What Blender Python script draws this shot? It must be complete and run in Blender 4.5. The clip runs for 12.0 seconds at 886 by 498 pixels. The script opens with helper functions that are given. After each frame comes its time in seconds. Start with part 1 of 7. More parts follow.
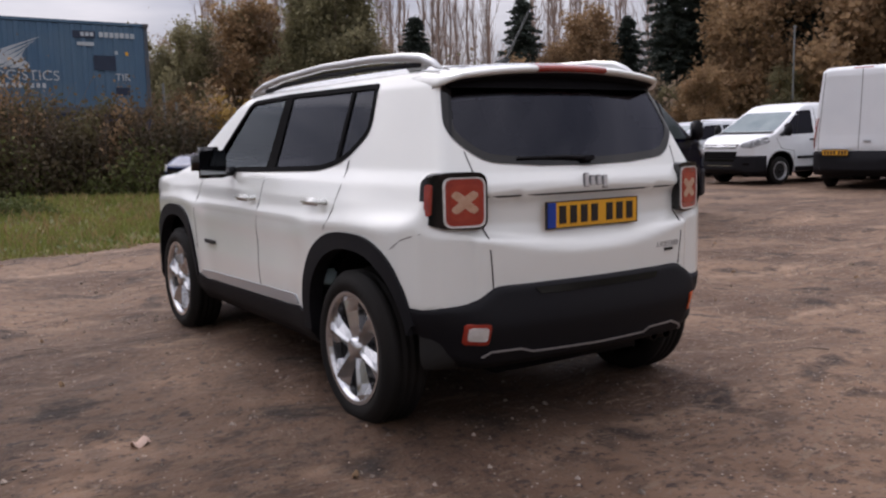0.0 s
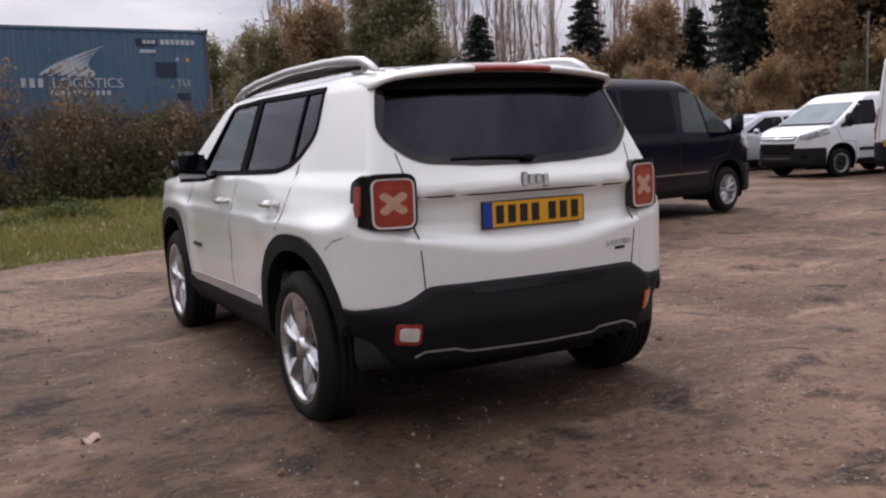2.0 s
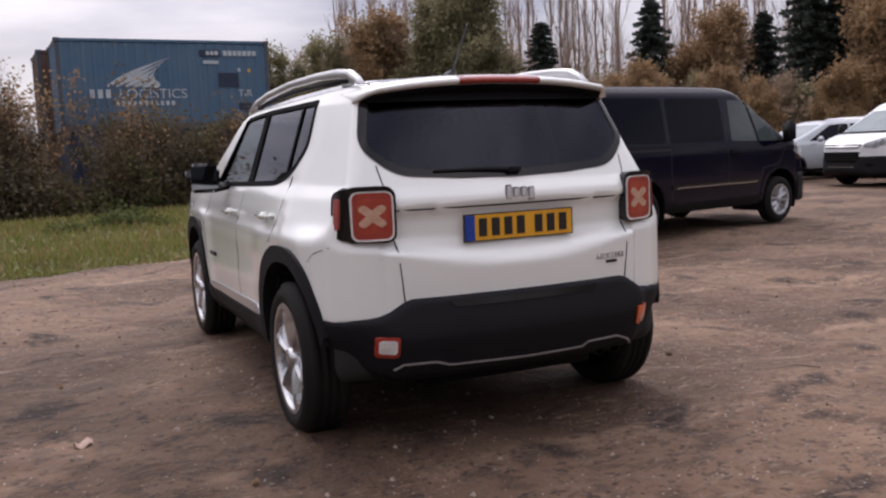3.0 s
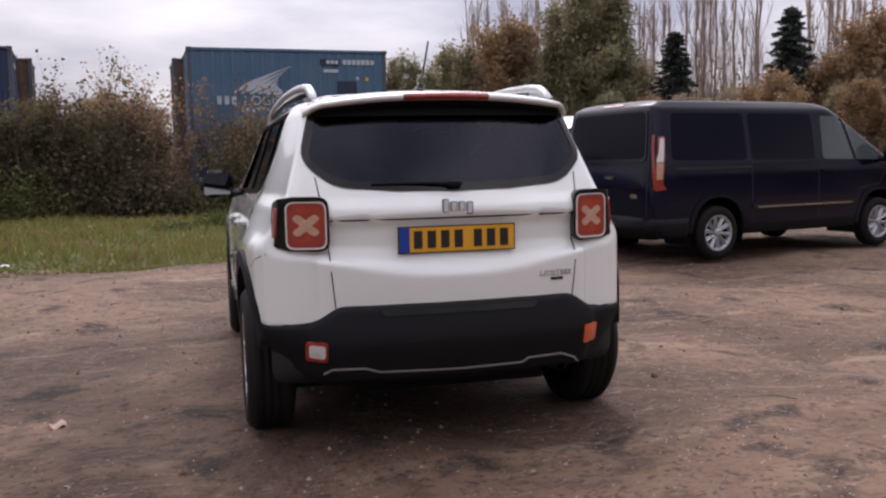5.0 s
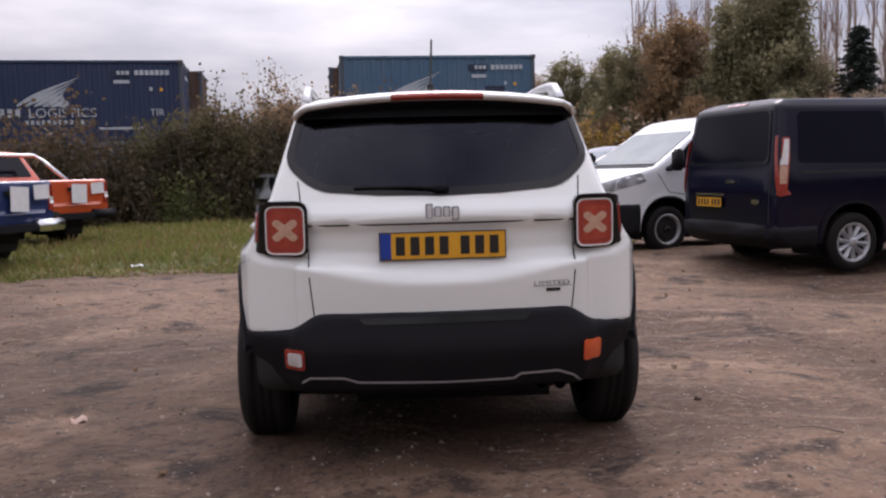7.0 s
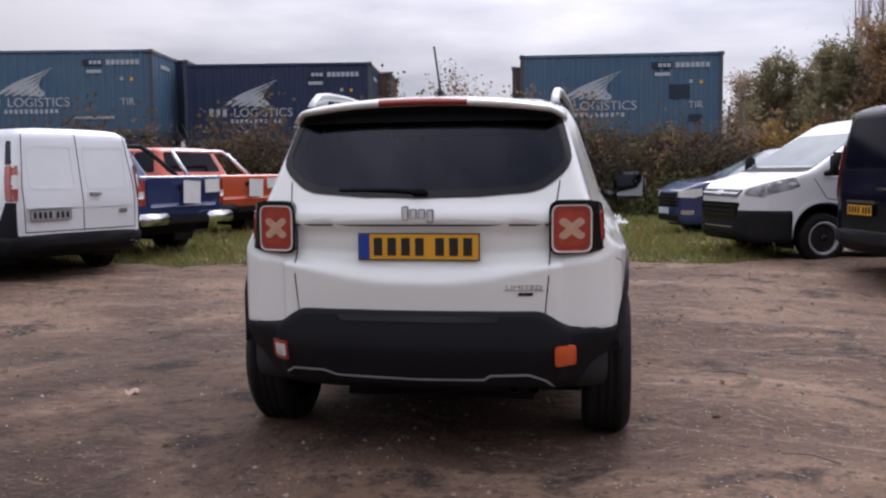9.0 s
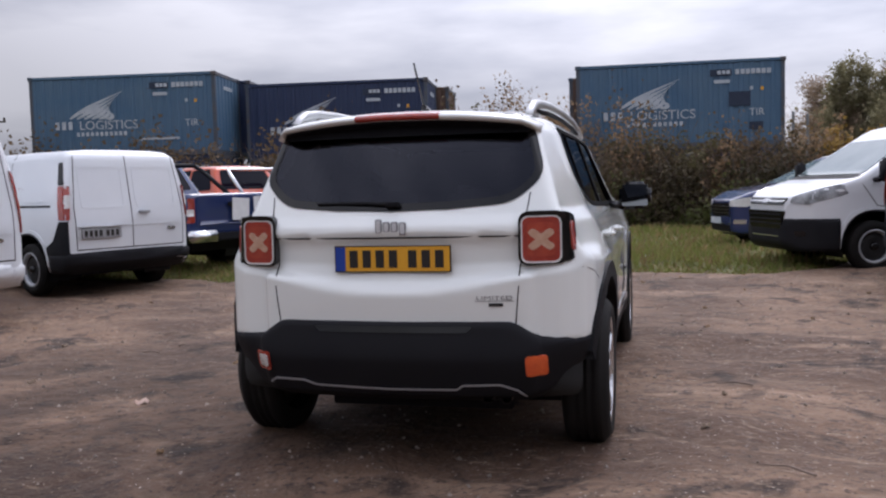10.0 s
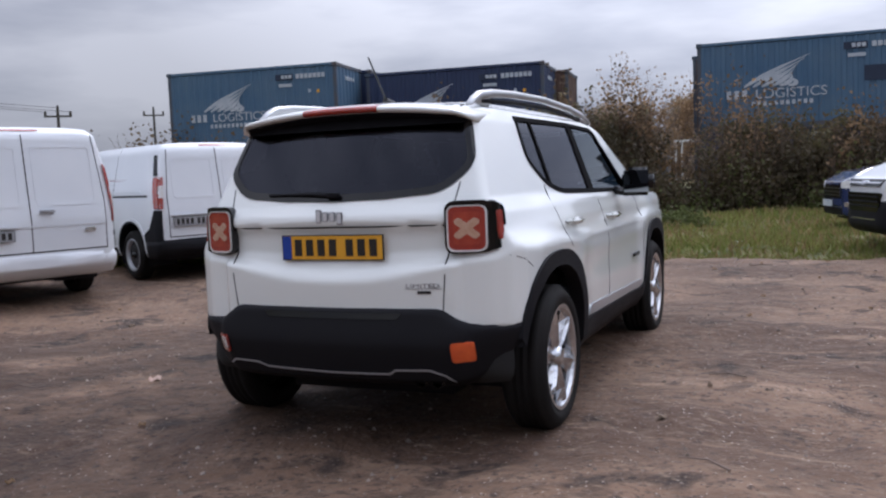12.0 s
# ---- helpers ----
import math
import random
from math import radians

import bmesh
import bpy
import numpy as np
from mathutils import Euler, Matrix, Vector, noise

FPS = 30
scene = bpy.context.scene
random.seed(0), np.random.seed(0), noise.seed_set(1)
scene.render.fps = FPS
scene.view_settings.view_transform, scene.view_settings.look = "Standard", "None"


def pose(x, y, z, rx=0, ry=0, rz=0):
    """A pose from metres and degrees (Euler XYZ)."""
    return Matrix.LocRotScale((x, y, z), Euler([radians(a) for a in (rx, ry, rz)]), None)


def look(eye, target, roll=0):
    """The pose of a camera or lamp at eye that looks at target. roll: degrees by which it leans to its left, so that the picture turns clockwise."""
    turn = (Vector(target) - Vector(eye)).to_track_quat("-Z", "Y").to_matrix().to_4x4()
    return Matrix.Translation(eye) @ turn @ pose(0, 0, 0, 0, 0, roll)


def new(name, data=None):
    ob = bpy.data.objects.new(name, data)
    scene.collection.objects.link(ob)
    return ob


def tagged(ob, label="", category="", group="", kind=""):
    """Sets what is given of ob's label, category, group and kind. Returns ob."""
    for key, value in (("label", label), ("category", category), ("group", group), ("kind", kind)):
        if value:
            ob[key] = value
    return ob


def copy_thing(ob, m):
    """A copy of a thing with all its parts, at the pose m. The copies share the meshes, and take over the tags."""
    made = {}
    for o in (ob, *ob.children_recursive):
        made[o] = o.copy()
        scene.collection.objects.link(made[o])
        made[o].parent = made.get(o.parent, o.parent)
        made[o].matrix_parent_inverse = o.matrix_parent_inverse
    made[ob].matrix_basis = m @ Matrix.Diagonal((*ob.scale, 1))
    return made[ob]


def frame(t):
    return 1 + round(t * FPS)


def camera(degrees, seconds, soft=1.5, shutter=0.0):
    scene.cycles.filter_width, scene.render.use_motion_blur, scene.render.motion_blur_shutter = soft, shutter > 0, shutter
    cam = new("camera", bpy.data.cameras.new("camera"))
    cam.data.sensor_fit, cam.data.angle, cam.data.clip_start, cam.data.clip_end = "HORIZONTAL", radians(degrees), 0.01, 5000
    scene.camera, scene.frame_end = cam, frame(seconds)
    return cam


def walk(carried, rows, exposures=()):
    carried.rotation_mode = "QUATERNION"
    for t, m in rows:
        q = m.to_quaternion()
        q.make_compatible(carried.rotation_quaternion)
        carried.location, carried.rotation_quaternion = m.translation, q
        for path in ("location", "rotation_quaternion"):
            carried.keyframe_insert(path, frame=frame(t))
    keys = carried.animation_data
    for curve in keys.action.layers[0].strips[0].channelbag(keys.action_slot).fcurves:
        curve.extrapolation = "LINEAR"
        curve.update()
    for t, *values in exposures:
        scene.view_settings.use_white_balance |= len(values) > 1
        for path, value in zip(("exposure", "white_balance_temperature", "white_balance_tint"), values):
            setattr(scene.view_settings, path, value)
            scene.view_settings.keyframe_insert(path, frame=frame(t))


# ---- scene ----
import itertools

cam = camera(53.4, 12.0, 2.3)
METRES, EYE, TILT, LEAN, TURN = 4.996, 1.254, 0.0, 0.0, -33.0
EAST, NORTH = -2.614, -2.825
ROWS = [
    (0.0, 0.0, 0.0, 0.0, -0.15, -7.15, 1.2),
    (0.5, 0.0307, -0.007, 0.0003, 0.99, -6.94, 1.44),
    (1.0, 0.0592, -0.0231, 0.0008, 1.11, -6.42, 1.93),
    (1.5, 0.0799, -0.0186, -0.0021, 2.38, -6.72, 2.34),
    (2.0, 0.115, 0.0004, -0.0007, 4.55, -7.15, 2.32),
    (2.5, 0.1441, 0.0136, 0.0003, 7.01, -7.04, 1.52),
    (3.0, 0.1852, 0.0113, 0.0005, 8.94, -6.48, 2.43),
    (3.5, 0.2318, 0.0071, 0.0023, 11.05, -6.01, 2.05),
    (5.5, 0.3869, 0.0519, -0.0021, 20.72, -5.52, 1.2),
    (6.0, 0.4198, 0.0736, -0.0041, 23.84, -5.24, 1.1),
    (6.5, 0.449, 0.1062, -0.0029, 26.33, -5.05, 0.69),
    (7.0, 0.482, 0.1282, -0.0047, 28.97, -5.09, 1.39),
    (7.5, 0.5351, 0.1448, -0.0031, 33.2, -4.86, 0.9),
    (9.5, 0.6836, 0.2464, -0.0031, 44.59, -4.82, 1.02),
    (10.0, 0.7183, 0.2729, -0.0049, 46.93, -4.02, 1.54),
    (10.5, 0.7496, 0.3099, -0.0019, 49.67, -3.34, 2.02),
    (11.0, 0.7877, 0.3394, -0.0041, 52.44, -3.81, 2.78),
    (11.5, 0.8308, 0.3688, -0.002, 55.37, -4.92, 2.39),
    (12.0, 0.8492, 0.4048, -0.0055, 56.33, -4.73, 2.34),
]
EXPOSURES = [(0.0, 0.13, 6500, 17), (2.5, 0.22, 6550, 19), (5.5, 0.28, 6480, 20), (7.0, 0.27, 6450, 20), (9.5, 0.22, 6170, 17), (12.0, 0.19, 5850, 14)]
walk(cam, [(t, pose(EAST, NORTH, EYE, TILT, LEAN, TURN) @ pose(METRES * x, METRES * y, METRES * z, 90 + pitch, roll, yaw)) for t, x, y, z, yaw, pitch, roll in ROWS], EXPOSURES)

# ---- sky, sun ----
world = bpy.data.worlds.new("overcast_sky")
scene.world = world
world.use_nodes = True
wn, wl = world.node_tree.nodes, world.node_tree.links
wn.clear()
SUN_TURN, SUN_UP = radians(6), radians(50)
sky = wn.new("ShaderNodeTexSky")
sky.sky_type, sky.sun_disc, sky.sun_elevation, sky.sun_rotation = "NISHITA", False, SUN_UP, SUN_TURN
w_out, w_bg = wn.new("ShaderNodeOutputWorld"), wn.new("ShaderNodeBackground")
w_co, w_map, w_n1, w_ramp = wn.new("ShaderNodeTexCoord"), wn.new("ShaderNodeMapping"), wn.new("ShaderNodeTexNoise"), wn.new("ShaderNodeValToRGB")
w_map.inputs["Scale"].default_value = (1.0, 1.0, 4.2)
w_map.inputs["Location"].default_value = (0.35, 0.1, 0.0)
w_n1.inputs["Scale"].default_value, w_n1.inputs["Detail"].default_value, w_n1.inputs["Roughness"].default_value = 1.9, 6, 0.5
w_ramp.color_ramp.elements[0].position, w_ramp.color_ramp.elements[0].color = 0.36, (3.5, 3.7, 4.4, 1)
w_ramp.color_ramp.elements[1].position, w_ramp.color_ramp.elements[1].color = 0.60, (9.0, 8.9, 9.1, 1)
w_mix = wn.new("ShaderNodeMix")
w_mix.data_type = "RGBA"
w_mix.inputs[0].default_value = 0.93
wl.new(w_co.outputs["Generated"], w_map.inputs[0])
wl.new(w_map.outputs[0], w_n1.inputs["Vector"])
wl.new(w_n1.outputs[0], w_ramp.inputs[0])
wl.new(sky.outputs[0], w_mix.inputs[6])
wl.new(w_ramp.outputs[0], w_mix.inputs[7])
w_sep, w_rise, w_mul = wn.new("ShaderNodeSeparateXYZ"), wn.new("ShaderNodeMapRange"), wn.new("ShaderNodeMix")
w_rise.inputs[1].default_value, w_rise.inputs[2].default_value, w_rise.inputs[3].default_value, w_rise.inputs[4].default_value = 0.0, 1.0, 0.62, 2.35
w_mul.data_type, w_mul.blend_type = "RGBA", "MULTIPLY"
w_mul.inputs[0].default_value = 1.0
wl.new(w_co.outputs["Generated"], w_sep.inputs[0])
wl.new(w_sep.outputs[2], w_rise.inputs[0])
wl.new(w_mix.outputs[2], w_mul.inputs[6])
w_dot, w_glow, w_both = wn.new("ShaderNodeVectorMath"), wn.new("ShaderNodeMapRange"), wn.new("ShaderNodeMath")
w_dot.operation = "DOT_PRODUCT"
w_dot.inputs[1].default_value = (math.sin(SUN_TURN + 0.25) * math.cos(SUN_UP), math.cos(SUN_TURN + 0.25) * math.cos(SUN_UP), math.sin(SUN_UP))
w_glow.inputs[1].default_value, w_glow.inputs[2].default_value, w_glow.inputs[3].default_value, w_glow.inputs[4].default_value = 0.42, 0.8, 0.61, 1.13
w_both.operation = "MULTIPLY"
wl.new(w_co.outputs["Generated"], w_dot.inputs[0])
wl.new(w_dot.outputs["Value"], w_glow.inputs[0])
wl.new(w_glow.outputs[0], w_both.inputs[0])
wl.new(w_rise.outputs[0], w_both.inputs[1])
wl.new(w_both.outputs[0], w_mul.inputs[7])
wl.new(w_mul.outputs[2], w_bg.inputs[0])
wl.new(w_bg.outputs[0], w_out.inputs[0])
w_bg.inputs[1].default_value = 0.112
sun = new("sun", bpy.data.lights.new("sun", "SUN"))
sun.data.energy, sun.data.angle, sun.data.color = 1.15, radians(24), (1.0, 0.96, 0.9)
sun.matrix_world = look((0, 0, 30), (-30 * math.sin(SUN_TURN) / math.tan(SUN_UP), -30 * math.cos(SUN_TURN) / math.tan(SUN_UP), 0))


# ---- materials ----
def mat(name, a, b=None, rough=0.6, metal=0.0, coat=0.0, scale=6.0, fine=80.0, bump=0.0, spec=0.5, vary=0.0, rough2=None, island=False, detail=5.0):
    """Two colours mixed by a coarse and a fine noise, with relief and uneven gloss."""
    m = bpy.data.materials.new(name)
    m.use_nodes = True
    n, l = m.node_tree.nodes, m.node_tree.links
    p = n["Principled BSDF"]
    p.inputs["Metallic"].default_value, p.inputs["Coat Weight"].default_value = metal, coat
    p.inputs["Coat Roughness"].default_value = 0.04
    p.inputs["Specular IOR Level"].default_value = spec
    b = b or a
    co = n.new("ShaderNodeTexCoord")
    n1, n2, add, mx = n.new("ShaderNodeTexNoise"), n.new("ShaderNodeTexNoise"), n.new("ShaderNodeMath"), n.new("ShaderNodeMix")
    n1.inputs["Scale"].default_value, n1.inputs["Detail"].default_value = scale, detail
    n2.inputs["Scale"].default_value, n2.inputs["Detail"].default_value = fine, 3
    for t in (n1, n2):
        l.new(co.outputs["Object"], t.inputs["Vector"])
    add.operation = "MULTIPLY_ADD"
    add.inputs[1].default_value = 0.45
    l.new(n2.outputs[0], add.inputs[0])
    sub = n.new("ShaderNodeMath")
    sub.operation = "MULTIPLY_ADD"
    sub.inputs[1].default_value, sub.inputs[2].default_value = 1.9, -0.68
    l.new(n1.outputs[0], sub.inputs[0])
    l.new(sub.outputs[0], add.inputs[2])
    mx.data_type = "RGBA"
    mx.inputs[6].default_value, mx.inputs[7].default_value = (*a, 1), (*b, 1)
    l.new(add.outputs[0], mx.inputs[0])
    colour = mx.outputs[2]
    if vary:
        hsv, rnd, mr = n.new("ShaderNodeHueSaturation"), n.new("ShaderNodeObjectInfo"), n.new("ShaderNodeMapRange")
        source = rnd.outputs["Random"]
        if island:
            source = n.new("ShaderNodeNewGeometry").outputs["Random Per Island"]
        mr.inputs[3].default_value, mr.inputs[4].default_value = 1 - vary, 1 + vary
        l.new(source, mr.inputs[0])
        l.new(mr.outputs[0], hsv.inputs["Value"])
        l.new(colour, hsv.inputs["Color"])
        colour = hsv.outputs[0]
    l.new(colour, p.inputs["Base Color"])
    rr = n.new("ShaderNodeMapRange")
    rr.inputs[3].default_value, rr.inputs[4].default_value = rough, rough2 if rough2 is not None else min(1, rough * 1.25)
    l.new(n1.outputs[0], rr.inputs[0])
    l.new(rr.outputs[0], p.inputs["Roughness"])
    if bump:
        bp = n.new("ShaderNodeBump")
        bp.inputs["Strength"].default_value, bp.inputs["Distance"].default_value = bump, 0.01
        l.new(n2.outputs[0], bp.inputs["Height"])
        l.new(bp.outputs[0], p.inputs["Normal"])
    return m


def leaf_mat(name, a, b, through_light=0.3, vary=0.22):
    m = mat(name, a, b, 0.65, scale=0.6, fine=9, vary=vary, island=True, spec=0.25)
    n, l = m.node_tree.nodes, m.node_tree.links
    p = n["Principled BSDF"]
    tr, mx = n.new("ShaderNodeBsdfTranslucent"), n.new("ShaderNodeMixShader")
    l.new(p.inputs["Base Color"].links[0].from_socket, tr.inputs[0])
    mx.inputs[0].default_value = through_light
    l.new(p.outputs[0], mx.inputs[1])
    l.new(tr.outputs[0], mx.inputs[2])
    l.new(mx.outputs[0], n["Material Output"].inputs[0])
    return m


def glass_mat(name, tint, gloss_rough=0.02, sheen=(1, 1, 1)):
    m = bpy.data.materials.new(name)
    m.use_nodes = True
    n, l = m.node_tree.nodes, m.node_tree.links
    n.remove(n["Principled BSDF"])
    tr, gl, fr, mx = n.new("ShaderNodeBsdfTransparent"), n.new("ShaderNodeBsdfGlossy"), n.new("ShaderNodeFresnel"), n.new("ShaderNodeMixShader")
    tr.inputs[0].default_value = (*tint, 1)
    gl.inputs["Roughness"].default_value = gloss_rough
    gl.inputs["Color"].default_value = (*sheen, 1)
    fr.inputs[0].default_value = 1.5
    l.new(fr.outputs[0], mx.inputs[0])
    l.new(tr.outputs[0], mx.inputs[1])
    l.new(gl.outputs[0], mx.inputs[2])
    l.new(mx.outputs[0], n["Material Output"].inputs[0])
    return m


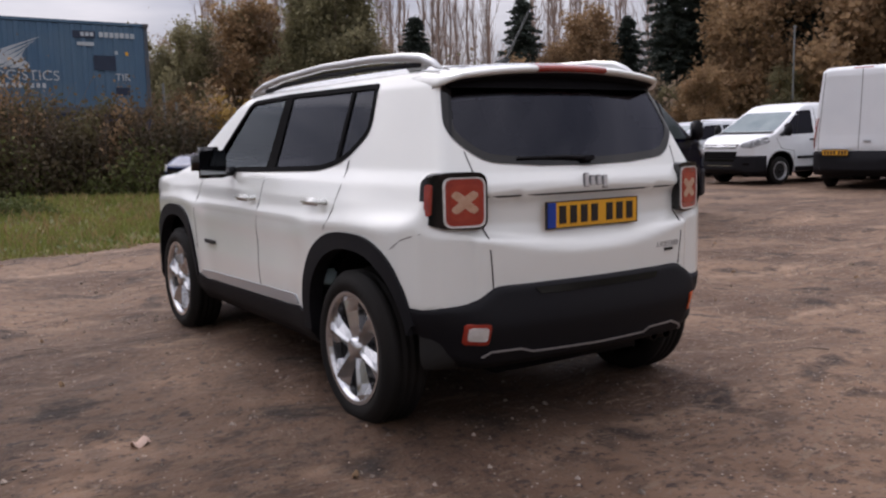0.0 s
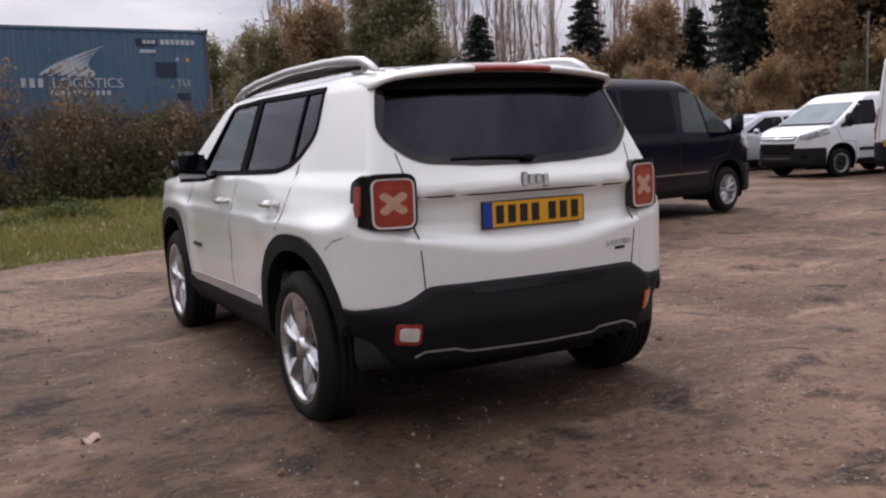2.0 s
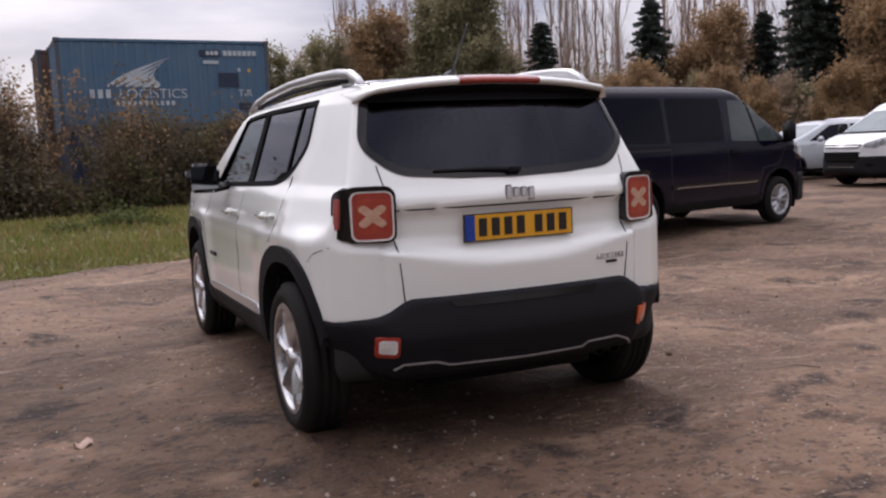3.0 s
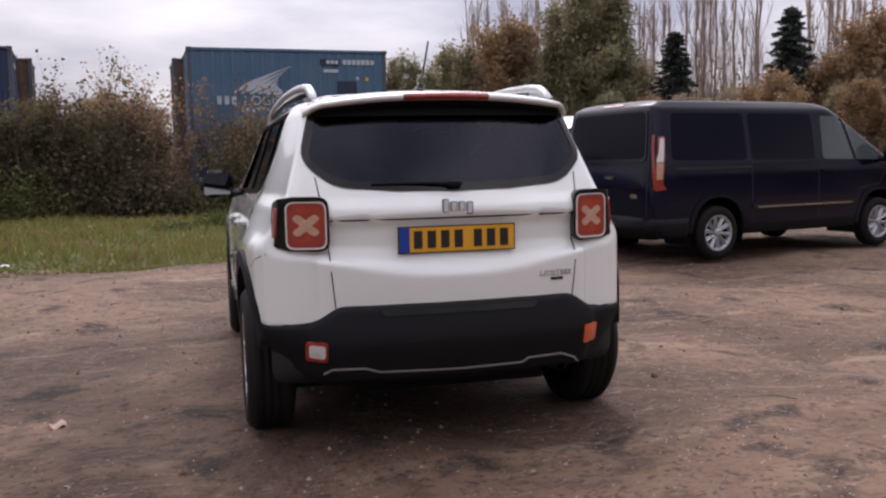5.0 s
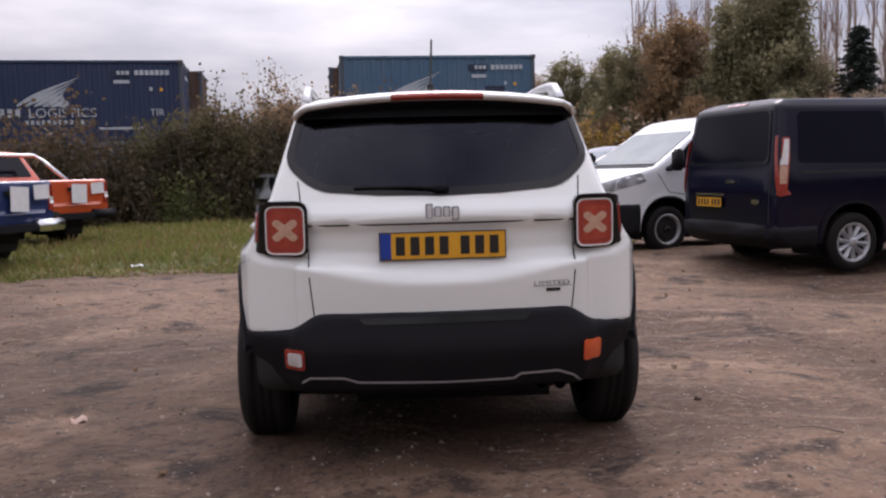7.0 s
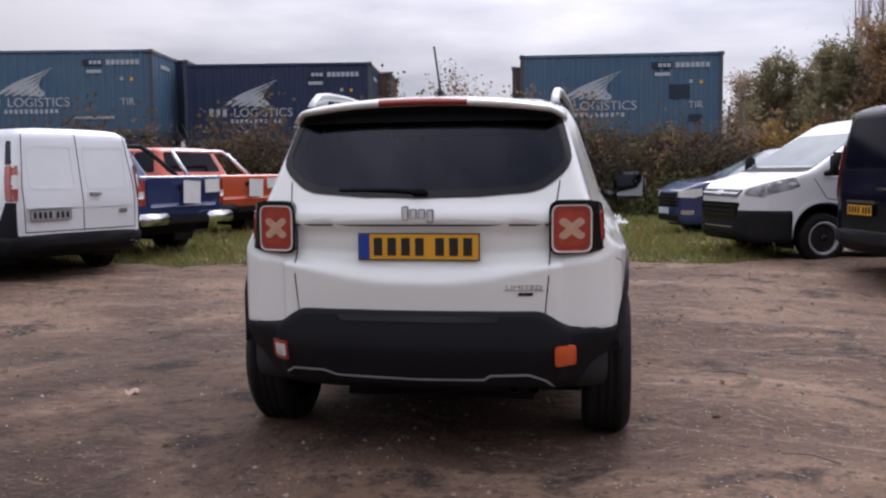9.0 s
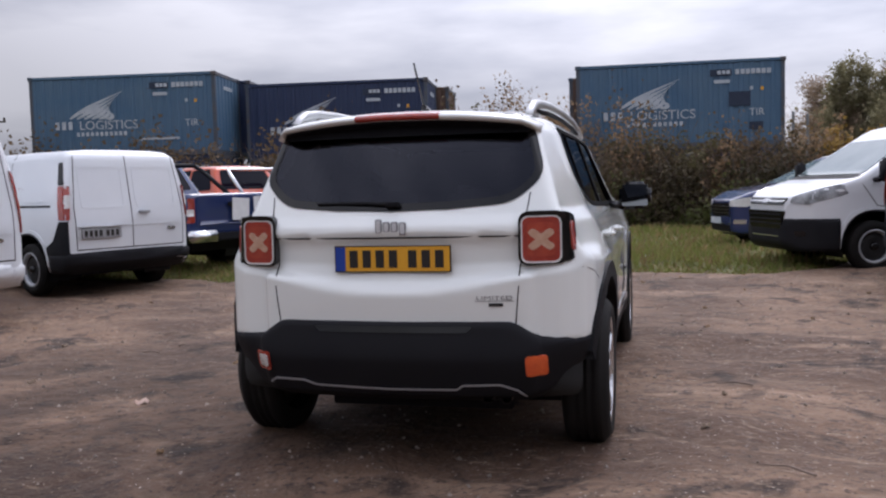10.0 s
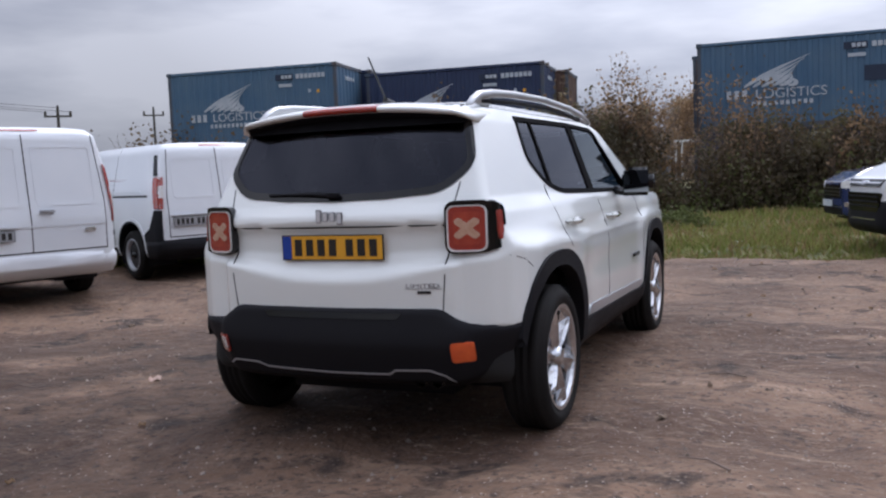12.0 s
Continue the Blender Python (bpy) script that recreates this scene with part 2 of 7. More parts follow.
M = {
    "white_paint": mat("white_car_paint", (0.845, 0.87, 0.845), (0.80, 0.825, 0.80), 0.22, coat=1.0, scale=1.3, fine=400),
    "white_van": mat("white_van_paint", (0.78, 0.80, 0.82), (0.68, 0.71, 0.74), 0.32, coat=0.6, scale=1.1, fine=300),
    "black_paint": mat("black_van_paint", (0.0035, 0.0035, 0.014), (0.005, 0.005, 0.018), 0.09, scale=1.5, fine=300, spec=0.30, rough2=0.14),
    "blue_paint": mat("dark_blue_paint", (0.010, 0.024, 0.095), (0.016, 0.032, 0.12), 0.22, coat=0.9, scale=1.5, fine=300),
    "orange_paint": mat("orange_paint", (0.62, 0.09, 0.02), (0.52, 0.075, 0.02), 0.25, coat=0.8, scale=1.5, fine=300),
    "silver_paint": mat("silver_paint", (0.42, 0.45, 0.48), (0.36, 0.39, 0.42), 0.28, metal=0.35, coat=0.8, scale=1.5, fine=300),
    "cladding": mat("black_textured_plastic", (0.007, 0.007, 0.010), (0.011, 0.011, 0.013), 0.58, scale=4, fine=500, bump=0.12, spec=0.2),
    "gloss_black": mat("gloss_black_plastic", (0.006, 0.006, 0.007), None, 0.12, scale=3, fine=200),
    "rubber": mat("tyre_rubber", (0.006, 0.006, 0.006), (0.012, 0.010, 0.009), 0.7, scale=5, fine=120, bump=0.2, spec=0.25),
    "alloy": mat("bright_alloy", (0.66, 0.67, 0.69), (0.54, 0.55, 0.57), 0.16, metal=0.9, scale=6, fine=200),
    # dark alloy that carries the shade inside the wheels in its colour
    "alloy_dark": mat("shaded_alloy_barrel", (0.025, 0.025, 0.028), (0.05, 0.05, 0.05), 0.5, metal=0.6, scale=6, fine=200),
    "steel_grey": mat("silver_wheel_trim", (0.48, 0.49, 0.51), (0.38, 0.39, 0.41), 0.35, metal=0.5, scale=6, fine=200),
    "mirror": mat("convex_mirror_glass", (0.22, 0.23, 0.24), None, 0.03, metal=1.0, scale=3, fine=100),
    "chrome": mat("satin_chrome", (0.78, 0.79, 0.80), (0.66, 0.67, 0.68), 0.16, metal=1.0, scale=5, fine=200),
    "red_lens": mat("red_lamp_lens", (0.25, 0.020, 0.012), (0.38, 0.040, 0.022), 0.12, coat=1.0, scale=25, fine=120, bump=0.25),
    "lens_core": mat("orange_red_lens_core", (0.44, 0.060, 0.028), (0.28, 0.026, 0.015), 0.15, coat=0.8, scale=18, fine=70, bump=0.3),
    "orange_lens": mat("amber_lamp_lens", (0.75, 0.12, 0.02), (0.62, 0.08, 0.015), 0.15, coat=1.0, scale=30, fine=150, bump=0.2),
    "lens_cross": mat("pale_lens_moulding", (0.46, 0.25, 0.16), (0.60, 0.40, 0.29), 0.2, coat=0.8, scale=30, fine=120),
    "clear_lens": mat("clear_lamp_lens", (0.62, 0.60, 0.58), (0.78, 0.77, 0.75), 0.12, coat=1.0, scale=30, fine=120, bump=0.25),
    "grey_lens": mat("headlamp_lens", (0.06, 0.065, 0.07), (0.42, 0.44, 0.46), 0.08, coat=1.0, scale=9, fine=40, bump=0.2),
    "badge_silver": mat("silver_badge_plating", (0.78, 0.79, 0.80), (0.60, 0.61, 0.62), 0.25, metal=0.15, scale=9, fine=200),
    "rail_silver": mat("satin_silver_rail", (0.60, 0.61, 0.62), (0.48, 0.49, 0.50), 0.34, metal=0.55, scale=6, fine=200),
    "trim_silver": mat("dull_silver_trim", (0.30, 0.30, 0.31), (0.20, 0.20, 0.21), 0.35, metal=0.5, scale=9, fine=200),
    "matt_trim": mat("matt_black_window_trim", (0.006, 0.006, 0.007), (0.009, 0.009, 0.010), 0.85, spec=0.04, scale=5, fine=200),
    "frit": mat("black_window_border", (0.006, 0.006, 0.007), None, 0.06, spec=0.38, scale=3, fine=200),
    "seal": mat("dark_panel_gap", (0.02, 0.02, 0.02), None, 0.8, scale=3, fine=200),
    "interior": mat("dark_cabin_cloth", (0.012, 0.012, 0.013), (0.022, 0.021, 0.02), 0.85, scale=8, fine=300),
    "plate_yellow": mat("yellow_reflective_plate", (0.80, 0.40, 0.02), (0.72, 0.35, 0.018), 0.35, coat=0.3, scale=9, fine=200),
    "plate_black": mat("black_plate_characters", (0.015, 0.013, 0.012), None, 0.4, scale=9, fine=200),
    "plate_blue": mat("blue_plate_strip", (0.01, 0.05, 0.32), None, 0.35, scale=9, fine=200),
    "grey_tint": glass_mat("privacy_glass", (0.055, 0.056, 0.075), 0.02, (0.62, 0.65, 0.80)),
    "side_tint": glass_mat("lightly_tinted_glass", (0.09, 0.092, 0.105), 0.02, (0.50, 0.52, 0.58)),
    "green_tint": glass_mat("door_glass", (0.30, 0.36, 0.38), 0.02, (0.55, 0.60, 0.64)),
    "dark_glass": mat("dark_van_window", (0.003, 0.003, 0.009), None, 0.08, coat=0.0, scale=3, fine=200, spec=0.12),
    # greenish cab glass with the reflected sky put into its base colour
    "cab_glass": mat("green_cab_window_sky_tone", (0.045, 0.062, 0.064), (0.09, 0.11, 0.112), 0.05, scale=2, fine=60, spec=0.5),
    # opaque screen; its pale base colour stands for the reflected sky
    "screen_glass": mat("windscreen_sky_in_colour", (0.10, 0.145, 0.15), (0.19, 0.235, 0.24), 0.05, scale=2, fine=60, spec=0.55),
    "dry_leaf": mat("pale_dry_leaf", (0.48, 0.33, 0.26), (0.60, 0.45, 0.38), 0.8, scale=30, fine=200),
    "paper": mat("white_paper_sheet", (0.82, 0.82, 0.82), (0.70, 0.70, 0.72), 0.7, scale=9, fine=60),
    "container": mat("faded_blue_container_paint", (0.055, 0.128, 0.225), (0.095, 0.165, 0.24), 0.5, scale=0.9, fine=14, detail=8, bump=0.1),
    "container_navy": mat("navy_container_paint", (0.014, 0.028, 0.082), (0.024, 0.042, 0.098), 0.5, scale=0.9, fine=14, detail=8, bump=0.1),
    "container_frame": mat("weathered_container_frame", (0.045, 0.085, 0.135), (0.115, 0.095, 0.085), 0.6, scale=2.5, fine=30, bump=0.2),
    "faded_white": mat("faded_white_marking", (0.60, 0.63, 0.66), (0.36, 0.42, 0.48), 0.6, scale=2.2, fine=20),
    "dark_mark": mat("dark_navy_patch", (0.012, 0.022, 0.05), (0.02, 0.035, 0.07), 0.5, scale=3, fine=20),
    "bark": mat("grey_brown_bark", (0.11, 0.085, 0.07), (0.20, 0.165, 0.14), 0.9, scale=3, fine=30, bump=0.5),
    "twig": mat("brown_twigs", (0.115, 0.085, 0.068), (0.21, 0.16, 0.13), 0.9, scale=1, fine=12, vary=0.3, island=True),
    "pale_twig": mat("pale_poplar_twigs", (0.29, 0.21, 0.175), (0.42, 0.325, 0.275), 0.9, scale=1, fine=12, vary=0.3, island=True),
    "wood_pole": mat("weathered_pole", (0.05, 0.045, 0.04), (0.09, 0.08, 0.07), 0.8, scale=4, fine=60, bump=0.2),
    "galvanised": mat("galvanised_steel", (0.35, 0.36, 0.37), (0.25, 0.26, 0.27), 0.5, metal=0.7, scale=4, fine=60),
    "white_frame": mat("white_painted_steel", (0.75, 0.75, 0.74), (0.6, 0.6, 0.6), 0.5, scale=4, fine=60),
    # olive, brown and rust leaves: haze of the far wood lightens their colour
    "olive_leaf": leaf_mat("olive_autumn_leaves", (0.20, 0.187, 0.108), (0.33, 0.297, 0.18), 0.5, 0.2),
    "brown_leaf": leaf_mat("brown_autumn_leaves", (0.27, 0.205, 0.15), (0.42, 0.33, 0.245), 0.45, 0.25),
    "scrub_brown": leaf_mat("brown_scrub_leaves", (0.105, 0.076, 0.046), (0.20, 0.142, 0.085), 0.35, 0.25),
    "scrub_olive": leaf_mat("olive_scrub_leaves", (0.088, 0.082, 0.040), (0.175, 0.148, 0.072), 0.35, 0.25),
    "gold_leaf": leaf_mat("golden_leaves", (0.34, 0.22, 0.055), (0.25, 0.155, 0.045)),
    "rust_leaf": leaf_mat("rust_brown_leaves", (0.26, 0.17, 0.10), (0.40, 0.275, 0.16), 0.45, 0.25),
    "needle": leaf_mat("dark_conifer_needles", (0.036, 0.050, 0.044), (0.068, 0.082, 0.070), 0.2),
    "bramble": leaf_mat("bramble_leaves", (0.048, 0.044, 0.024), (0.110, 0.080, 0.046), 0.3, 0.3),
    "weed": leaf_mat("dark_green_weeds", (0.085, 0.105, 0.032), (0.14, 0.15, 0.055)),
    "grass": leaf_mat("rough_grass", (0.115, 0.155, 0.034), (0.25, 0.245, 0.075), 0.3, 0.22),
    "straw": leaf_mat("dry_straw_grass", (0.32, 0.24, 0.11), (0.20, 0.135, 0.065), 0.3, 0.3),
    "container_rust": mat("rust_brown_container_paint", (0.085, 0.050, 0.036), (0.16, 0.10, 0.075), 0.7, scale=1.4, fine=14, detail=8, bump=0.1),
    "pale_timber": mat("weathered_pale_timber", (0.40, 0.36, 0.30), (0.26, 0.23, 0.19), 0.8, scale=3, fine=40, bump=0.2),
    "stone": mat("pale_gravel", (0.30, 0.25, 0.21), (0.14, 0.11, 0.09), 0.9, scale=20, fine=200, vary=0.45, island=True),
}


# ---- mesh helpers ----
def from_bm(name, bm, material, smooth=False):
    me = bpy.data.meshes.new(name)
    bm.to_mesh(me)
    bm.free()
    me.materials.append(material)
    if smooth:
        me.shade_smooth()
    return me


def part(name, bm, material, parent, label="", smooth=False):
    ob = new(name, from_bm(name, bm, material, smooth))
    ob.parent = parent
    return tagged(ob, label=label)


def thing(name, label, category, group="", at=None, kind=""):
    ob = new(name)
    ob.empty_display_size = 0.2
    if at is not None:
        ob.matrix_world = at
    return tagged(ob, label, category, group, kind)


def mesh_part(name, verts, faces, material, parent=None, smooth=False, label=""):
    me = bpy.data.meshes.new(name)
    me.from_pydata([tuple(v) for v in verts], [], [tuple(f) for f in faces])
    me.materials.append(material)
    if smooth:
        me.shade_smooth()
    ob = new(name, me)
    ob.parent = parent
    return tagged(ob, label=label)


def box(bm, size, at=(0, 0, 0), rot=(0, 0, 0), bevel=0.0):
    got = bmesh.ops.create_cube(bm, size=1.0, matrix=pose(*at, *rot) @ Matrix.Diagonal((*size, 1)))
    if bevel:
        edges = list({e for v in got["verts"] for e in v.link_edges})
        bmesh.ops.bevel(bm, geom=edges, offset=bevel, segments=2, affect="EDGES")
    return bm


def boxed(size, at=(0, 0, 0), rot=(0, 0, 0), bevel=0.0):
    return box(bmesh.new(), size, at, rot, bevel)


def tube(bm, pts, r0, r1=None, seg=6, cap=True):
    """A tapered tube along points."""
    r1 = r0 if r1 is None else r1
    rings = []
    n = len(pts)
    for i, p in enumerate(pts):
        p = Vector(p)
        d = (Vector(pts[min(i + 1, n - 1)]) - Vector(pts[max(i - 1, 0)])).normalized()
        u = d.orthogonal().normalized() if abs(d.z) > 0.9 else d.cross(Vector((0, 0, 1))).normalized()
        w = d.cross(u)
        r = r0 + (r1 - r0) * i / max(1, n - 1)
        rings.append([bm.verts.new(p + r * (math.cos(a) * u + math.sin(a) * w)) for a in (2 * math.pi * k / seg for k in range(seg))])
    for a, b in zip(rings, rings[1:]):
        for k in range(seg):
            bm.faces.new((a[k], a[(k + 1) % seg], b[(k + 1) % seg], b[k]))
    if cap:
        bm.faces.new(rings[0][::-1])
        bm.faces.new(rings[-1])
    return bm


def round_poly(poly, r, n=4):
    """A polygon with its corners rounded by r (one number, or one for each corner)."""
    out = []
    for i, p in enumerate(poly):
        p, a, b = Vector(p), Vector(poly[i - 1]), Vector(poly[(i + 1) % len(poly)])
        rr = r[i] if isinstance(r, (list, tuple)) else r
        rr = min(rr, 0.45 * (a - p).length, 0.45 * (b - p).length)
        if rr <= 0:
            out.append(tuple(p))
            continue
        s, e = p + (a - p).normalized() * rr, p + (b - p).normalized() * rr
        for k in range(n + 1):
            t = k / n
            out.append(tuple((1 - t) ** 2 * s + 2 * t * (1 - t) * p + t * t * e))
    return out


def inset_poly(poly, d):
    """The polygon moved inwards by d."""
    area = sum(a[0] * b[1] - b[0] * a[1] for a, b in zip(poly, poly[1:] + poly[:1]))
    sg = 1 if area > 0 else -1
    out = []
    n = len(poly)
    for i in range(n):
        p, a, b = Vector(poly[i]), Vector(poly[i - 1]), Vector(poly[(i + 1) % n])
        d1, d2 = (p - a).normalized(), (b - p).normalized()
        n1, n2 = Vector((-d1.y, d1.x)) * sg, Vector((-d2.y, d2.x)) * sg
        m = n1 + n2
        m = m / max(0.4, m.dot(n1)) if m.length > 1e-6 else n1
        out.append(tuple(p + m * d))
    return out


def poly_sd(x, y, poly):
    """Signed distance to a polygon, negative inside."""
    best = np.full(x.shape, 1e9)
    inside = np.zeros(x.shape, bool)
    n = len(poly)
    for i in range(n):
        ax, ay = poly[i]
        bx, by = poly[(i + 1) % n]
        ex, ey = bx - ax, by - ay
        t = np.clip(((x - ax) * ex + (y - ay) * ey) / (ex * ex + ey * ey), 0, 1)
        best = np.minimum(best, (x - ax - t * ex) ** 2 + (y - ay - t * ey) ** 2)
        if ay != by:
            inside ^= ((ay > y) != (by > y)) & (x < ex * (y - ay) / ey + ax)
    d = np.sqrt(best)
    return np.where(inside, -d, d)


def smax(a, b, k):
    return np.maximum(a, b) + np.maximum(k - np.abs(a - b), 0) ** 2 / (4 * k)


def smooth_step(a, b, x):
    t = np.clip((x - a) / (b - a), 0, 1)
    return t * t * (3 - 2 * t)


def carved(f, lo, hi, step, centre_z, inset=0.6):
    """Vertices and faces of the surface f = 0, met by rays from a spine along y to a box round it."""
    lo, hi = np.array(lo, float), np.array(hi, float)
    n = np.maximum(2, np.ceil((hi - lo) / step).astype(int))
    keys, verts, faces = {}, [], []

    def vid(i, j, k):
        key = (i, j, k)
        if key not in keys:
            keys[key] = len(verts)
            verts.append(lo + (hi - lo) * np.array(key) / n)
        return keys[key]

    for ax in range(3):
        u, w = (ax + 1) % 3, (ax + 2) % 3
        for side in (0, n[ax]):
            for a in range(n[u]):
                for b in range(n[w]):
                    q = []
                    for da, db in ((0, 0), (1, 0), (1, 1), (0, 1)):
                        c = [0, 0, 0]
                        c[ax], c[u], c[w] = side, a + da, b + db
                        q.append(vid(*c))
                    faces.append(q if side else q[::-1])
    V = np.array(verts)
    C = np.stack([np.zeros(len(V)), np.clip(V[:, 1], lo[1] + inset, hi[1] - inset), np.full(len(V), centre_z)], 1)
    a, b = np.zeros(len(V)), np.ones(len(V))
    for _ in range(22):
        m = (a + b) / 2
        out = f(*(C + (V - C) * m[:, None]).T) > 0
        b, a = np.where(out, m, b), np.where(out, a, m)
    return C + (V - C) * ((a + b) / 2)[:, None], np.array(faces)


def onto(f, pts, axis, start, end):
    """Points dropped along an axis on to f = 0, from start (outside) to end (inside)."""
    P = np.array(pts, float)
    a, b = np.full(len(P), float(start)), np.full(len(P), float(end))
    for _ in range(26):
        m = (a + b) / 2
        P[:, axis] = m
        out = f(*P.T) > 0
        a, b = np.where(out, m, a), np.where(out, b, m)
    P[:, axis] = (a + b) / 2
    return P


def patch(f, poly, axis, start, end, proud=0.004, thick=0.012, grid=0.07):
    """A piece of skin with that outline, laid on the surface f = 0 along an axis (0: outline in y, z; 1: x, z; 2: x, y)."""
    bm = bmesh.new()
    ij = [k for k in range(3) if k != axis]

    def to3(p):
        q = [0.0, 0.0, 0.0]
        q[ij[0]], q[ij[1]] = p
        return q

    bm.faces.new([bm.verts.new(to3(p)) for p in poly])
    for k in range(2):
        vals = [p[k] for p in poly]
        no = Vector(to3((1, 0) if k == 0 else (0, 1)))
        s = math.ceil(min(vals) / grid) * grid
        while s < max(vals):
            bmesh.ops.bisect_plane(bm, geom=bm.verts[:] + bm.edges[:] + bm.faces[:], plane_co=no * s, plane_no=no)
            s += grid
    bm.verts.ensure_lookup_table()
    P = onto(f, [v.co[:] for v in bm.verts], axis, start, end)
    out = 1 if start > end else -1
    P[:, axis] += out * proud
    for v, p in zip(bm.verts, P):
        v.co = p
    rim = [e for e in bm.edges if e.is_boundary]
    for e in rim:
        e.smooth = False
    got = bmesh.ops.extrude_edge_only(bm, edges=rim)
    for v in got["geom"]:
        if isinstance(v, bmesh.types.BMVert):
            v.co[axis] -= out * thick
    bmesh.ops.recalc_face_normals(bm, faces=bm.faces)
    flat = max(bm.faces, key=lambda q: abs(q.normal[axis]) * q.calc_area())
    if flat.normal[axis] * out < 0:
        bmesh.ops.reverse_faces(bm, faces=bm.faces)
    return bm


def band(f, outer, inner, axis, start, end, proud=0.006, thick=0.03, closed=True, sub=4):
    """A strip between two outlines of as many points, laid on f = 0."""
    ij = [k for k in range(3) if k != axis]
    rows = []
    for s in range(sub + 1):
        t = s / sub
        rows.append([((1 - t) * a[0] + t * b[0], (1 - t) * a[1] + t * b[1]) for a, b in zip(outer, inner)])
    flat = np.zeros((len(rows) * len(outer), 3))
    flat[:, ij] = np.array(rows).reshape(-1, 2)
    P = onto(f, flat, axis, start, end)
    out = 1 if start > end else -1
    P[:, axis] += out * proud
    n = len(outer)
    P = P.reshape(len(rows), n, 3)
    first, last = P[0].copy(), P[-1].copy()
    first[:, axis] -= out * thick
    last[:, axis] -= out * thick
    P = np.concatenate([first[None], P, last[None]])
    faces = []
    for r in range(len(P) - 1):
        for i in range(n if closed else n - 1):
            j = (i + 1) % n
            faces.append((r * n + i, r * n + j, (r + 1) * n + j, (r + 1) * n + i))
    bm = bmesh.new()
    vs = [bm.verts.new(p) for p in P.reshape(-1, 3)]
    bm.verts.index_update()
    for q in faces:
        bm.faces.new([vs[k] for k in q])
    for e in bm.edges:
        r0, r1 = e.verts[0].index // n, e.verts[1].index // n
        if r0 == r1 and r0 in (1, len(P) - 2):
            e.smooth = False
    bmesh.ops.recalc_face_normals(bm, faces=bm.faces)
    return bm


def seam(f, pts, axis, start, end, width=0.006, proud=0.0015):
    """A thin dark panel gap along a line on f = 0."""
    ij = [k for k in range(3) if k != axis]
    line = []
    for a, b in zip(pts, pts[1:]):
        steps = max(2, int(math.dist(a, b) / 0.05))
        line += [(a[0] + (b[0] - a[0]) * k / steps, a[1] + (b[1] - a[1]) * k / steps) for k in range(steps)]
    line.append(pts[-1])
    o, i_ = [], []
    for k, p in enumerate(line):
        a, b = line[max(0, k - 1)], line[min(len(line) - 1, k + 1)]
        d = math.dist(a, b) or 1
        nx, ny = -(b[1] - a[1]) / d, (b[0] - a[0]) / d
        o.append((p[0] + nx * width / 2, p[1] + ny * width / 2))
        i_.append((p[0] - nx * width / 2, p[1] - ny * width / 2))
    return band(f, o, i_, axis, start, end, proud, 0.004, False, 1)


def mirrored(bm):
    b2 = bm.copy()
    for v in b2.verts:
        v.co.x = -v.co.x
    bmesh.ops.reverse_faces(b2, faces=b2.faces)
    return b2


def pair(name, bm, material, parent, label="", smooth=True):
    """The part and its mirror image on the other side."""
    b2 = mirrored(bm)
    return part(name, bm, material, parent, label, smooth), part(name, b2, material, parent, label, smooth)


def lathe(bm, profile, seg=40):
    """Turns a profile of (radius, x) round the x axis."""
    rings = [[bm.verts.new((x, r * math.cos(a), r * math.sin(a))) for a in (2 * math.pi * k / seg for k in range(seg))] for r, x in profile]
    for a, b in zip(rings, rings[1:]):
        for k in range(seg):
            bm.faces.new((a[k], b[k], b[(k + 1) % seg], a[(k + 1) % seg]))
    return bm


# ---- ground ----
def spread(lo, hi, step, far):
    """Grid lines: fine from lo to hi, growing outwards to far."""
    mid = list(np.arange(lo, hi + step / 2, step))
    out, s, v = [], step, hi
    while v < far:
        s *= 1.35
        v += s
        out.append(v)
    back, s, v = [], step, lo
    while v > -far:
        s *= 1.35
        v -= s
        back.append(v)
    return np.array(back[::-1] + mid + out)


def verge_line(x):
    """Where the dirt ends and the rough grass begins."""
    return 8.55 - 0.022 * np.minimum(x, 0) ** 2 * (x < 0) + 0.03 * x + 0.18 * np.sin(1.7 * x) + 0.10 * np.sin(4.3 * x + 1) + 3.2 * smooth_step(2.7, 4.6, x)


WAVES = [(random.uniform(0, 6.28), random.uniform(0, 6.28), f) for f in (0.7, 0.9, 1.3, 1.7, 2.3, 2.9, 3.7, 4.5, 5.6, 7.0, 8.8, 11.0, 13.5, 16.5) for _ in range(3)]


def ground_z(x, y):
    """The lie of the land: ruts, clods and bumps in the yard, a rise at the grass, a drop behind the hedge."""
    near = np.exp(-((x / 14) ** 4 + ((y - 3) / 12) ** 4))
    z = 0 * x
    for a, ph, f in WAVES:
        u = x * math.cos(a) + y * math.sin(a)
        z = z + 0.0115 / f ** 0.68 * np.sin(f * u + ph + 0.8 * np.sin(0.6 * f * (y * math.cos(a) - x * math.sin(a))))
    z = z * near
    g = smooth_step(0, 0.7, y - verge_line(x)) * (np.abs(x + 1) < 40)
    z = z + g * (0.05 + 0.03 * np.sin(1.1 * x) * np.sin(0.8 * y))
    return z - 0.42 * smooth_step(20.5, 22.5, y)


gx, gy = spread(-8, 10, 0.085, 1500), spread(-3, 9, 0.085, 1500)
GX, GY = np.meshgrid(gx, gy)
GZ = ground_z(GX, GY)
nx, ny = len(gx), len(gy)
idx = np.arange(nx * ny).reshape(ny, nx)
gf = np.stack([idx[:-1, :-1], idx[:-1, 1:], idx[1:, 1:], idx[1:, :-1]], -1).reshape(-1, 4)


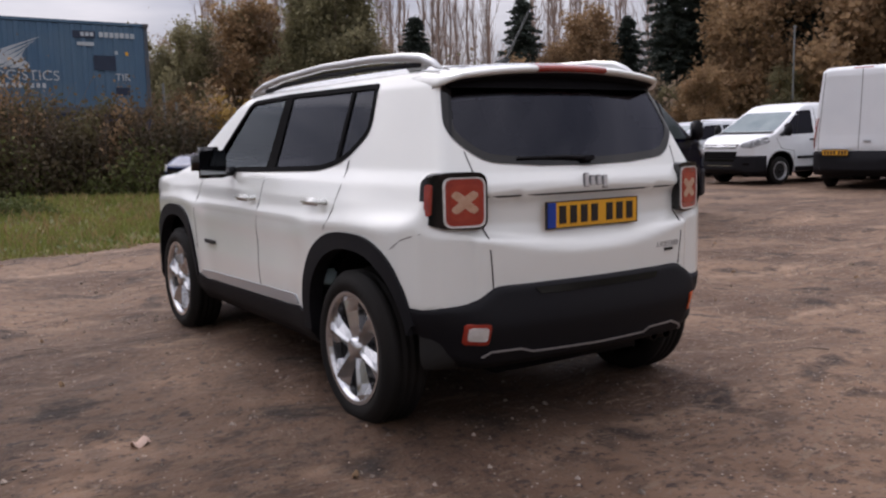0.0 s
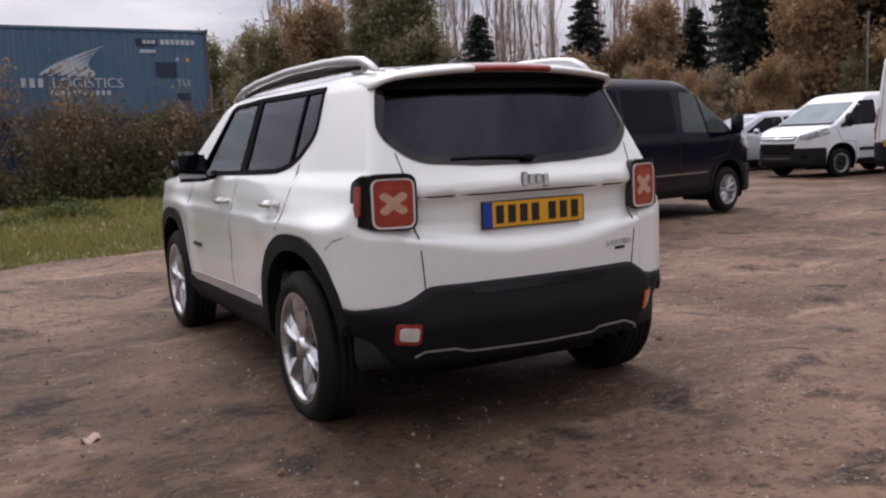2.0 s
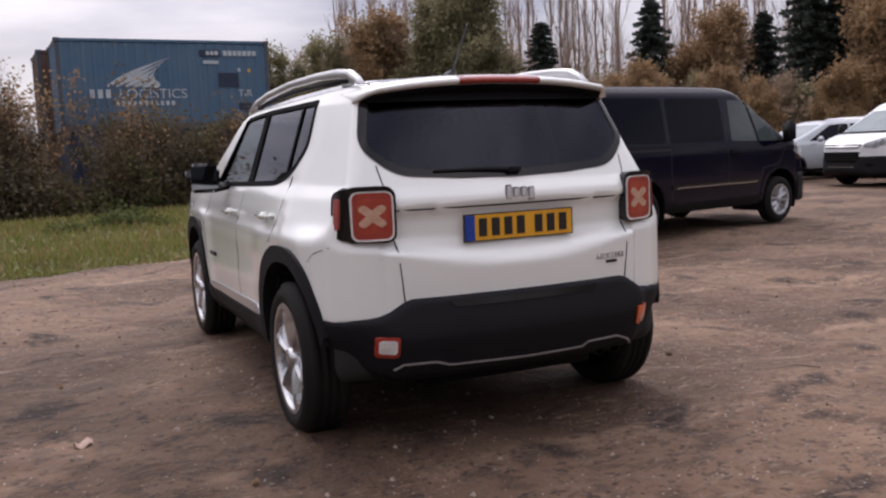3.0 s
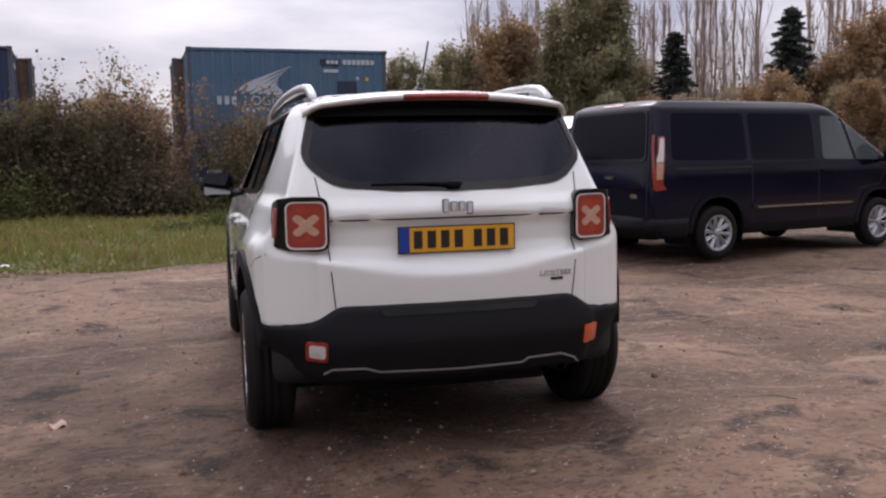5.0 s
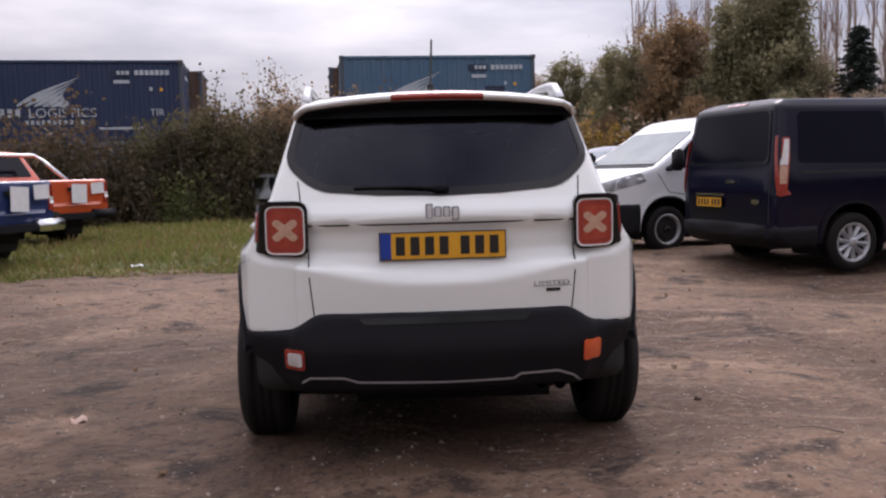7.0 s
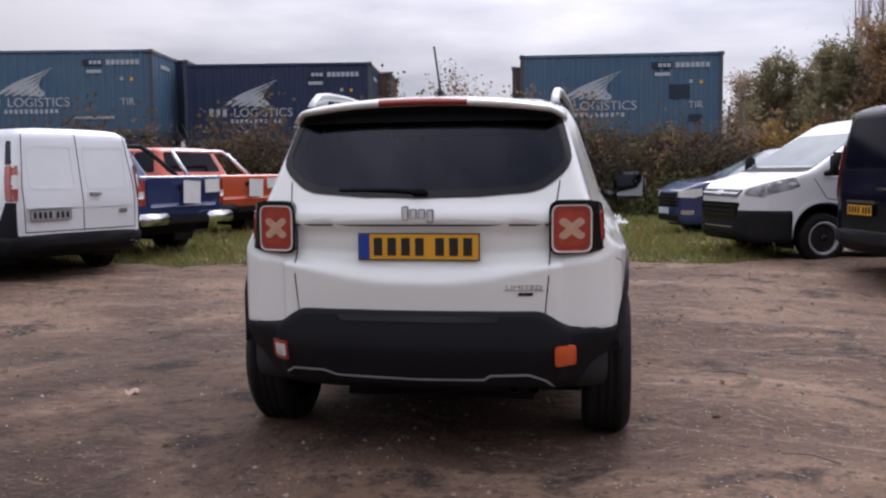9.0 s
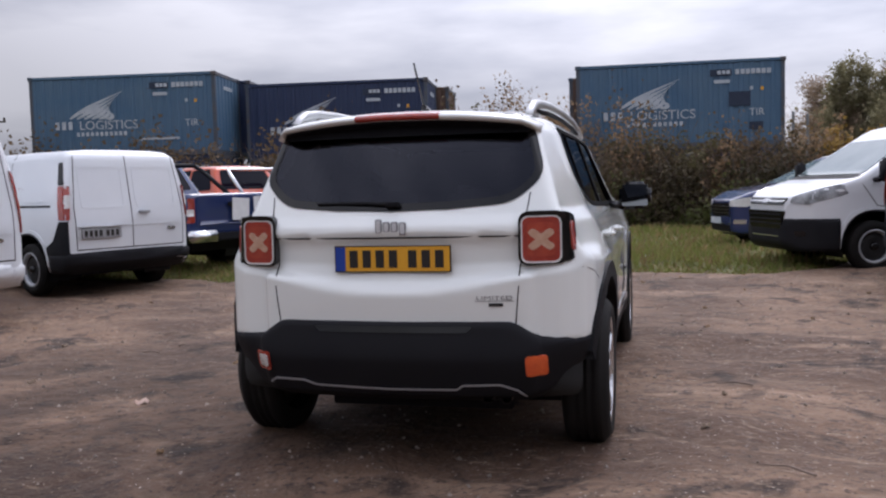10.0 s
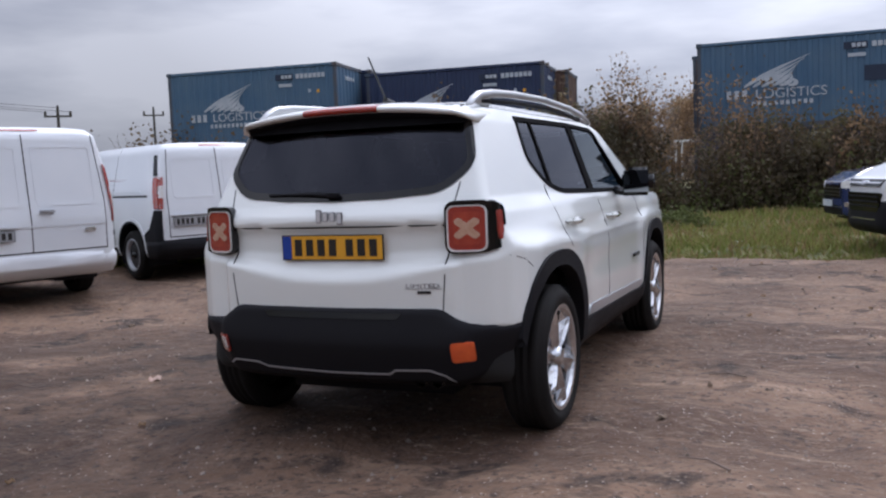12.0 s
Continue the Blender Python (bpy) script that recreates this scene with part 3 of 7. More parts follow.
def ground_mat():
    m = bpy.data.materials.new("damp_shaded_dirt_and_gravel")
    m.use_nodes = True
    n, l = m.node_tree.nodes, m.node_tree.links
    p = n["Principled BSDF"]
    co = n.new("ShaderNodeTexCoord")

    def noise_at(scale, detail=4, rough=0.55, squash=None):
        t = n.new("ShaderNodeTexNoise")
        t.inputs["Scale"].default_value, t.inputs["Detail"].default_value, t.inputs["Roughness"].default_value = scale, detail, rough
        if squash:
            mp = n.new("ShaderNodeMapping")
            mp.inputs["Scale"].default_value, mp.inputs["Rotation"].default_value = squash, (0, 0, radians(-12))
            l.new(co.outputs["Object"], mp.inputs[0])
            l.new(mp.outputs[0], t.inputs["Vector"])
        else:
            l.new(co.outputs["Object"], t.inputs["Vector"])
        return t.outputs[0]

    def step(src, a, b):
        r = n.new("ShaderNodeMapRange")
        r.inputs[1].default_value, r.inputs[2].default_value = a, b
        r.interpolation_type = "SMOOTHSTEP"
        l.new(src, r.inputs[0])
        return r.outputs[0]

    def mix(fac, a, b, mode="MIX"):
        x = n.new("ShaderNodeMix")
        x.data_type, x.blend_type = "RGBA", mode
        for sock, v in ((x.inputs[0], fac), (x.inputs[6], a), (x.inputs[7], b)):
            if isinstance(v, tuple):
                sock.default_value = (*v, 1)
            elif isinstance(v, float):
                sock.default_value = v
            else:
                l.new(v, sock)
        return x.outputs[2]

    base = mix(step(noise_at(0.55, 6), 0.40, 0.60), (0.088, 0.050, 0.032), (0.205, 0.128, 0.084))
    base = mix(step(noise_at(1.0, 5, 0.6, (0.5, 2.2, 1)), 0.52, 0.70), base, (0.285, 0.190, 0.130))
    base = mix(step(noise_at(2.2, 6), 0.53, 0.66), base, (0.036, 0.024, 0.019))
    base = mix(step(noise_at(9, 5), 0.50, 0.66), base, (0.125, 0.080, 0.055))
    fine = noise_at(55, 3)
    base = mix(step(noise_at(21, 4), 0.54, 0.68), base, (0.060, 0.039, 0.031))
    base = mix(step(noise_at(15, 4, 0.65, (0.5, 1.6, 1)), 0.56, 0.70), base, (0.225, 0.160, 0.112))
    base = mix(step(fine, 0.58, 0.72), base, (0.20, 0.155, 0.128))
    base = mix(step(noise_at(38, 3), 0.60, 0.75), base, (0.032, 0.023, 0.019))
    vor = n.new("ShaderNodeTexVoronoi")
    vor.inputs["Scale"].default_value = 26
    l.new(co.outputs["Object"], vor.inputs["Vector"])
    chip = n.new("ShaderNodeMath")
    chip.operation = "LESS_THAN"
    chip.inputs[1].default_value = 0.14
    l.new(vor.outputs["Distance"], chip.inputs[0])
    sel = n.new("ShaderNodeMath")
    sel.operation = "MULTIPLY"
    l.new(chip.outputs[0], sel.inputs[0])
    l.new(step(noise_at(7, 2), 0.48, 0.56), sel.inputs[1])
    base = mix(sel.outputs[0], base, (0.42, 0.36, 0.31))
    # mask that darkens the dirt: dark damp soil and painted shade
    damp_and_shade = n.new("ShaderNodeAttribute")
    damp_and_shade.attribute_name = "damp_and_shade"
    wet_and_shade = n.new("ShaderNodeMath")
    wet_and_shade.operation = "MULTIPLY"
    l.new(damp_and_shade.outputs["Fac"], wet_and_shade.inputs[0])
    l.new(step(noise_at(1.3, 5), 0.25, 0.55), wet_and_shade.inputs[1])
    base = mix(wet_and_shade.outputs[0], base, (0.40, 0.37, 0.35), "MULTIPLY")
    soil = mix(step(noise_at(1.8, 5), 0.4, 0.62), (0.075, 0.085, 0.026), (0.17, 0.145, 0.055))
    attr = n.new("ShaderNodeAttribute")
    attr.attribute_name = "turf"
    edge = n.new("ShaderNodeMath")
    edge.operation = "MULTIPLY_ADD"
    edge.inputs[1].default_value, edge.inputs[2].default_value = 0.8, -0.4
    l.new(noise_at(3.5, 5), edge.inputs[0])
    tot = n.new("ShaderNodeMath")
    l.new(edge.outputs[0], tot.inputs[0])
    l.new(attr.outputs["Fac"], tot.inputs[1])
    base = mix(step(tot.outputs[0], 0.42, 0.58), base, soil)
    l.new(base, p.inputs["Base Color"])
    r = n.new("ShaderNodeMapRange")
    r.inputs[3].default_value, r.inputs[4].default_value = 0.7, 0.98
    l.new(noise_at(2.2, 5), r.inputs[0])
    l.new(r.outputs[0], p.inputs["Roughness"])
    p.inputs["Specular IOR Level"].default_value = 0.3
    bp, bp2 = n.new("ShaderNodeBump"), n.new("ShaderNodeBump")
    bp.inputs["Strength"].default_value, bp.inputs["Distance"].default_value = 1.0, 0.05
    l.new(noise_at(6, 6), bp.inputs["Height"])
    bp2.inputs["Strength"].default_value, bp2.inputs["Distance"].default_value = 0.6, 0.008
    l.new(fine, bp2.inputs["Height"])
    l.new(bp.outputs[0], bp2.inputs["Normal"])
    l.new(bp2.outputs[0], p.inputs["Normal"])
    return m


ground = mesh_part("ground", np.stack([GX, GY, GZ], -1).reshape(-1, 3).tolist(), gf.tolist(), ground_mat(), None, True)
turf = smooth_step(-0.5, 0.5, GY - verge_line(GX)) * (1 - smooth_step(9, 13, GX - 0.0 * GY) * (GY < 16))
at_ = ground.data.attributes.new("turf", "FLOAT", "POINT")
at_.data.foreach_set("value", turf.reshape(-1).astype(np.float32))
# dark soil left of the car, with shade beside its wheel painted in
damp_and_shade_ = 0.75 * np.exp(-(((GX + 1.6) / 2.2) ** 2 + ((GY + 0.2) / 1.3) ** 2)) + 1.0 * np.exp(-(((GX + 2.6) / 1.8) ** 2 + ((GY - 1.0) / 2.2) ** 2))
# one small dark spot left of the bumper
damp_and_shade_ += 0.85 * np.exp(-(((GX + 1.40) / 0.24) ** 2 + ((GY - 0.2) / 0.17) ** 2))
dat = ground.data.attributes.new("damp_and_shade", "FLOAT", "POINT")
dat.data.foreach_set("value", np.clip(damp_and_shade_, 0, 1).reshape(-1).astype(np.float32))
tagged(ground, "bare brown dirt yard with gravel and grassy edge", "ground", kind="structure")


def quads(name, P, U, W, material, label, category, kind="stuff", taper=0.0):
    """Many small leaves: centres P with half-axes U and W, joined in one mesh."""
    n = len(P)
    V = np.stack([P - U - W, P + U - W, P + U * (1 - taper) + W, P - U * (1 - taper) + W], 1).reshape(-1, 3)
    me = bpy.data.meshes.new(name)
    me.vertices.add(4 * n)
    me.vertices.foreach_set("co", V.reshape(-1).astype(np.float32))
    me.loops.add(4 * n)
    me.loops.foreach_set("vertex_index", np.arange(4 * n, dtype=np.int32))
    me.polygons.add(n)
    me.polygons.foreach_set("loop_start", np.arange(0, 4 * n, 4, dtype=np.int32))
    me.update(calc_edges=True)
    me.materials.append(material)
    ob = new(name, me)
    if label:
        tagged(ob, label, category, kind=kind)
    return ob


rng = np.random.default_rng(5)


def turned(n, flat=0.0):
    """Random pairs of unit axes."""
    a = rng.normal(size=(n, 3))
    a[:, 2] *= 1 - flat
    a /= np.linalg.norm(a, axis=1)[:, None]
    b = rng.normal(size=(n, 3))
    b -= (a * b).sum(1)[:, None] * a
    b /= np.linalg.norm(b, axis=1)[:, None]
    return a, b


# rough grass on the verge
def grass(n, x0, x1, depth, tall, material="grass", shift=0.0, label="rough green grass on the verge"):
    x = rng.uniform(x0, x1, n)
    y = verge_line(x) - 0.25 + depth * rng.random(n) ** 1.6
    clump = 0.5 + 0.5 * np.sin(1.9 * x + 0.6 * y + shift) * np.sin(1.3 * y - 0.7 * x + 2 + shift)
    clump = clump * (0.6 + 0.4 * np.sin(6.1 * x + 2 * y + shift) * np.sin(5.3 * y - 3 * x))
    h = tall * (0.35 + 0.9 * rng.random(n)) * (0.55 + 0.75 * clump) * np.clip((y - verge_line(x) + 0.4) / 0.9, 0.25, 1)
    P = np.stack([x, y, ground_z(x, y)], 1)
    lean = rng.normal(0, 0.45, (n, 2)) * h[:, None]
    W = np.stack([lean[:, 0] / 2, lean[:, 1] / 2, h / 2], 1)
    a = rng.uniform(0, np.pi, n)
    w = 0.008 + 0.0008 * np.maximum(0, y - 4)
    U = np.stack([np.cos(a) * w, np.sin(a) * w, 0 * a], 1)
    return quads("grass", P + W, U, W, M[material], label, "grass", taper=0.7)


grass(60000, -14, 9, 13, 0.13)
grass(16000, -14, 9, 13, 0.17, "straw", 2.4, "dry straw-coloured grass among the green")

# loose gravel
n = 5200
sx_, sy_ = rng.uniform(-6, 8, n), rng.uniform(-2.2, 8.3, n)
SV, SF = [], []
for x, y in zip(sx_, sy_):
    s = 0.004 + 0.013 * rng.random() ** 3
    c = np.array([x, y, ground_z(x, y) + s * 0.2])
    k = len(SV)
    for d in ((1, 0, 0), (0, 1, 0), (-1, 0, 0), (0, -1, 0), (0, 0, 0.8), (0, 0, -0.8)):
        SV.append((c + s * (np.array(d) + rng.uniform(-0.35, 0.35, 3))).tolist())
    for a, b in ((0, 1), (1, 2), (2, 3), (3, 0)):
        SF += [(k + a, k + b, k + 4), (k + b, k + a, k + 5)]
tagged(mesh_part("gravel", SV, SF, M["stone"]), "loose pale gravel chips on the dirt", "gravel", kind="stuff")


# ---- containers ----
def word(text, size, material, parent, m, name="lettering"):
    cu = bpy.data.curves.new(name, "FONT")
    cu.body, cu.size, cu.extrude = text, size, 0.004
    tmp = new(name, cu)
    bpy.context.view_layer.update()
    me = bpy.data.meshes.new_from_object(tmp.evaluated_get(bpy.context.evaluated_depsgraph_get()))
    bpy.data.objects.remove(tmp)
    me.materials.clear()
    me.materials.append(material)
    ob = new(name, me)
    ob.parent = parent
    ob.matrix_local = m
    return ob


CL, CW, CH = 6.06, 2.44, 2.59


def container(label, paint, logo=True, dark_box=True):
    """A twenty-foot box, its near lower left corner at the origin, long side along +x facing -y."""
    c = thing("shipping_container", label, "container", "stacked shipping containers")

    def wave(length, height, axis_x, at, out):
        """A corrugated sheet."""
        bm = bmesh.new()
        n = int(length / 0.28)
        rows = []
        for i in range(n):
            for fr, d in ((0.0, 0.0), (0.30, 0.0), (0.42, 0.032), (0.88, 0.032)):
                s = (i + fr) * length / n
                rows.append((s, d))
        rows.append((length, 0.0))
        vs = []
        for z in (0.16, height - 0.11):
            vs.append([bm.verts.new((at[0] + (s if axis_x else -out * d * 0) + (0 if axis_x else -out * d), at[1] + (0 if not axis_x else out * d) + (0 if axis_x else s), z)) for s, d in rows])
        for k in range(len(rows) - 1):
            bm.faces.new((vs[0][k], vs[0][k + 1], vs[1][k + 1], vs[1][k]))
        bmesh.ops.recalc_face_normals(bm, faces=bm.faces)
        return bm
    part("side_panel", wave(CL - 0.2, CH, True, (0.1, 0.012), 1), M[paint], c, "corrugated blue side panel")
    part("side_panel", wave(CL - 0.2, CH, True, (0.1, CW - 0.012), -1), M[paint], c)
    part("end_panel", wave(CW - 0.2, CH, False, (CL - 0.015, 0.1), 1), M[paint], c, "corrugated end panel")
    part("end_panel", wave(CW - 0.2, CH, False, (0.015, 0.1), -1), M[paint], c)
    part("roof_panel", boxed((CL - 0.1, CW - 0.1, 0.02), (CL / 2, CW / 2, CH - 0.03)), M[paint], c)
    part("floor_panel", boxed((CL - 0.1, CW - 0.1, 0.12), (CL / 2, CW / 2, 0.09)), M["container_frame"], c)
    for x in (0.055, CL - 0.055):
        for y in (0.055, CW - 0.055):
            post = part("corner_post", boxed((0.11, 0.11, CH - 0.24), (x, y, CH / 2), bevel=0.01), M["container_frame"], c, "weathered corner post")
            for z in (0.06, CH - 0.06):
                part("corner_casting", boxed((0.165, 0.165, 0.12), (x, y, z), bevel=0.012), M["container_frame"], post)
    for y in (0.04, CW - 0.04):
        part("top_rail", boxed((CL - 0.25, 0.07, 0.08), (CL / 2, y, CH - 0.05)), M[paint], c)
        part("bottom_rail", boxed((CL - 0.25, 0.07, 0.16), (CL / 2, y, 0.09)), M["container_frame"], c)
    for x in (0.04, CL - 0.04):
        part("end_rail", boxed((0.07, CW - 0.25, 0.1), (x, CW / 2, CH - 0.06)), M["container_frame"], c)
        part("end_rail", boxed((0.07, CW - 0.25, 0.14), (x, CW / 2, 0.08)), M["container_frame"], c)
    if not logo:
        if paint == "container_rust":
            return c
        for x0, w, z, h in ((2.6, 1.6, 1.95, 0.12), (4.4, 1.2, 1.95, 0.13), (4.5, 0.5, 1.6, 0.1), (1.2, 2.6, 1.1, 0.26)):
            part("marking_bar", boxed((w, 0.006, h), (x0 + w / 2, 0.0, z)), M["faded_white"], c)
        return c
    y = 0.004
    # wing emblem: feathers that sweep up to one tip
    mark = part("wing_emblem", bmesh_feathers(0), M["faded_white"], c, "white wing emblem")
    for k in range(1, 6):
        part("feather", bmesh_feathers(k), M["faded_white"], mark)
    x = 0.82
    for k in range(4):
        if k != 3:
            part("marking_bar", boxed((0.13, 0.006, 0.25), (x + 0.06, y, 1.03)), M["faded_white"], c, "faded white letter-height bar")
        x += 0.215 if k != 3 else 0.13
    title = word("LOGISTICS", 0.39, M["faded_white"], c, Matrix())
    wide = max(v.co.x for v in title.data.vertices)
    title.matrix_local = pose(x, y - 0.004, 0.895, 90, 0, 0) @ Matrix.Diagonal((1.92 / wide, 1, 1, 1))
    x = 1.55
    for k in range(11):
        part("marking_bar", boxed((0.095, 0.006, 0.125), (x, y, 0.75)), M["faded_white"], c)
        x += 0.155
    part("marking_bar", boxed((0.62, 0.006, 0.20), (4.25, y, 2.20)), M["dark_mark"], c, "dark patch")
    for k in range(3):
        part("marking_bar", boxed((0.10, 0.006, 0.11), (4.20 + k * 0.13, y - 0.004, 2.21)), M["faded_white"], c)
    for k in range(7):
        part("marking_bar", boxed((0.115, 0.006, 0.145), (4.72 + k * 0.148, y, 2.21)), M["faded_white"], c, "white number bar")
    part("marking_bar", boxed((0.46, 0.006, 0.10), (4.28, y, 1.94)), M["faded_white"], c)
    part("warning_sticker", boxed((0.09, 0.006, 0.10), (5.12, y, 1.72)), M["faded_white"], c)
    part("warning_sticker", boxed((0.09, 0.006, 0.10), (5.42, y, 1.70)), M["plate_yellow"], c)
    if dark_box:
        part("marking_bar", boxed((0.62, 0.006, 0.42), (4.78, y, 1.42)), M["dark_mark"], c, "dark rectangular patch")
        part("marking_bar", boxed((0.40, 0.006, 0.22), (5.25, y, 0.62)), M["dark_mark"], c)
    else:
        part("marking_bar", boxed((1.3, 0.006, 0.07), (4.2, y, 0.55)), M["faded_white"], c)
    word("TIR", 0.30, M["faded_white"], c, pose(5.05, y - 0.004, 0.92, 90, 0, 0))
    for k in range(5):
        part("marking_bar", boxed((0.006, 0.13, 0.12), (CL + 0.004, 0.9 + k * 0.18, 2.15)), M["faded_white"], c)
    return c


def bmesh_feathers(k):
    """One curved feather of the wing emblem, thicker at its root."""
    bm = bmesh.new()
    tip = Vector((3.05 - 0.13 * k, 2.06 - 0.11 * k))
    root = Vector((1.30 + 0.24 * k, 1.24 - 0.004 * k))
    ctrl = Vector((1.85 + 0.22 * k, 1.60 - 0.07 * k))
    top, low = [], []
    for i in range(13):
        t = i / 12
        p = (1 - t) ** 2 * root + 2 * t * (1 - t) * ctrl + t * t * tip
        d = (2 * (1 - t) * (ctrl - root) + 2 * t * (tip - ctrl)).normalized()
        w = (0.016 + 0.07 * math.sin(math.pi * min(1, t * 0.85 + 0.12)) ** 2) * (1 - 0.6 * t)
        nrm = Vector((-d.y, d.x))
        top.append(bm.verts.new(((p + nrm * w).x, 0.0 - 0.0004 * k, (p + nrm * w).y)))
        low.append(bm.verts.new(((p - nrm * w).x, 0.0 - 0.0004 * k, (p - nrm * w).y)))
    for i in range(12):
        bm.faces.new((low[i], low[i + 1], top[i + 1], top[i]))
    got = bmesh.ops.extrude_face_region(bm, geom=bm.faces[:])
    for v in got["geom"]:
        if isinstance(v, bmesh.types.BMVert):
            v.co.y += 0.008
    bmesh.ops.recalc_face_normals(bm, faces=bm.faces)
    return bm


LOWER = -0.42
for x, y, a, paint, box_ in ((-1.38, 23.72, 3.9, "container", True), (-12.2, 23.35, 7.4, "container_navy", False), (-18.35, 20.65, 9.2, "container", False)):
    top = 2.19 if x > -15 else 2.45
    tone = "faded blue" if paint == "container" else "navy blue"
    c = container(tone + " steel shipping container stacked on another", paint, True, box_)
    c.matrix_world = pose(x, y, top, 0, 0, a)
    low = container(tone + " steel shipping container under another behind bushes", "container_navy", x < -5, False)
    low.matrix_world = pose(x + 0.06, y + 0.05, top - CH - 0.004, 0, 0, a)

for x, y, a in ((-1.86, 26.45, 3.9), (-12.15, 26.10, 7.4)):
    for z in (2.17, 2.17 - CH - 0.004):
        container("rust-brown steel shipping container in the row behind", "container_rust", False).matrix_world = pose(x, y, z, 0, 0, a)
back = container("navy blue steel shipping container in the row behind", "container_navy", False)
back.matrix_world = pose(-18.40, 23.13, 2.43, 0, 0, 9.2)
timber = thing("timber_stack", "stack of pale weathered boards on dark pallets", "timber", at=pose(-7.55, 22.35, float(ground_z(np.array(-7.55), np.array(22.35))), 0, 0, 6))
for k in range(5):
    part("pallet", boxed((1.5, 0.9, 0.30), (0.03 * (k % 2), 0, 0.16 + 0.33 * k), bevel=0.02), M["wood_pole"], timber, "dark weathered pallet")
for k in range(3):
    part("board", boxed((1.45, 0.28, 0.14), (0, -0.31 + 0.31 * k, 1.735), (0, 0, 1.5 * k), 0.01), M["pale_timber"], timber, "pale weathered board")


# ---- trees, hedge ----
def limbs(bm, start, direction, length, r, depth, spread_, up, tips, seg=5, kids=4):
    """A branch and, on it, its smaller branches; the ends go to tips."""
    pts, p, d = [Vector(start)], Vector(start), Vector(direction).normalized()
    n = 4
    for i in range(n):
        d = (d + Vector(rng.normal(0, 0.13, 3)) + Vector((0, 0, up * 0.12))).normalized()
        p = p + d * length / n
        pts.append(p.copy())
    tube(bm, pts, r, r * 0.45, 3 if depth < 2 else seg, False)
    if depth == 0:
        tips += pts[2:]
        return
    tips.append(pts[-1])
    for k in range(kids):
        i = 1 + int(rng.integers(0, n))
        side = Vector(rng.normal(0, 1, 3))
        side = (side - side.dot(d) * d).normalized()
        limbs(bm, pts[min(i, n)], d * (1 - spread_) + side * spread_ + Vector((0, 0, up * 0.3)), length * rng.uniform(0.45, 0.7), r * 0.45, depth - 1, spread_, up, tips, 4, kids)


def spray(name, tips, n, size, material, parent, radius, narrow=1.0):
    """Leaves scattered round the ends of the twigs."""
    T = np.array([t[:] for t in tips])
    P = T[rng.integers(0, len(T), n)] + rng.normal(0, radius, (n, 3))
    a, b = turned(n)
    s = size * rng.uniform(0.5, 1.3, n)[:, None]
    ob = quads(name, P, a * s * narrow, b * s, material, "", "", taper=0.5)
    ob.parent = parent
    return ob


def broad_tree(label, height, leaf, leaves, leaf_size, spread_=0.6, up=0.5, twig="twig", kids=4, width=1.0, trunks=1):
    tree = thing("tree", label, "tree", "trees behind the yard")
    bm, tips = bmesh.new(), []
    for q in range(trunks):
        lean = Vector((rng.normal(0, 0.08), rng.normal(0, 0.08), 1))
        base = Vector((rng.normal(0, 0.3) * (trunks > 1), rng.normal(0, 0.3) * (trunks > 1), -0.2))
        pts = [base + lean * height * 0.92 * t + Vector((rng.normal(0, 0.08), rng.normal(0, 0.08), 0)) for t in np.linspace(0, 1, 8)]
        tube(bm, pts, height * 0.014 / trunks ** 0.5, 0.02, 7)
        n_l = int(height * 1.5 / trunks ** 0.5)
        for k in range(n_l):
            t = 0.14 + 0.84 * k / n_l
            i = min(6, int(t * 7))
            p = pts[i].lerp(pts[i + 1], t * 7 - i)
            a = rng.uniform(0, 2 * math.pi)
            reach = height * 0.30 * width * (1.0 - 0.72 * t) * rng.uniform(0.7, 1.25) + 0.25
            limbs(bm, p, (math.cos(a), math.sin(a), up + 0.5 * t), reach, height * 0.0042 * (1.2 - t), 2, spread_, up, tips, 4, kids)
    part("trunk", bm, M[twig], tree, "trunk with limbs and twigs")
    if leaves:
        spray("crown", tips, leaves, leaf_size, M[leaf], tree, 0.34)
    return tree


def poplar(label, height, leaves=0):
    """A tall bare tree whose branches all stand steeply up."""
    tree = thing("tree", label, "tree", "trees behind the yard")
    bm, tips = bmesh.new(), []
    for q in range(3):
        base = Vector((rng.normal(0, 0.5), rng.normal(0, 0.5), -0.2))
        pts = [base + Vector((rng.normal(0, 0.05), rng.normal(0, 0.05), height * t)) for t in np.linspace(0, 1, 8)]
        tube(bm, pts, 0.13, 0.02, 6)
        for k in range(20):
            t = 0.12 + 0.85 * rng.random()
            i = min(6, int(t * 7))
            a = rng.uniform(0, 2 * math.pi)
            limbs(bm, pts[i].lerp(pts[i + 1], t * 7 - i), (0.32 * math.cos(a), 0.32 * math.sin(a), 1), height * 0.24 * (1.15 - t), 0.030, 1, 0.24, 1.2, tips, 4, 6)
    part("trunk", bm, M["pale_twig"], tree, "pale upright trunks and twigs")
    if leaves:
        spray("crown", tips, leaves, 0.06, M["brown_leaf"], tree, 0.2)
    return tree


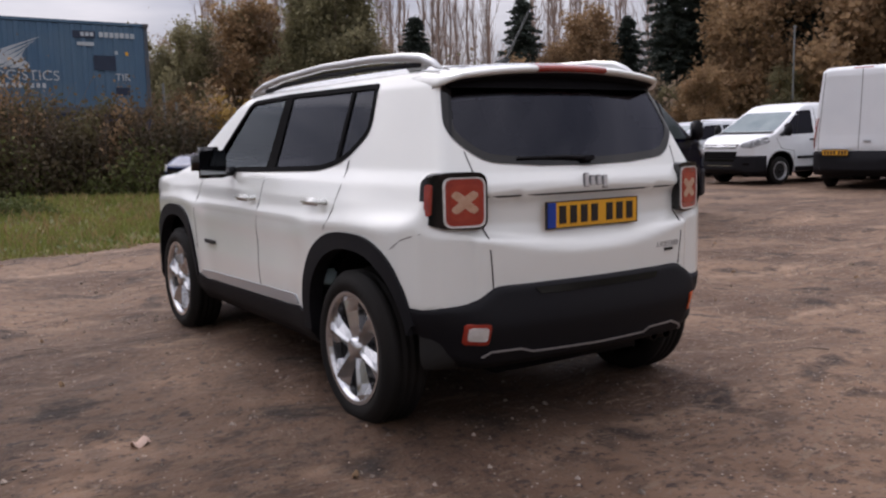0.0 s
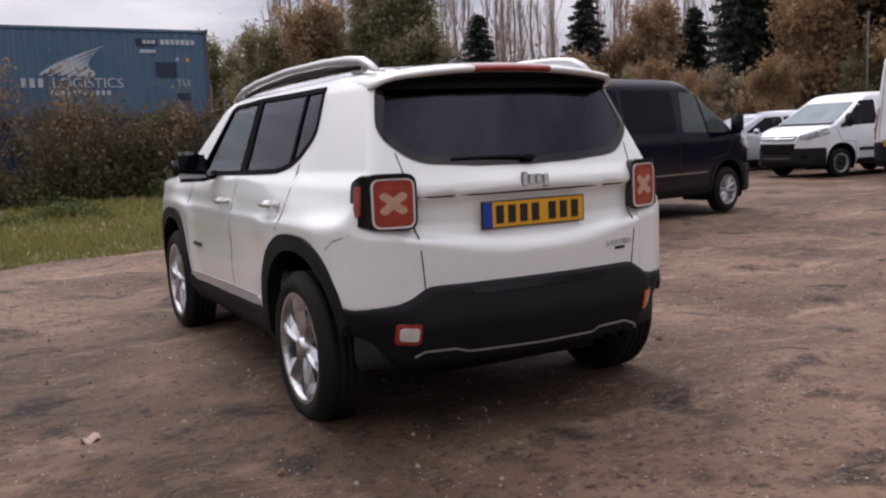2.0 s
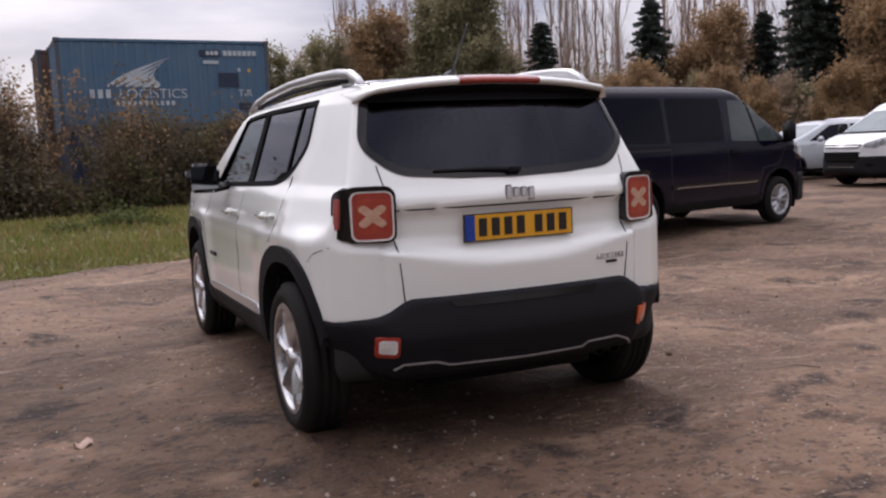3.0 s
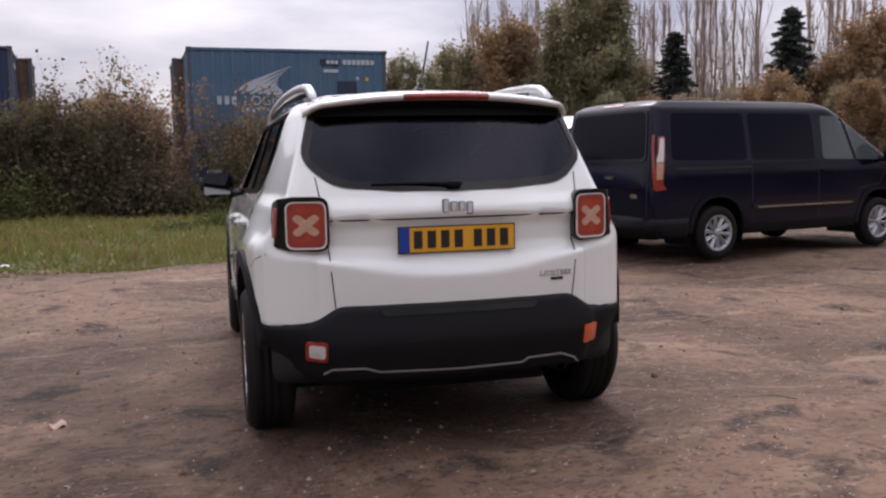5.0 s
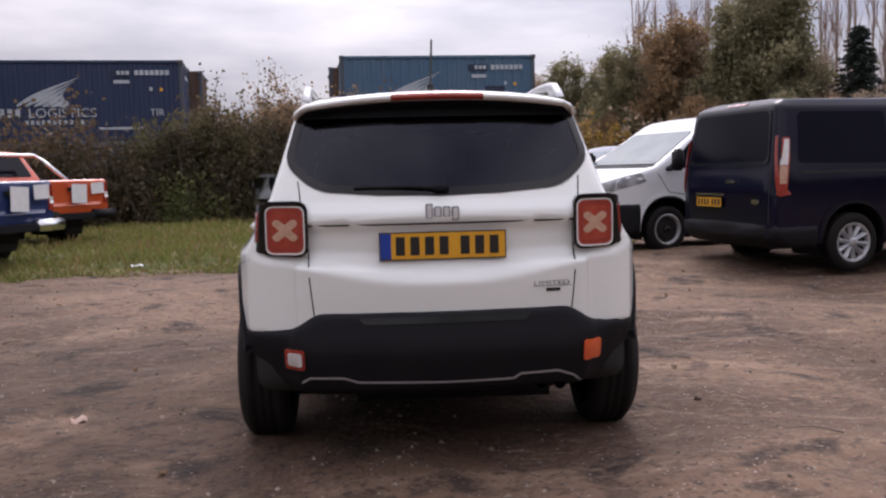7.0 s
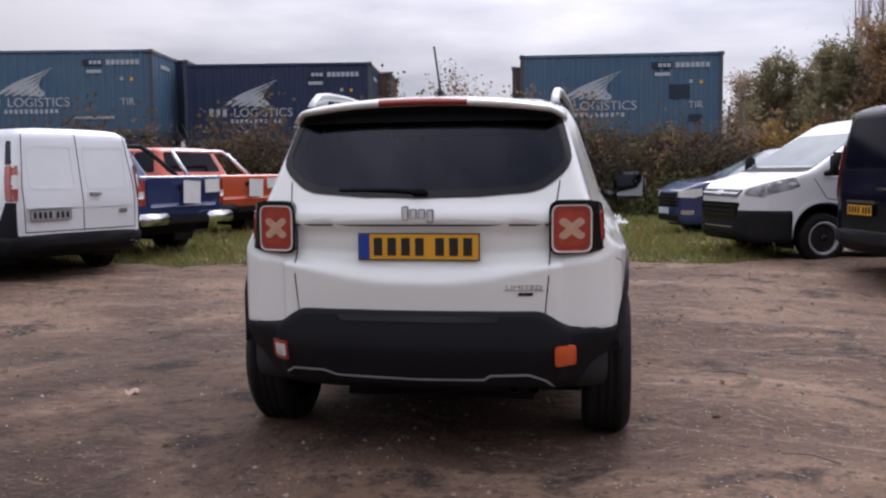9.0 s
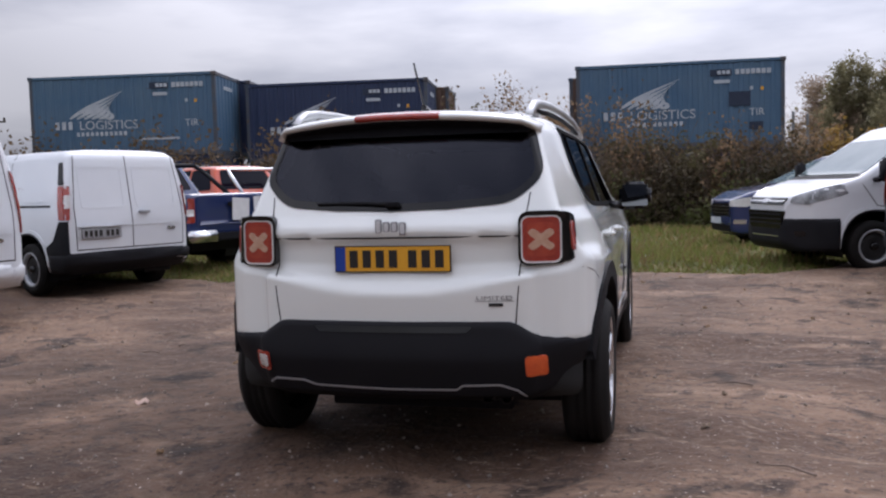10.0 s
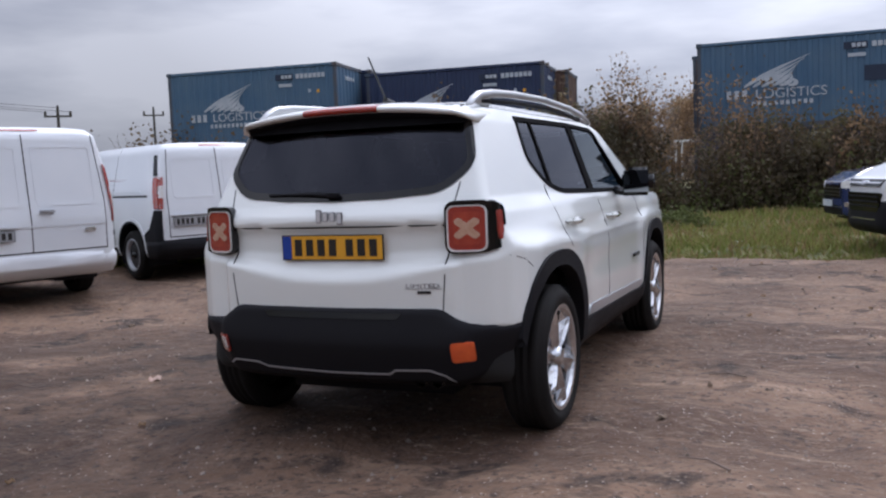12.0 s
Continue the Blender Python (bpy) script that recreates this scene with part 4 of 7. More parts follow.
def conifer(label, height):
    tree = thing("tree", label, "tree", "trees behind the yard")
    bm = bmesh.new()
    tube(bm, [(0, 0, -0.2), (0.05, 0, height * 0.5), (0, 0.04, height)], height * 0.013, 0.02, 7)
    part("trunk", bm, M["bark"], tree)
    C, R = [], []
    whorls = 30
    for w in range(whorls):
        t = 0.07 + 0.92 * (w / whorls) ** 0.95
        reach0 = height * 0.215 * (1 - t) ** 0.55 + 0.10
        for k in range(8):
            a = 2 * math.pi * (k + rng.uniform(-0.35, 0.35)) / 8 + w
            reach = reach0 * rng.uniform(0.55, 1.18)
            z0 = height * (t + rng.uniform(-0.012, 0.012))
            for s in np.linspace(0.2, 1.0, 6):
                sag = reach * (0.10 * s - 0.42 * s * s + 0.20 * s ** 3)
                C.append((math.cos(a) * reach * s, math.sin(a) * reach * s, z0 + sag))
                R.append((0.13 + 0.16 * (1 - t)) * (1.15 - 0.55 * s))
    C, R = np.array(C), np.array(R)
    m = 20
    P = np.repeat(C, m, 0) + rng.normal(0, 1, (len(C) * m, 3)) * np.repeat(R, m)[:, None] * np.array([1, 1, 0.55])
    a, b = turned(len(P))
    b[:, 2] = b[:, 2] * 0.5 - 0.35
    s = 0.10 * rng.uniform(0.6, 1.4, len(P))[:, None]
    ob = quads("crown", P, a * s * 0.6, b * s * 1.3, M["needle"], "", "", taper=0.6)
    ob.parent = tree
    return tree


def far(ob, az, d, scale=1.0, turn=None, eye=(-1.0, -3.2)):
    """Stands a tree at a bearing (degrees right of +y) and distance from the middle of the walk."""
    a = radians(az)
    return pose(eye[0] + d * math.sin(a), eye[1] + d * math.cos(a), -0.3, 0, 0, rng.uniform(0, 360) if turn is None else turn) @ Matrix.Diagonal((scale, scale, scale, 1))


KINDS = {
    "olive": broad_tree("upright tree with thinning olive autumn leaves", 11.5, "olive_leaf", 16000, 0.080, 0.46, 0.95, "twig", 3, 0.80, 3),
    "tan": broad_tree("thin tree with pale brown autumn leaves", 10.8, "brown_leaf", 9500, 0.066, 0.42, 1.1, "pale_twig", 3, 0.75, 3),
    "rust": broad_tree("tree with rust-brown autumn leaves", 9.5, "rust_leaf", 13500, 0.080, 0.5, 0.7, "twig", 3, 0.95, 2),
    "poplar": poplar("tall bare poplar with pale upright branches", 15.5),
    "conifer": conifer("tall dark green conifer", 14.5),
}
PLACES = [
    # front row: the trees that stand out
    ("tan", 11.0, 70, 0.74), ("olive", 12.3, 68, 0.74), ("tan", 13.4, 68, 0.80), ("olive", 14.6, 66, 0.80), ("tan", 15.6, 68, 1.0), ("olive", 16.8, 62, 0.92), ("tan", 18.0, 62, 0.98), ("olive", 19.3, 62, 1.0), ("rust", 20.5, 60, 1.02), ("tan", 21.6, 60, 1.02),
    ("olive", 22.9, 58, 1.10), ("olive", 24.4, 57, 1.2), ("olive", 26.1, 58, 1.14), ("tan", 27.5, 60, 0.85), ("conifer", 30.0, 58, 0.60), ("tan", 31.2, 56, 0.5), ("tan", 33.6, 56, 0.58), ("conifer", 36.7, 54, 0.95),
    ("rust", 39.2, 54, 0.60), ("tan", 40.4, 54, 0.62), ("rust", 41.8, 54, 0.76), ("conifer", 43.4, 55, 0.84), ("conifer", 46.0, 52, 1.10), ("conifer", 47.8, 53, 1.16), ("rust", 49.6, 48, 0.84), ("rust", 51.2, 49, 0.92),
    ("conifer", 53.4, 50, 1.15), ("conifer", 54.8, 53, 1.05), ("rust", 56.4, 49, 1.10), ("tan", 57.4, 54, 1.1), ("conifer", 58.6, 52, 1.05), ("rust", 60.0, 50, 0.95), ("tan", 61.5, 52, 1.0), ("conifer", 63.5, 50, 1.0), ("rust", 65.5, 50, 1.0),
]
# bare poplars, and the wood that fills the ground between and behind them
PLACES += [("poplar", az, d, s) for az, d, s in zip((17.2, 19.0, 20.8, 22.2, 23.6, 25.2, 28.2, 29.2, 31.2, 32.1, 33.2, 34.4, 38.1, 39.2, 40.4, 41.6, 43.2, 45.2, 49.2), itertools.cycle((66, 70, 63)), itertools.cycle((0.92, 1.0, 0.86, 0.96)))]
for k, az in enumerate(np.arange(10.8, 68, 1.15)):
    fill = ("olive", "tan", "olive", "olive", "tan")[k % 5] if az < 28 else ("tan", "rust", "tan", "olive", "tan")[k % 5]
    PLACES.append((fill, az, 72 + 5 * math.sin(2.7 * k), (0.58 + 0.36 * min(1, (az - 10) / 10)) * (1.0 if az < 27 else 0.52 if az < 44 else 0.66) * (1 + 0.10 * math.sin(1.7 * k))))
for k, az in enumerate(np.arange(15.5, 68, 1.7)):
    PLACES.append((("rust", "tan", "olive", "rust")[k % 4], az, 47 + 2 * math.sin(1.9 * k) + max(0, 30 - az), 0.42 + 0.07 * math.sin(2.3 * k)))
seen_kinds = set()
for kind, az, d, s in PLACES:
    m = far(None, az, d, s * 1.1)
    if kind in seen_kinds:
        copy_thing(KINDS[kind], m)
    else:
        KINDS[kind].matrix_world = m
        seen_kinds.add(kind)


def thicket(name, label, centres, n, leaf, size, material_twig="twig", stems=500, category="hedge"):
    """A dense mass of arching stems and small leaves. centres: x, y, radius across, height."""
    C = np.array(centres, float)
    wgt = C[:, 2] ** 2 * C[:, 3]
    pick = rng.choice(len(C), n, p=wgt / wgt.sum())
    u = rng.normal(size=(n, 3))
    u /= np.linalg.norm(u, axis=1)[:, None]
    rad = rng.random(n) ** 0.36
    wob = 1 + 0.30 * np.sin(5 * u[:, 0] + pick) * np.sin(4 * u[:, 1] + 2 * pick) + 0.18 * rng.normal(size=n)
    P = np.stack([C[pick, 0] + u[:, 0] * C[pick, 2] * rad * wob, C[pick, 1] + u[:, 1] * C[pick, 2] * 0.8 * rad * wob, np.abs(u[:, 2]) * C[pick, 3] * rad * wob], 1)
    P[:, 2] += ground_z(P[:, 0], P[:, 1])
    a, b = turned(n)
    s = size * rng.uniform(0.5, 1.4, n)[:, None]
    hedge = quads(name, P, a * s, b * s, M[leaf], label, category, taper=0.5)
    k = rng.choice(len(C), stems, p=wgt / wgt.sum())
    B = np.stack([C[k, 0] + rng.normal(0, 0.35, stems) * C[k, 2], C[k, 1] + rng.normal(0, 0.28, stems) * C[k, 2], np.zeros(stems)], 1)
    B[:, 2] = ground_z(B[:, 0], B[:, 1]) - 0.1
    D = np.stack([rng.normal(0, 0.3, stems), rng.normal(0, 0.3, stems), np.ones(stems)], 1)
    H = C[k, 3] * rng.uniform(0.6, 1.12, stems)
    bend = np.stack([rng.normal(0, 0.1, stems), rng.normal(0, 0.1, stems), -0.04 * np.ones(stems)], 1) * H[:, None]
    thick = 0.006 * np.maximum(1, C[k, 3])
    rings = []
    for t, r in ((0.0, 1.0), (0.5, 0.7), (1.0, 0.25)):
        mid = B + D * (H * t)[:, None] + bend * t * t
        for q in range(3):
            a3 = 2.094 * q
            rings.append(mid + (thick * r)[:, None] * np.array([math.cos(a3), math.sin(a3), 0.0]))
    SV_ = np.stack(rings, 1).reshape(-1, 3)
    one = np.array([(r * 3 + q, r * 3 + (q + 1) % 3, r * 3 + 3 + (q + 1) % 3, r * 3 + 3 + q) for r in range(2) for q in range(3)])
    SF_ = (np.arange(stems)[:, None, None] * 9 + one[None]).reshape(-1, 4)
    tagged(mesh_part("branchwork", SV_.tolist(), SF_.tolist(), M[material_twig], hedge), kind="stuff")
    return hedge


# bramble hedge in front of the containers
line = [(x, 19.6 + 0.5 * math.sin(x * 0.9) + 0.02 * x, 1.15 + 0.25 * math.sin(x * 2.3), (1.55 + 0.28 * math.sin(x * 1.7 + 1) + 0.22 * math.sin(x * 4.1)) * (1 - 0.42 * math.exp(-((x + 1.2) / 1.1) ** 2))) for x in np.arange(-7.5, 14, 0.75)]
thicket("hedge", "tangled dark green and brown bramble hedge", line, 80000, "bramble", 0.036, stems=1500)
line = [(x, 19.2 + 0.5 * math.sin(x * 1.7), 0.7 + 0.3 * math.sin(x * 3.1), 0.85 + 0.35 * math.sin(x * 2.3 + 1)) for x in np.arange(-7.0, 13, 0.9)]
thicket("hedge", "low green brambles at the foot of the hedge", line, 16000, "weed", 0.030, stems=300)
line = [(x, 20.5 + 0.4 * math.sin(x * 1.3), 0.95, 2.05 + 0.45 * math.sin(x * 1.1 + 2) + 0.30 * math.sin(x * 2.9) + 0.3 * (x < 3.6)) for x in np.arange(0.3, 13, 0.8)]
thicket("hedge", "brown autumn scrub along the containers", [(x, y, r, h * (1 - 0.22 * (x > 4.6))) for x, y, r, h in line], 30000, "scrub_brown", 0.036, stems=1000)
thicket("hedge", "rust-coloured scrub in the hedge", [(x, y - 0.5, r * 0.7, h * 0.85) for x, y, r, h in line[::3]], 12000, "rust_leaf", 0.036, stems=300)
line = [(x, 15.5 + 0.3 * math.sin(x), 1.2, 1.7 + 0.3 * math.sin(x * 1.3)) for x in np.arange(-22, -7.5, 0.9)]
thicket("hedge", "low scrub in front of the containers", [(x, y + 3.6, r, h * 1.0) for x, y, r, h in line], 26000, "bramble", 0.045, stems=700)
thicket("hedge", "olive and brown scrub below the stacked containers", [(x, y + 4.3, r, h * 1.42) for x, y, r, h in line], 26000, "scrub_brown", 0.045, stems=700)


def tall_shrub(label, x, y, height, leaf, leaves, size, trunks=9):
    shrub = thing("shrub", label, "shrub", "shrubs beside the containers", pose(x, y, float(ground_z(np.array(x), np.array(y))) - 0.05))
    bm, tips = bmesh.new(), []
    for k in range(trunks):
        a = rng.uniform(0, 2 * math.pi)
        b = Vector((0.7 * math.cos(a) * rng.random(), 0.6 * math.sin(a) * rng.random(), 0))
        limbs(bm, b, (0.28 * math.cos(a), 0.28 * math.sin(a), 1), height * rng.uniform(0.55, 0.8), 0.026, 2, 0.42, 0.9, tips, 4, 5)
    part("branchwork", bm, M["twig"], shrub, "thin brown stems")
    spray("foliage", tips, leaves, size, M[leaf], shrub, 0.09)
    return shrub


for x, y, h, leaf, nl in ((-5.7, 21.2, 2.4, "scrub_olive", 4600), (-5.0, 21.5, 2.6, "scrub_olive", 4600), (-4.2, 21.2, 2.7, "scrub_brown", 3600), (-3.5, 21.4, 3.0, "scrub_brown", 2200), (-3.1, 22.0, 3.2, "rust_leaf", 1700), (-2.8, 21.8, 3.1, "rust_leaf", 1500), (-2.4, 23.0, 3.1, "rust_leaf", 1200), (-6.3, 20.6, 1.7, "scrub_olive", 4400), (-4.2, 20.3, 2.2, "scrub_olive", 5400), (-5.1, 20.3, 2.1, "bramble", 5400), (-3.0, 20.4, 1.9, "bramble", 4200), (1.2, 20.9, 2.2, "scrub_olive", 3800), (2.4, 21.1, 2.1, "scrub_brown", 3000), (0.2, 20.8, 1.8, "scrub_olive", 3400), (3.6, 21.0, 1.7, "scrub_brown", 3000)):
    tall_shrub("tall upright shrub with thinning autumn leaves", x, y, h, leaf, nl, 0.036)
tall_shrub("golden-leaved shrub beside the container", 5.75, 20.2, 1.75, "gold_leaf", 3000, 0.042)
tall_shrub("golden-leaved shrub beside the container", 7.6, 24.2, 2.0, "scrub_brown", 4600, 0.042)
tall_shrub("golden-leaved shrub beside the container", -3.1, 22.6, 2.3, "gold_leaf", 2000, 0.042)
# scrub and twigs under and between the far trees
def edge_line(a0, a1, step, d0, r, h, wob, rise=16.0):
    return [(-1 + d * math.sin(radians(az)), -3.2 + d * math.cos(radians(az)), r, h + wob * math.sin(az * 1.9 + d0)) for az, d in ((a, d0 + rise * max(0, (24 - a) / 14)) for a in np.arange(a0, a1, step))]


thicket("woodland_edge", "brown undergrowth along the edge of the wood", edge_line(9, 70, 2.4, 48, 3.0, 3.2, 0.9), 42000, "brown_leaf", 0.085, stems=2600, category="undergrowth")
thicket("woodland_edge", "dense olive and brown wood behind the trees", edge_line(9, 72, 2.6, 60, 4.0, 4.7, 1.2), 42000, "olive_leaf", 0.115, stems=3500, category="undergrowth")
thicket("woodland_edge", "pale twiggy wood behind the trees", edge_line(10, 72, 2.6, 66, 4.2, 6.0, 1.7), 22000, "brown_leaf", 0.105, "pale_twig", 6000, "undergrowth")
thicket("woodland_edge", "far line of brown trees on the horizon", [(x, y, 5.0, h) for x, y, r, h in edge_line(-75, 10, 3.0, 110, 5, 3.6, 1.2, 0)], 12000, "brown_leaf", 0.36, stems=500, category="undergrowth")
# added wood behind the camera, out of view; it shapes light and reflections
thicket("woodland_edge", "unseen wood added to close the yard behind", edge_line(72, 288, 6.0, 34, 3.5, 5.0, 0.8, 0), 10000, "olive_leaf", 0.45, stems=400, category="undergrowth")
for kind, x, y, s in (("tan", -7.5, 96, 1.0), ("tan", -12.5, 98, 1.05), ("rust", -10.0, 94, 0.85), ("olive", -16.5, 97, 0.9), ("tan", -20.5, 96, 1.0), ("tan", -5.0, 92, 0.85), ("olive", -13.5, 104, 1.0)):
    copy_thing(KINDS[kind], pose(x, y, -0.3, 0, 0, rng.uniform(0, 360)) @ Matrix.Diagonal((s, s, s, 1)))
thicket("woodland_edge", "brown scrub beyond the gap between containers", [(x, 92 + math.sin(x), 2.6, 4.4 + 0.8 * math.sin(2 * x)) for x in np.arange(-30, 2, 1.8)], 15000, "brown_leaf", 0.12, stems=600, category="undergrowth")
thicket("weed", "dark green weeds in the rough grass", [(-0.6, 13.8, 0.7, 0.30), (-1.6, 13.2, 0.4, 0.2)], 2200, "weed", 0.022, stems=120, category="weeds")


# ---- vehicles ----
def shell(name, f, lo, hi, step, cz, material, parent, arches=(), holes=(), label="", inset=0.6):
    """The carved skin of a body, with wheel arches and window openings cut out of it."""
    V, F = carved(f, lo, hi, step, cz, inset)
    C = V[F].mean(1)
    keep = np.ones(len(F), bool)
    for poly in arches:
        keep &= ~((poly_sd(C[:, 1], C[:, 2], poly) < 0) & (np.abs(C[:, 0]) > 0.45))
    for axis, poly, ylo, yhi in holes:
        u = C[:, 1] if axis == 0 else C[:, 0]
        zone = (C[:, 1] > ylo) & (C[:, 1] < yhi)
        if axis == 0:
            zone &= np.abs(C[:, 0]) > 0.45
        keep &= ~((poly_sd(u, C[:, 2], poly) < 0) & zone)
    F = F[keep]
    used = np.unique(F)
    remap = np.full(len(V), -1)
    remap[used] = np.arange(len(used))
    return mesh_part(name, V[used].tolist(), remap[F].tolist(), material, parent, True, label)


def body_f(side, section, plan, k=0.05, bow=0.0, extra=None, smile=0.0):
    def f(x, y, z):
        ax = np.abs(x)
        yy = y - bow * ax ** 2
        if smile:
            z = z - smile * ax ** 2 * np.exp(-((z - 0.82) / 0.07) ** 2)
        w = ax - (extra(y, z) if extra else 0)
        return smax(smax(poly_sd(yy, z, side), poly_sd(w, z, section), k), poly_sd(ax, y, plan), k)
    return f


def arch(yc, zc, a, b, p=2.6, n=28, lo=-12, hi=192):
    out = []
    for i in range(n + 1):
        t = radians(lo + (hi - lo) * i / n)
        c, s = math.cos(t), math.sin(t)
        out.append((yc + a * math.copysign(abs(c) ** (2 / p), c), zc + b * math.copysign(abs(s) ** (2 / p), s)))
    return out


def wheel(parent, x, y, R, rim_r, width, style, out):
    """One wheel: barrel with tyre, rim and centre cap. out: +1 or -1, the side that it faces."""
    m = pose(x, y, R, 0, 0, 0 if out > 0 else 180)
    h = width / 2
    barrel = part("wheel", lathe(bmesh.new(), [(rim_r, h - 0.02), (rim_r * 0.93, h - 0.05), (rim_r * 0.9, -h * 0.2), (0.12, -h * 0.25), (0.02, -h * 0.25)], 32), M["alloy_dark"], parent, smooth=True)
    barrel.matrix_local = m
    prof = [(rim_r, h - 0.02), (rim_r + 0.012, h - 0.004), (rim_r + (R - rim_r) * 0.5, h + 0.006), (R - 0.022, h - 0.012), (R - 0.006, h - 0.03)]
    for k in range(5):
        xx = (h - 0.035) * (1 - 2 * k / 4)
        if 0 < k < 4:
            prof += [(R, xx + 0.012), (R - 0.008, xx + 0.006), (R - 0.008, xx - 0.006), (R, xx - 0.012)]
        else:
            prof.append((R, xx))
    prof += [(R - 0.022, -h + 0.012), (rim_r + 0.02, -h), (rim_r, -h + 0.02)]
    part("tyre", lathe(bmesh.new(), prof, 48 if style == "alloy" else 28), M["rubber"], barrel, smooth=True)
    bm = lathe(bmesh.new(), [(rim_r + 0.004, h - 0.016), (rim_r + 0.004, h - 0.004), (rim_r - 0.014, h - 0.007), (rim_r - 0.026, h - 0.022), (rim_r - 0.030, h - 0.06)], 40)
    if style == "alloy":
        n, w0, w1, material = 6, 0.082, 0.215, M["alloy"]
    elif style == "trim":
        n, w0, w1, material = 10, 0.045, 0.075, M["steel_grey"]
    else:
        n, w0, w1, material = 0, 0, 0, M["steel_grey"]
    for k in range(n):
        # broad spokes with a raised crest and falling flanks, flared where they meet the rim
        r0, r1 = (0.03, rim_r - 0.006)
        rot = Matrix.Rotation(2 * math.pi * (k + 0.25) / n, 4, "X")
        pts = []
        for r, w, xx, fall in ((r0, w0 * 0.8, h - 0.030, 0.010), (r0 + (r1 - r0) * 0.30, w0, h - 0.018, 0.022), (r0 + (r1 - r0) * 0.62, w0 * 1.22, h - 0.012, 0.030), (r0 + (r1 - r0) * 0.84, (w0 + w1) * 0.53, h - 0.012, 0.024), (r1, w1, h - 0.016, 0.012)):
            pts.append([Vector((xx - fall, -w / 2, r)), Vector((xx - fall * 0.25, -w * 0.16, r)), Vector((xx + 0.006, 0, r)), Vector((xx - fall * 0.25, w * 0.16, r)), Vector((xx - fall, w / 2, r)), Vector((xx - 0.06, w * 0.42, r)), Vector((xx - 0.06, -w * 0.42, r))])
        rings = [[bm.verts.new(rot @ p) for p in ring] for ring in pts]
        for a, b in zip(rings, rings[1:]):
            for i in range(7):
                bm.faces.new((a[i], a[(i + 1) % 7], b[(i + 1) % 7], b[i]))
    if n:
        bmesh.ops.recalc_face_normals(bm, faces=bm.faces)
    else:
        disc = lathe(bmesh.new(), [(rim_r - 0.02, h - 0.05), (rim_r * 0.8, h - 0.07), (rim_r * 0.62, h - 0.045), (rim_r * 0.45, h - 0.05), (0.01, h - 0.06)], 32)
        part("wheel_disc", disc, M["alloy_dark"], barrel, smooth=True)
    part("rim", bm, material, barrel, smooth=n == 0)
    part("centre_cap", lathe(bmesh.new(), [(0.052, h - 0.045), (0.046, h - 0.012), (0.036, h - 0.005), (0.02, h - 0.002), (0.001, h - 0.002)], 24), material if style != "steel" else M["gloss_black"], barrel, smooth=True)
    if style == "alloy":
        part("brake_disc", lathe(bmesh.new(), [(0.15, 0.0), (0.15, 0.015), (0.06, 0.015)], 32), M["steel_grey"], barrel)
    return barrel


def liner(parent, yc, R, x0, x1, low=-25):
    """The dark linings of the two wheel arches of an axle."""
    bm = bmesh.new()
    n = 20
    rows = []
    for x in (x0, x1):
        rows.append([bm.verts.new((x, yc + R * math.cos(a), R * 0.86 + R * math.sin(a))) for a in (radians(low + (180 - 2 * low) * i / n) for i in range(n + 1))])
    for i in range(n):
        bm.faces.new((rows[0][i], rows[0][i + 1], rows[1][i + 1], rows[1][i]))
    bm.faces.new(rows[0])
    pair("arch_liner", bm, M["cladding"], parent)


def plate(parent, at, white=False, n=7, gap=4, w=0.52, h=0.111, blue=True):
    """A number plate that faces -y, with plain bars for its characters."""
    m = pose(*at)
    base = part("number_plate", boxed((w, 0.008, h), bevel=0.002), M["plate_yellow"] if not white else M["steel_grey"], parent, "yellow plate with dark bars" if not white else "blank grey trade plate")
    base.matrix_local = m
    edge = bmesh.new()
    for sx, sz, px, pz in ((w + 0.006, 0.004, 0, h / 2), (w + 0.006, 0.004, 0, -h / 2), (0.004, h, w / 2, 0), (0.004, h, -w / 2, 0)):
        box(edge, (sx, 0.011, sz), (px, 0, pz))
    part("plate_surround", edge, M["plate_black"], base)
    x0 = -w / 2 + (0.055 if blue else 0.02)
    if blue:
        part("blue_strip", boxed((0.044, 0.004, h - 0.006), (-w / 2 + 0.025, -0.0055, 0)), M["plate_blue"], base)
    step = (w / 2 - 0.018 - x0) / (n + 0.45)
    x = x0
    for k in range(n):
        if k == gap:
            x += step * 0.45
        part("plate_bar", boxed((step * 0.62, 0.003, h * 0.68), (x + step * 0.5, -0.0055, 0)), M["plate_black"], base)
        x += step
    return base


def rounded_rect(x0, z0, x1, z1, r, n=4):
    return round_poly([(x0, z0), (x1, z0), (x1, z1), (x0, z1)], r, n)


# the white compact SUV, tail at y = 0 and nose along +y
SUV_SIDE = [(0.10, 0.27), (-0.005, 0.34), (-0.03, 0.50), (-0.030, 0.66), (-0.038, 0.765), (-0.034, 0.782), (0.004, 0.828), (0.022, 0.89), (0.024, 0.97), (0.016, 1.003), (-0.016, 1.027), (-0.008, 1.064), (0.028, 1.112),
            (0.215, 1.475), (0.262, 1.552), (0.40, 1.580), (0.9, 1.607), (1.5, 1.612), (2.0, 1.585), (2.30, 1.535), (2.45, 1.47), (3.05, 1.12), (3.25, 1.065), (3.85, 1.01), (4.07, 0.95), (4.13, 0.80), (4.14, 0.36), (3.95, 0.27)]
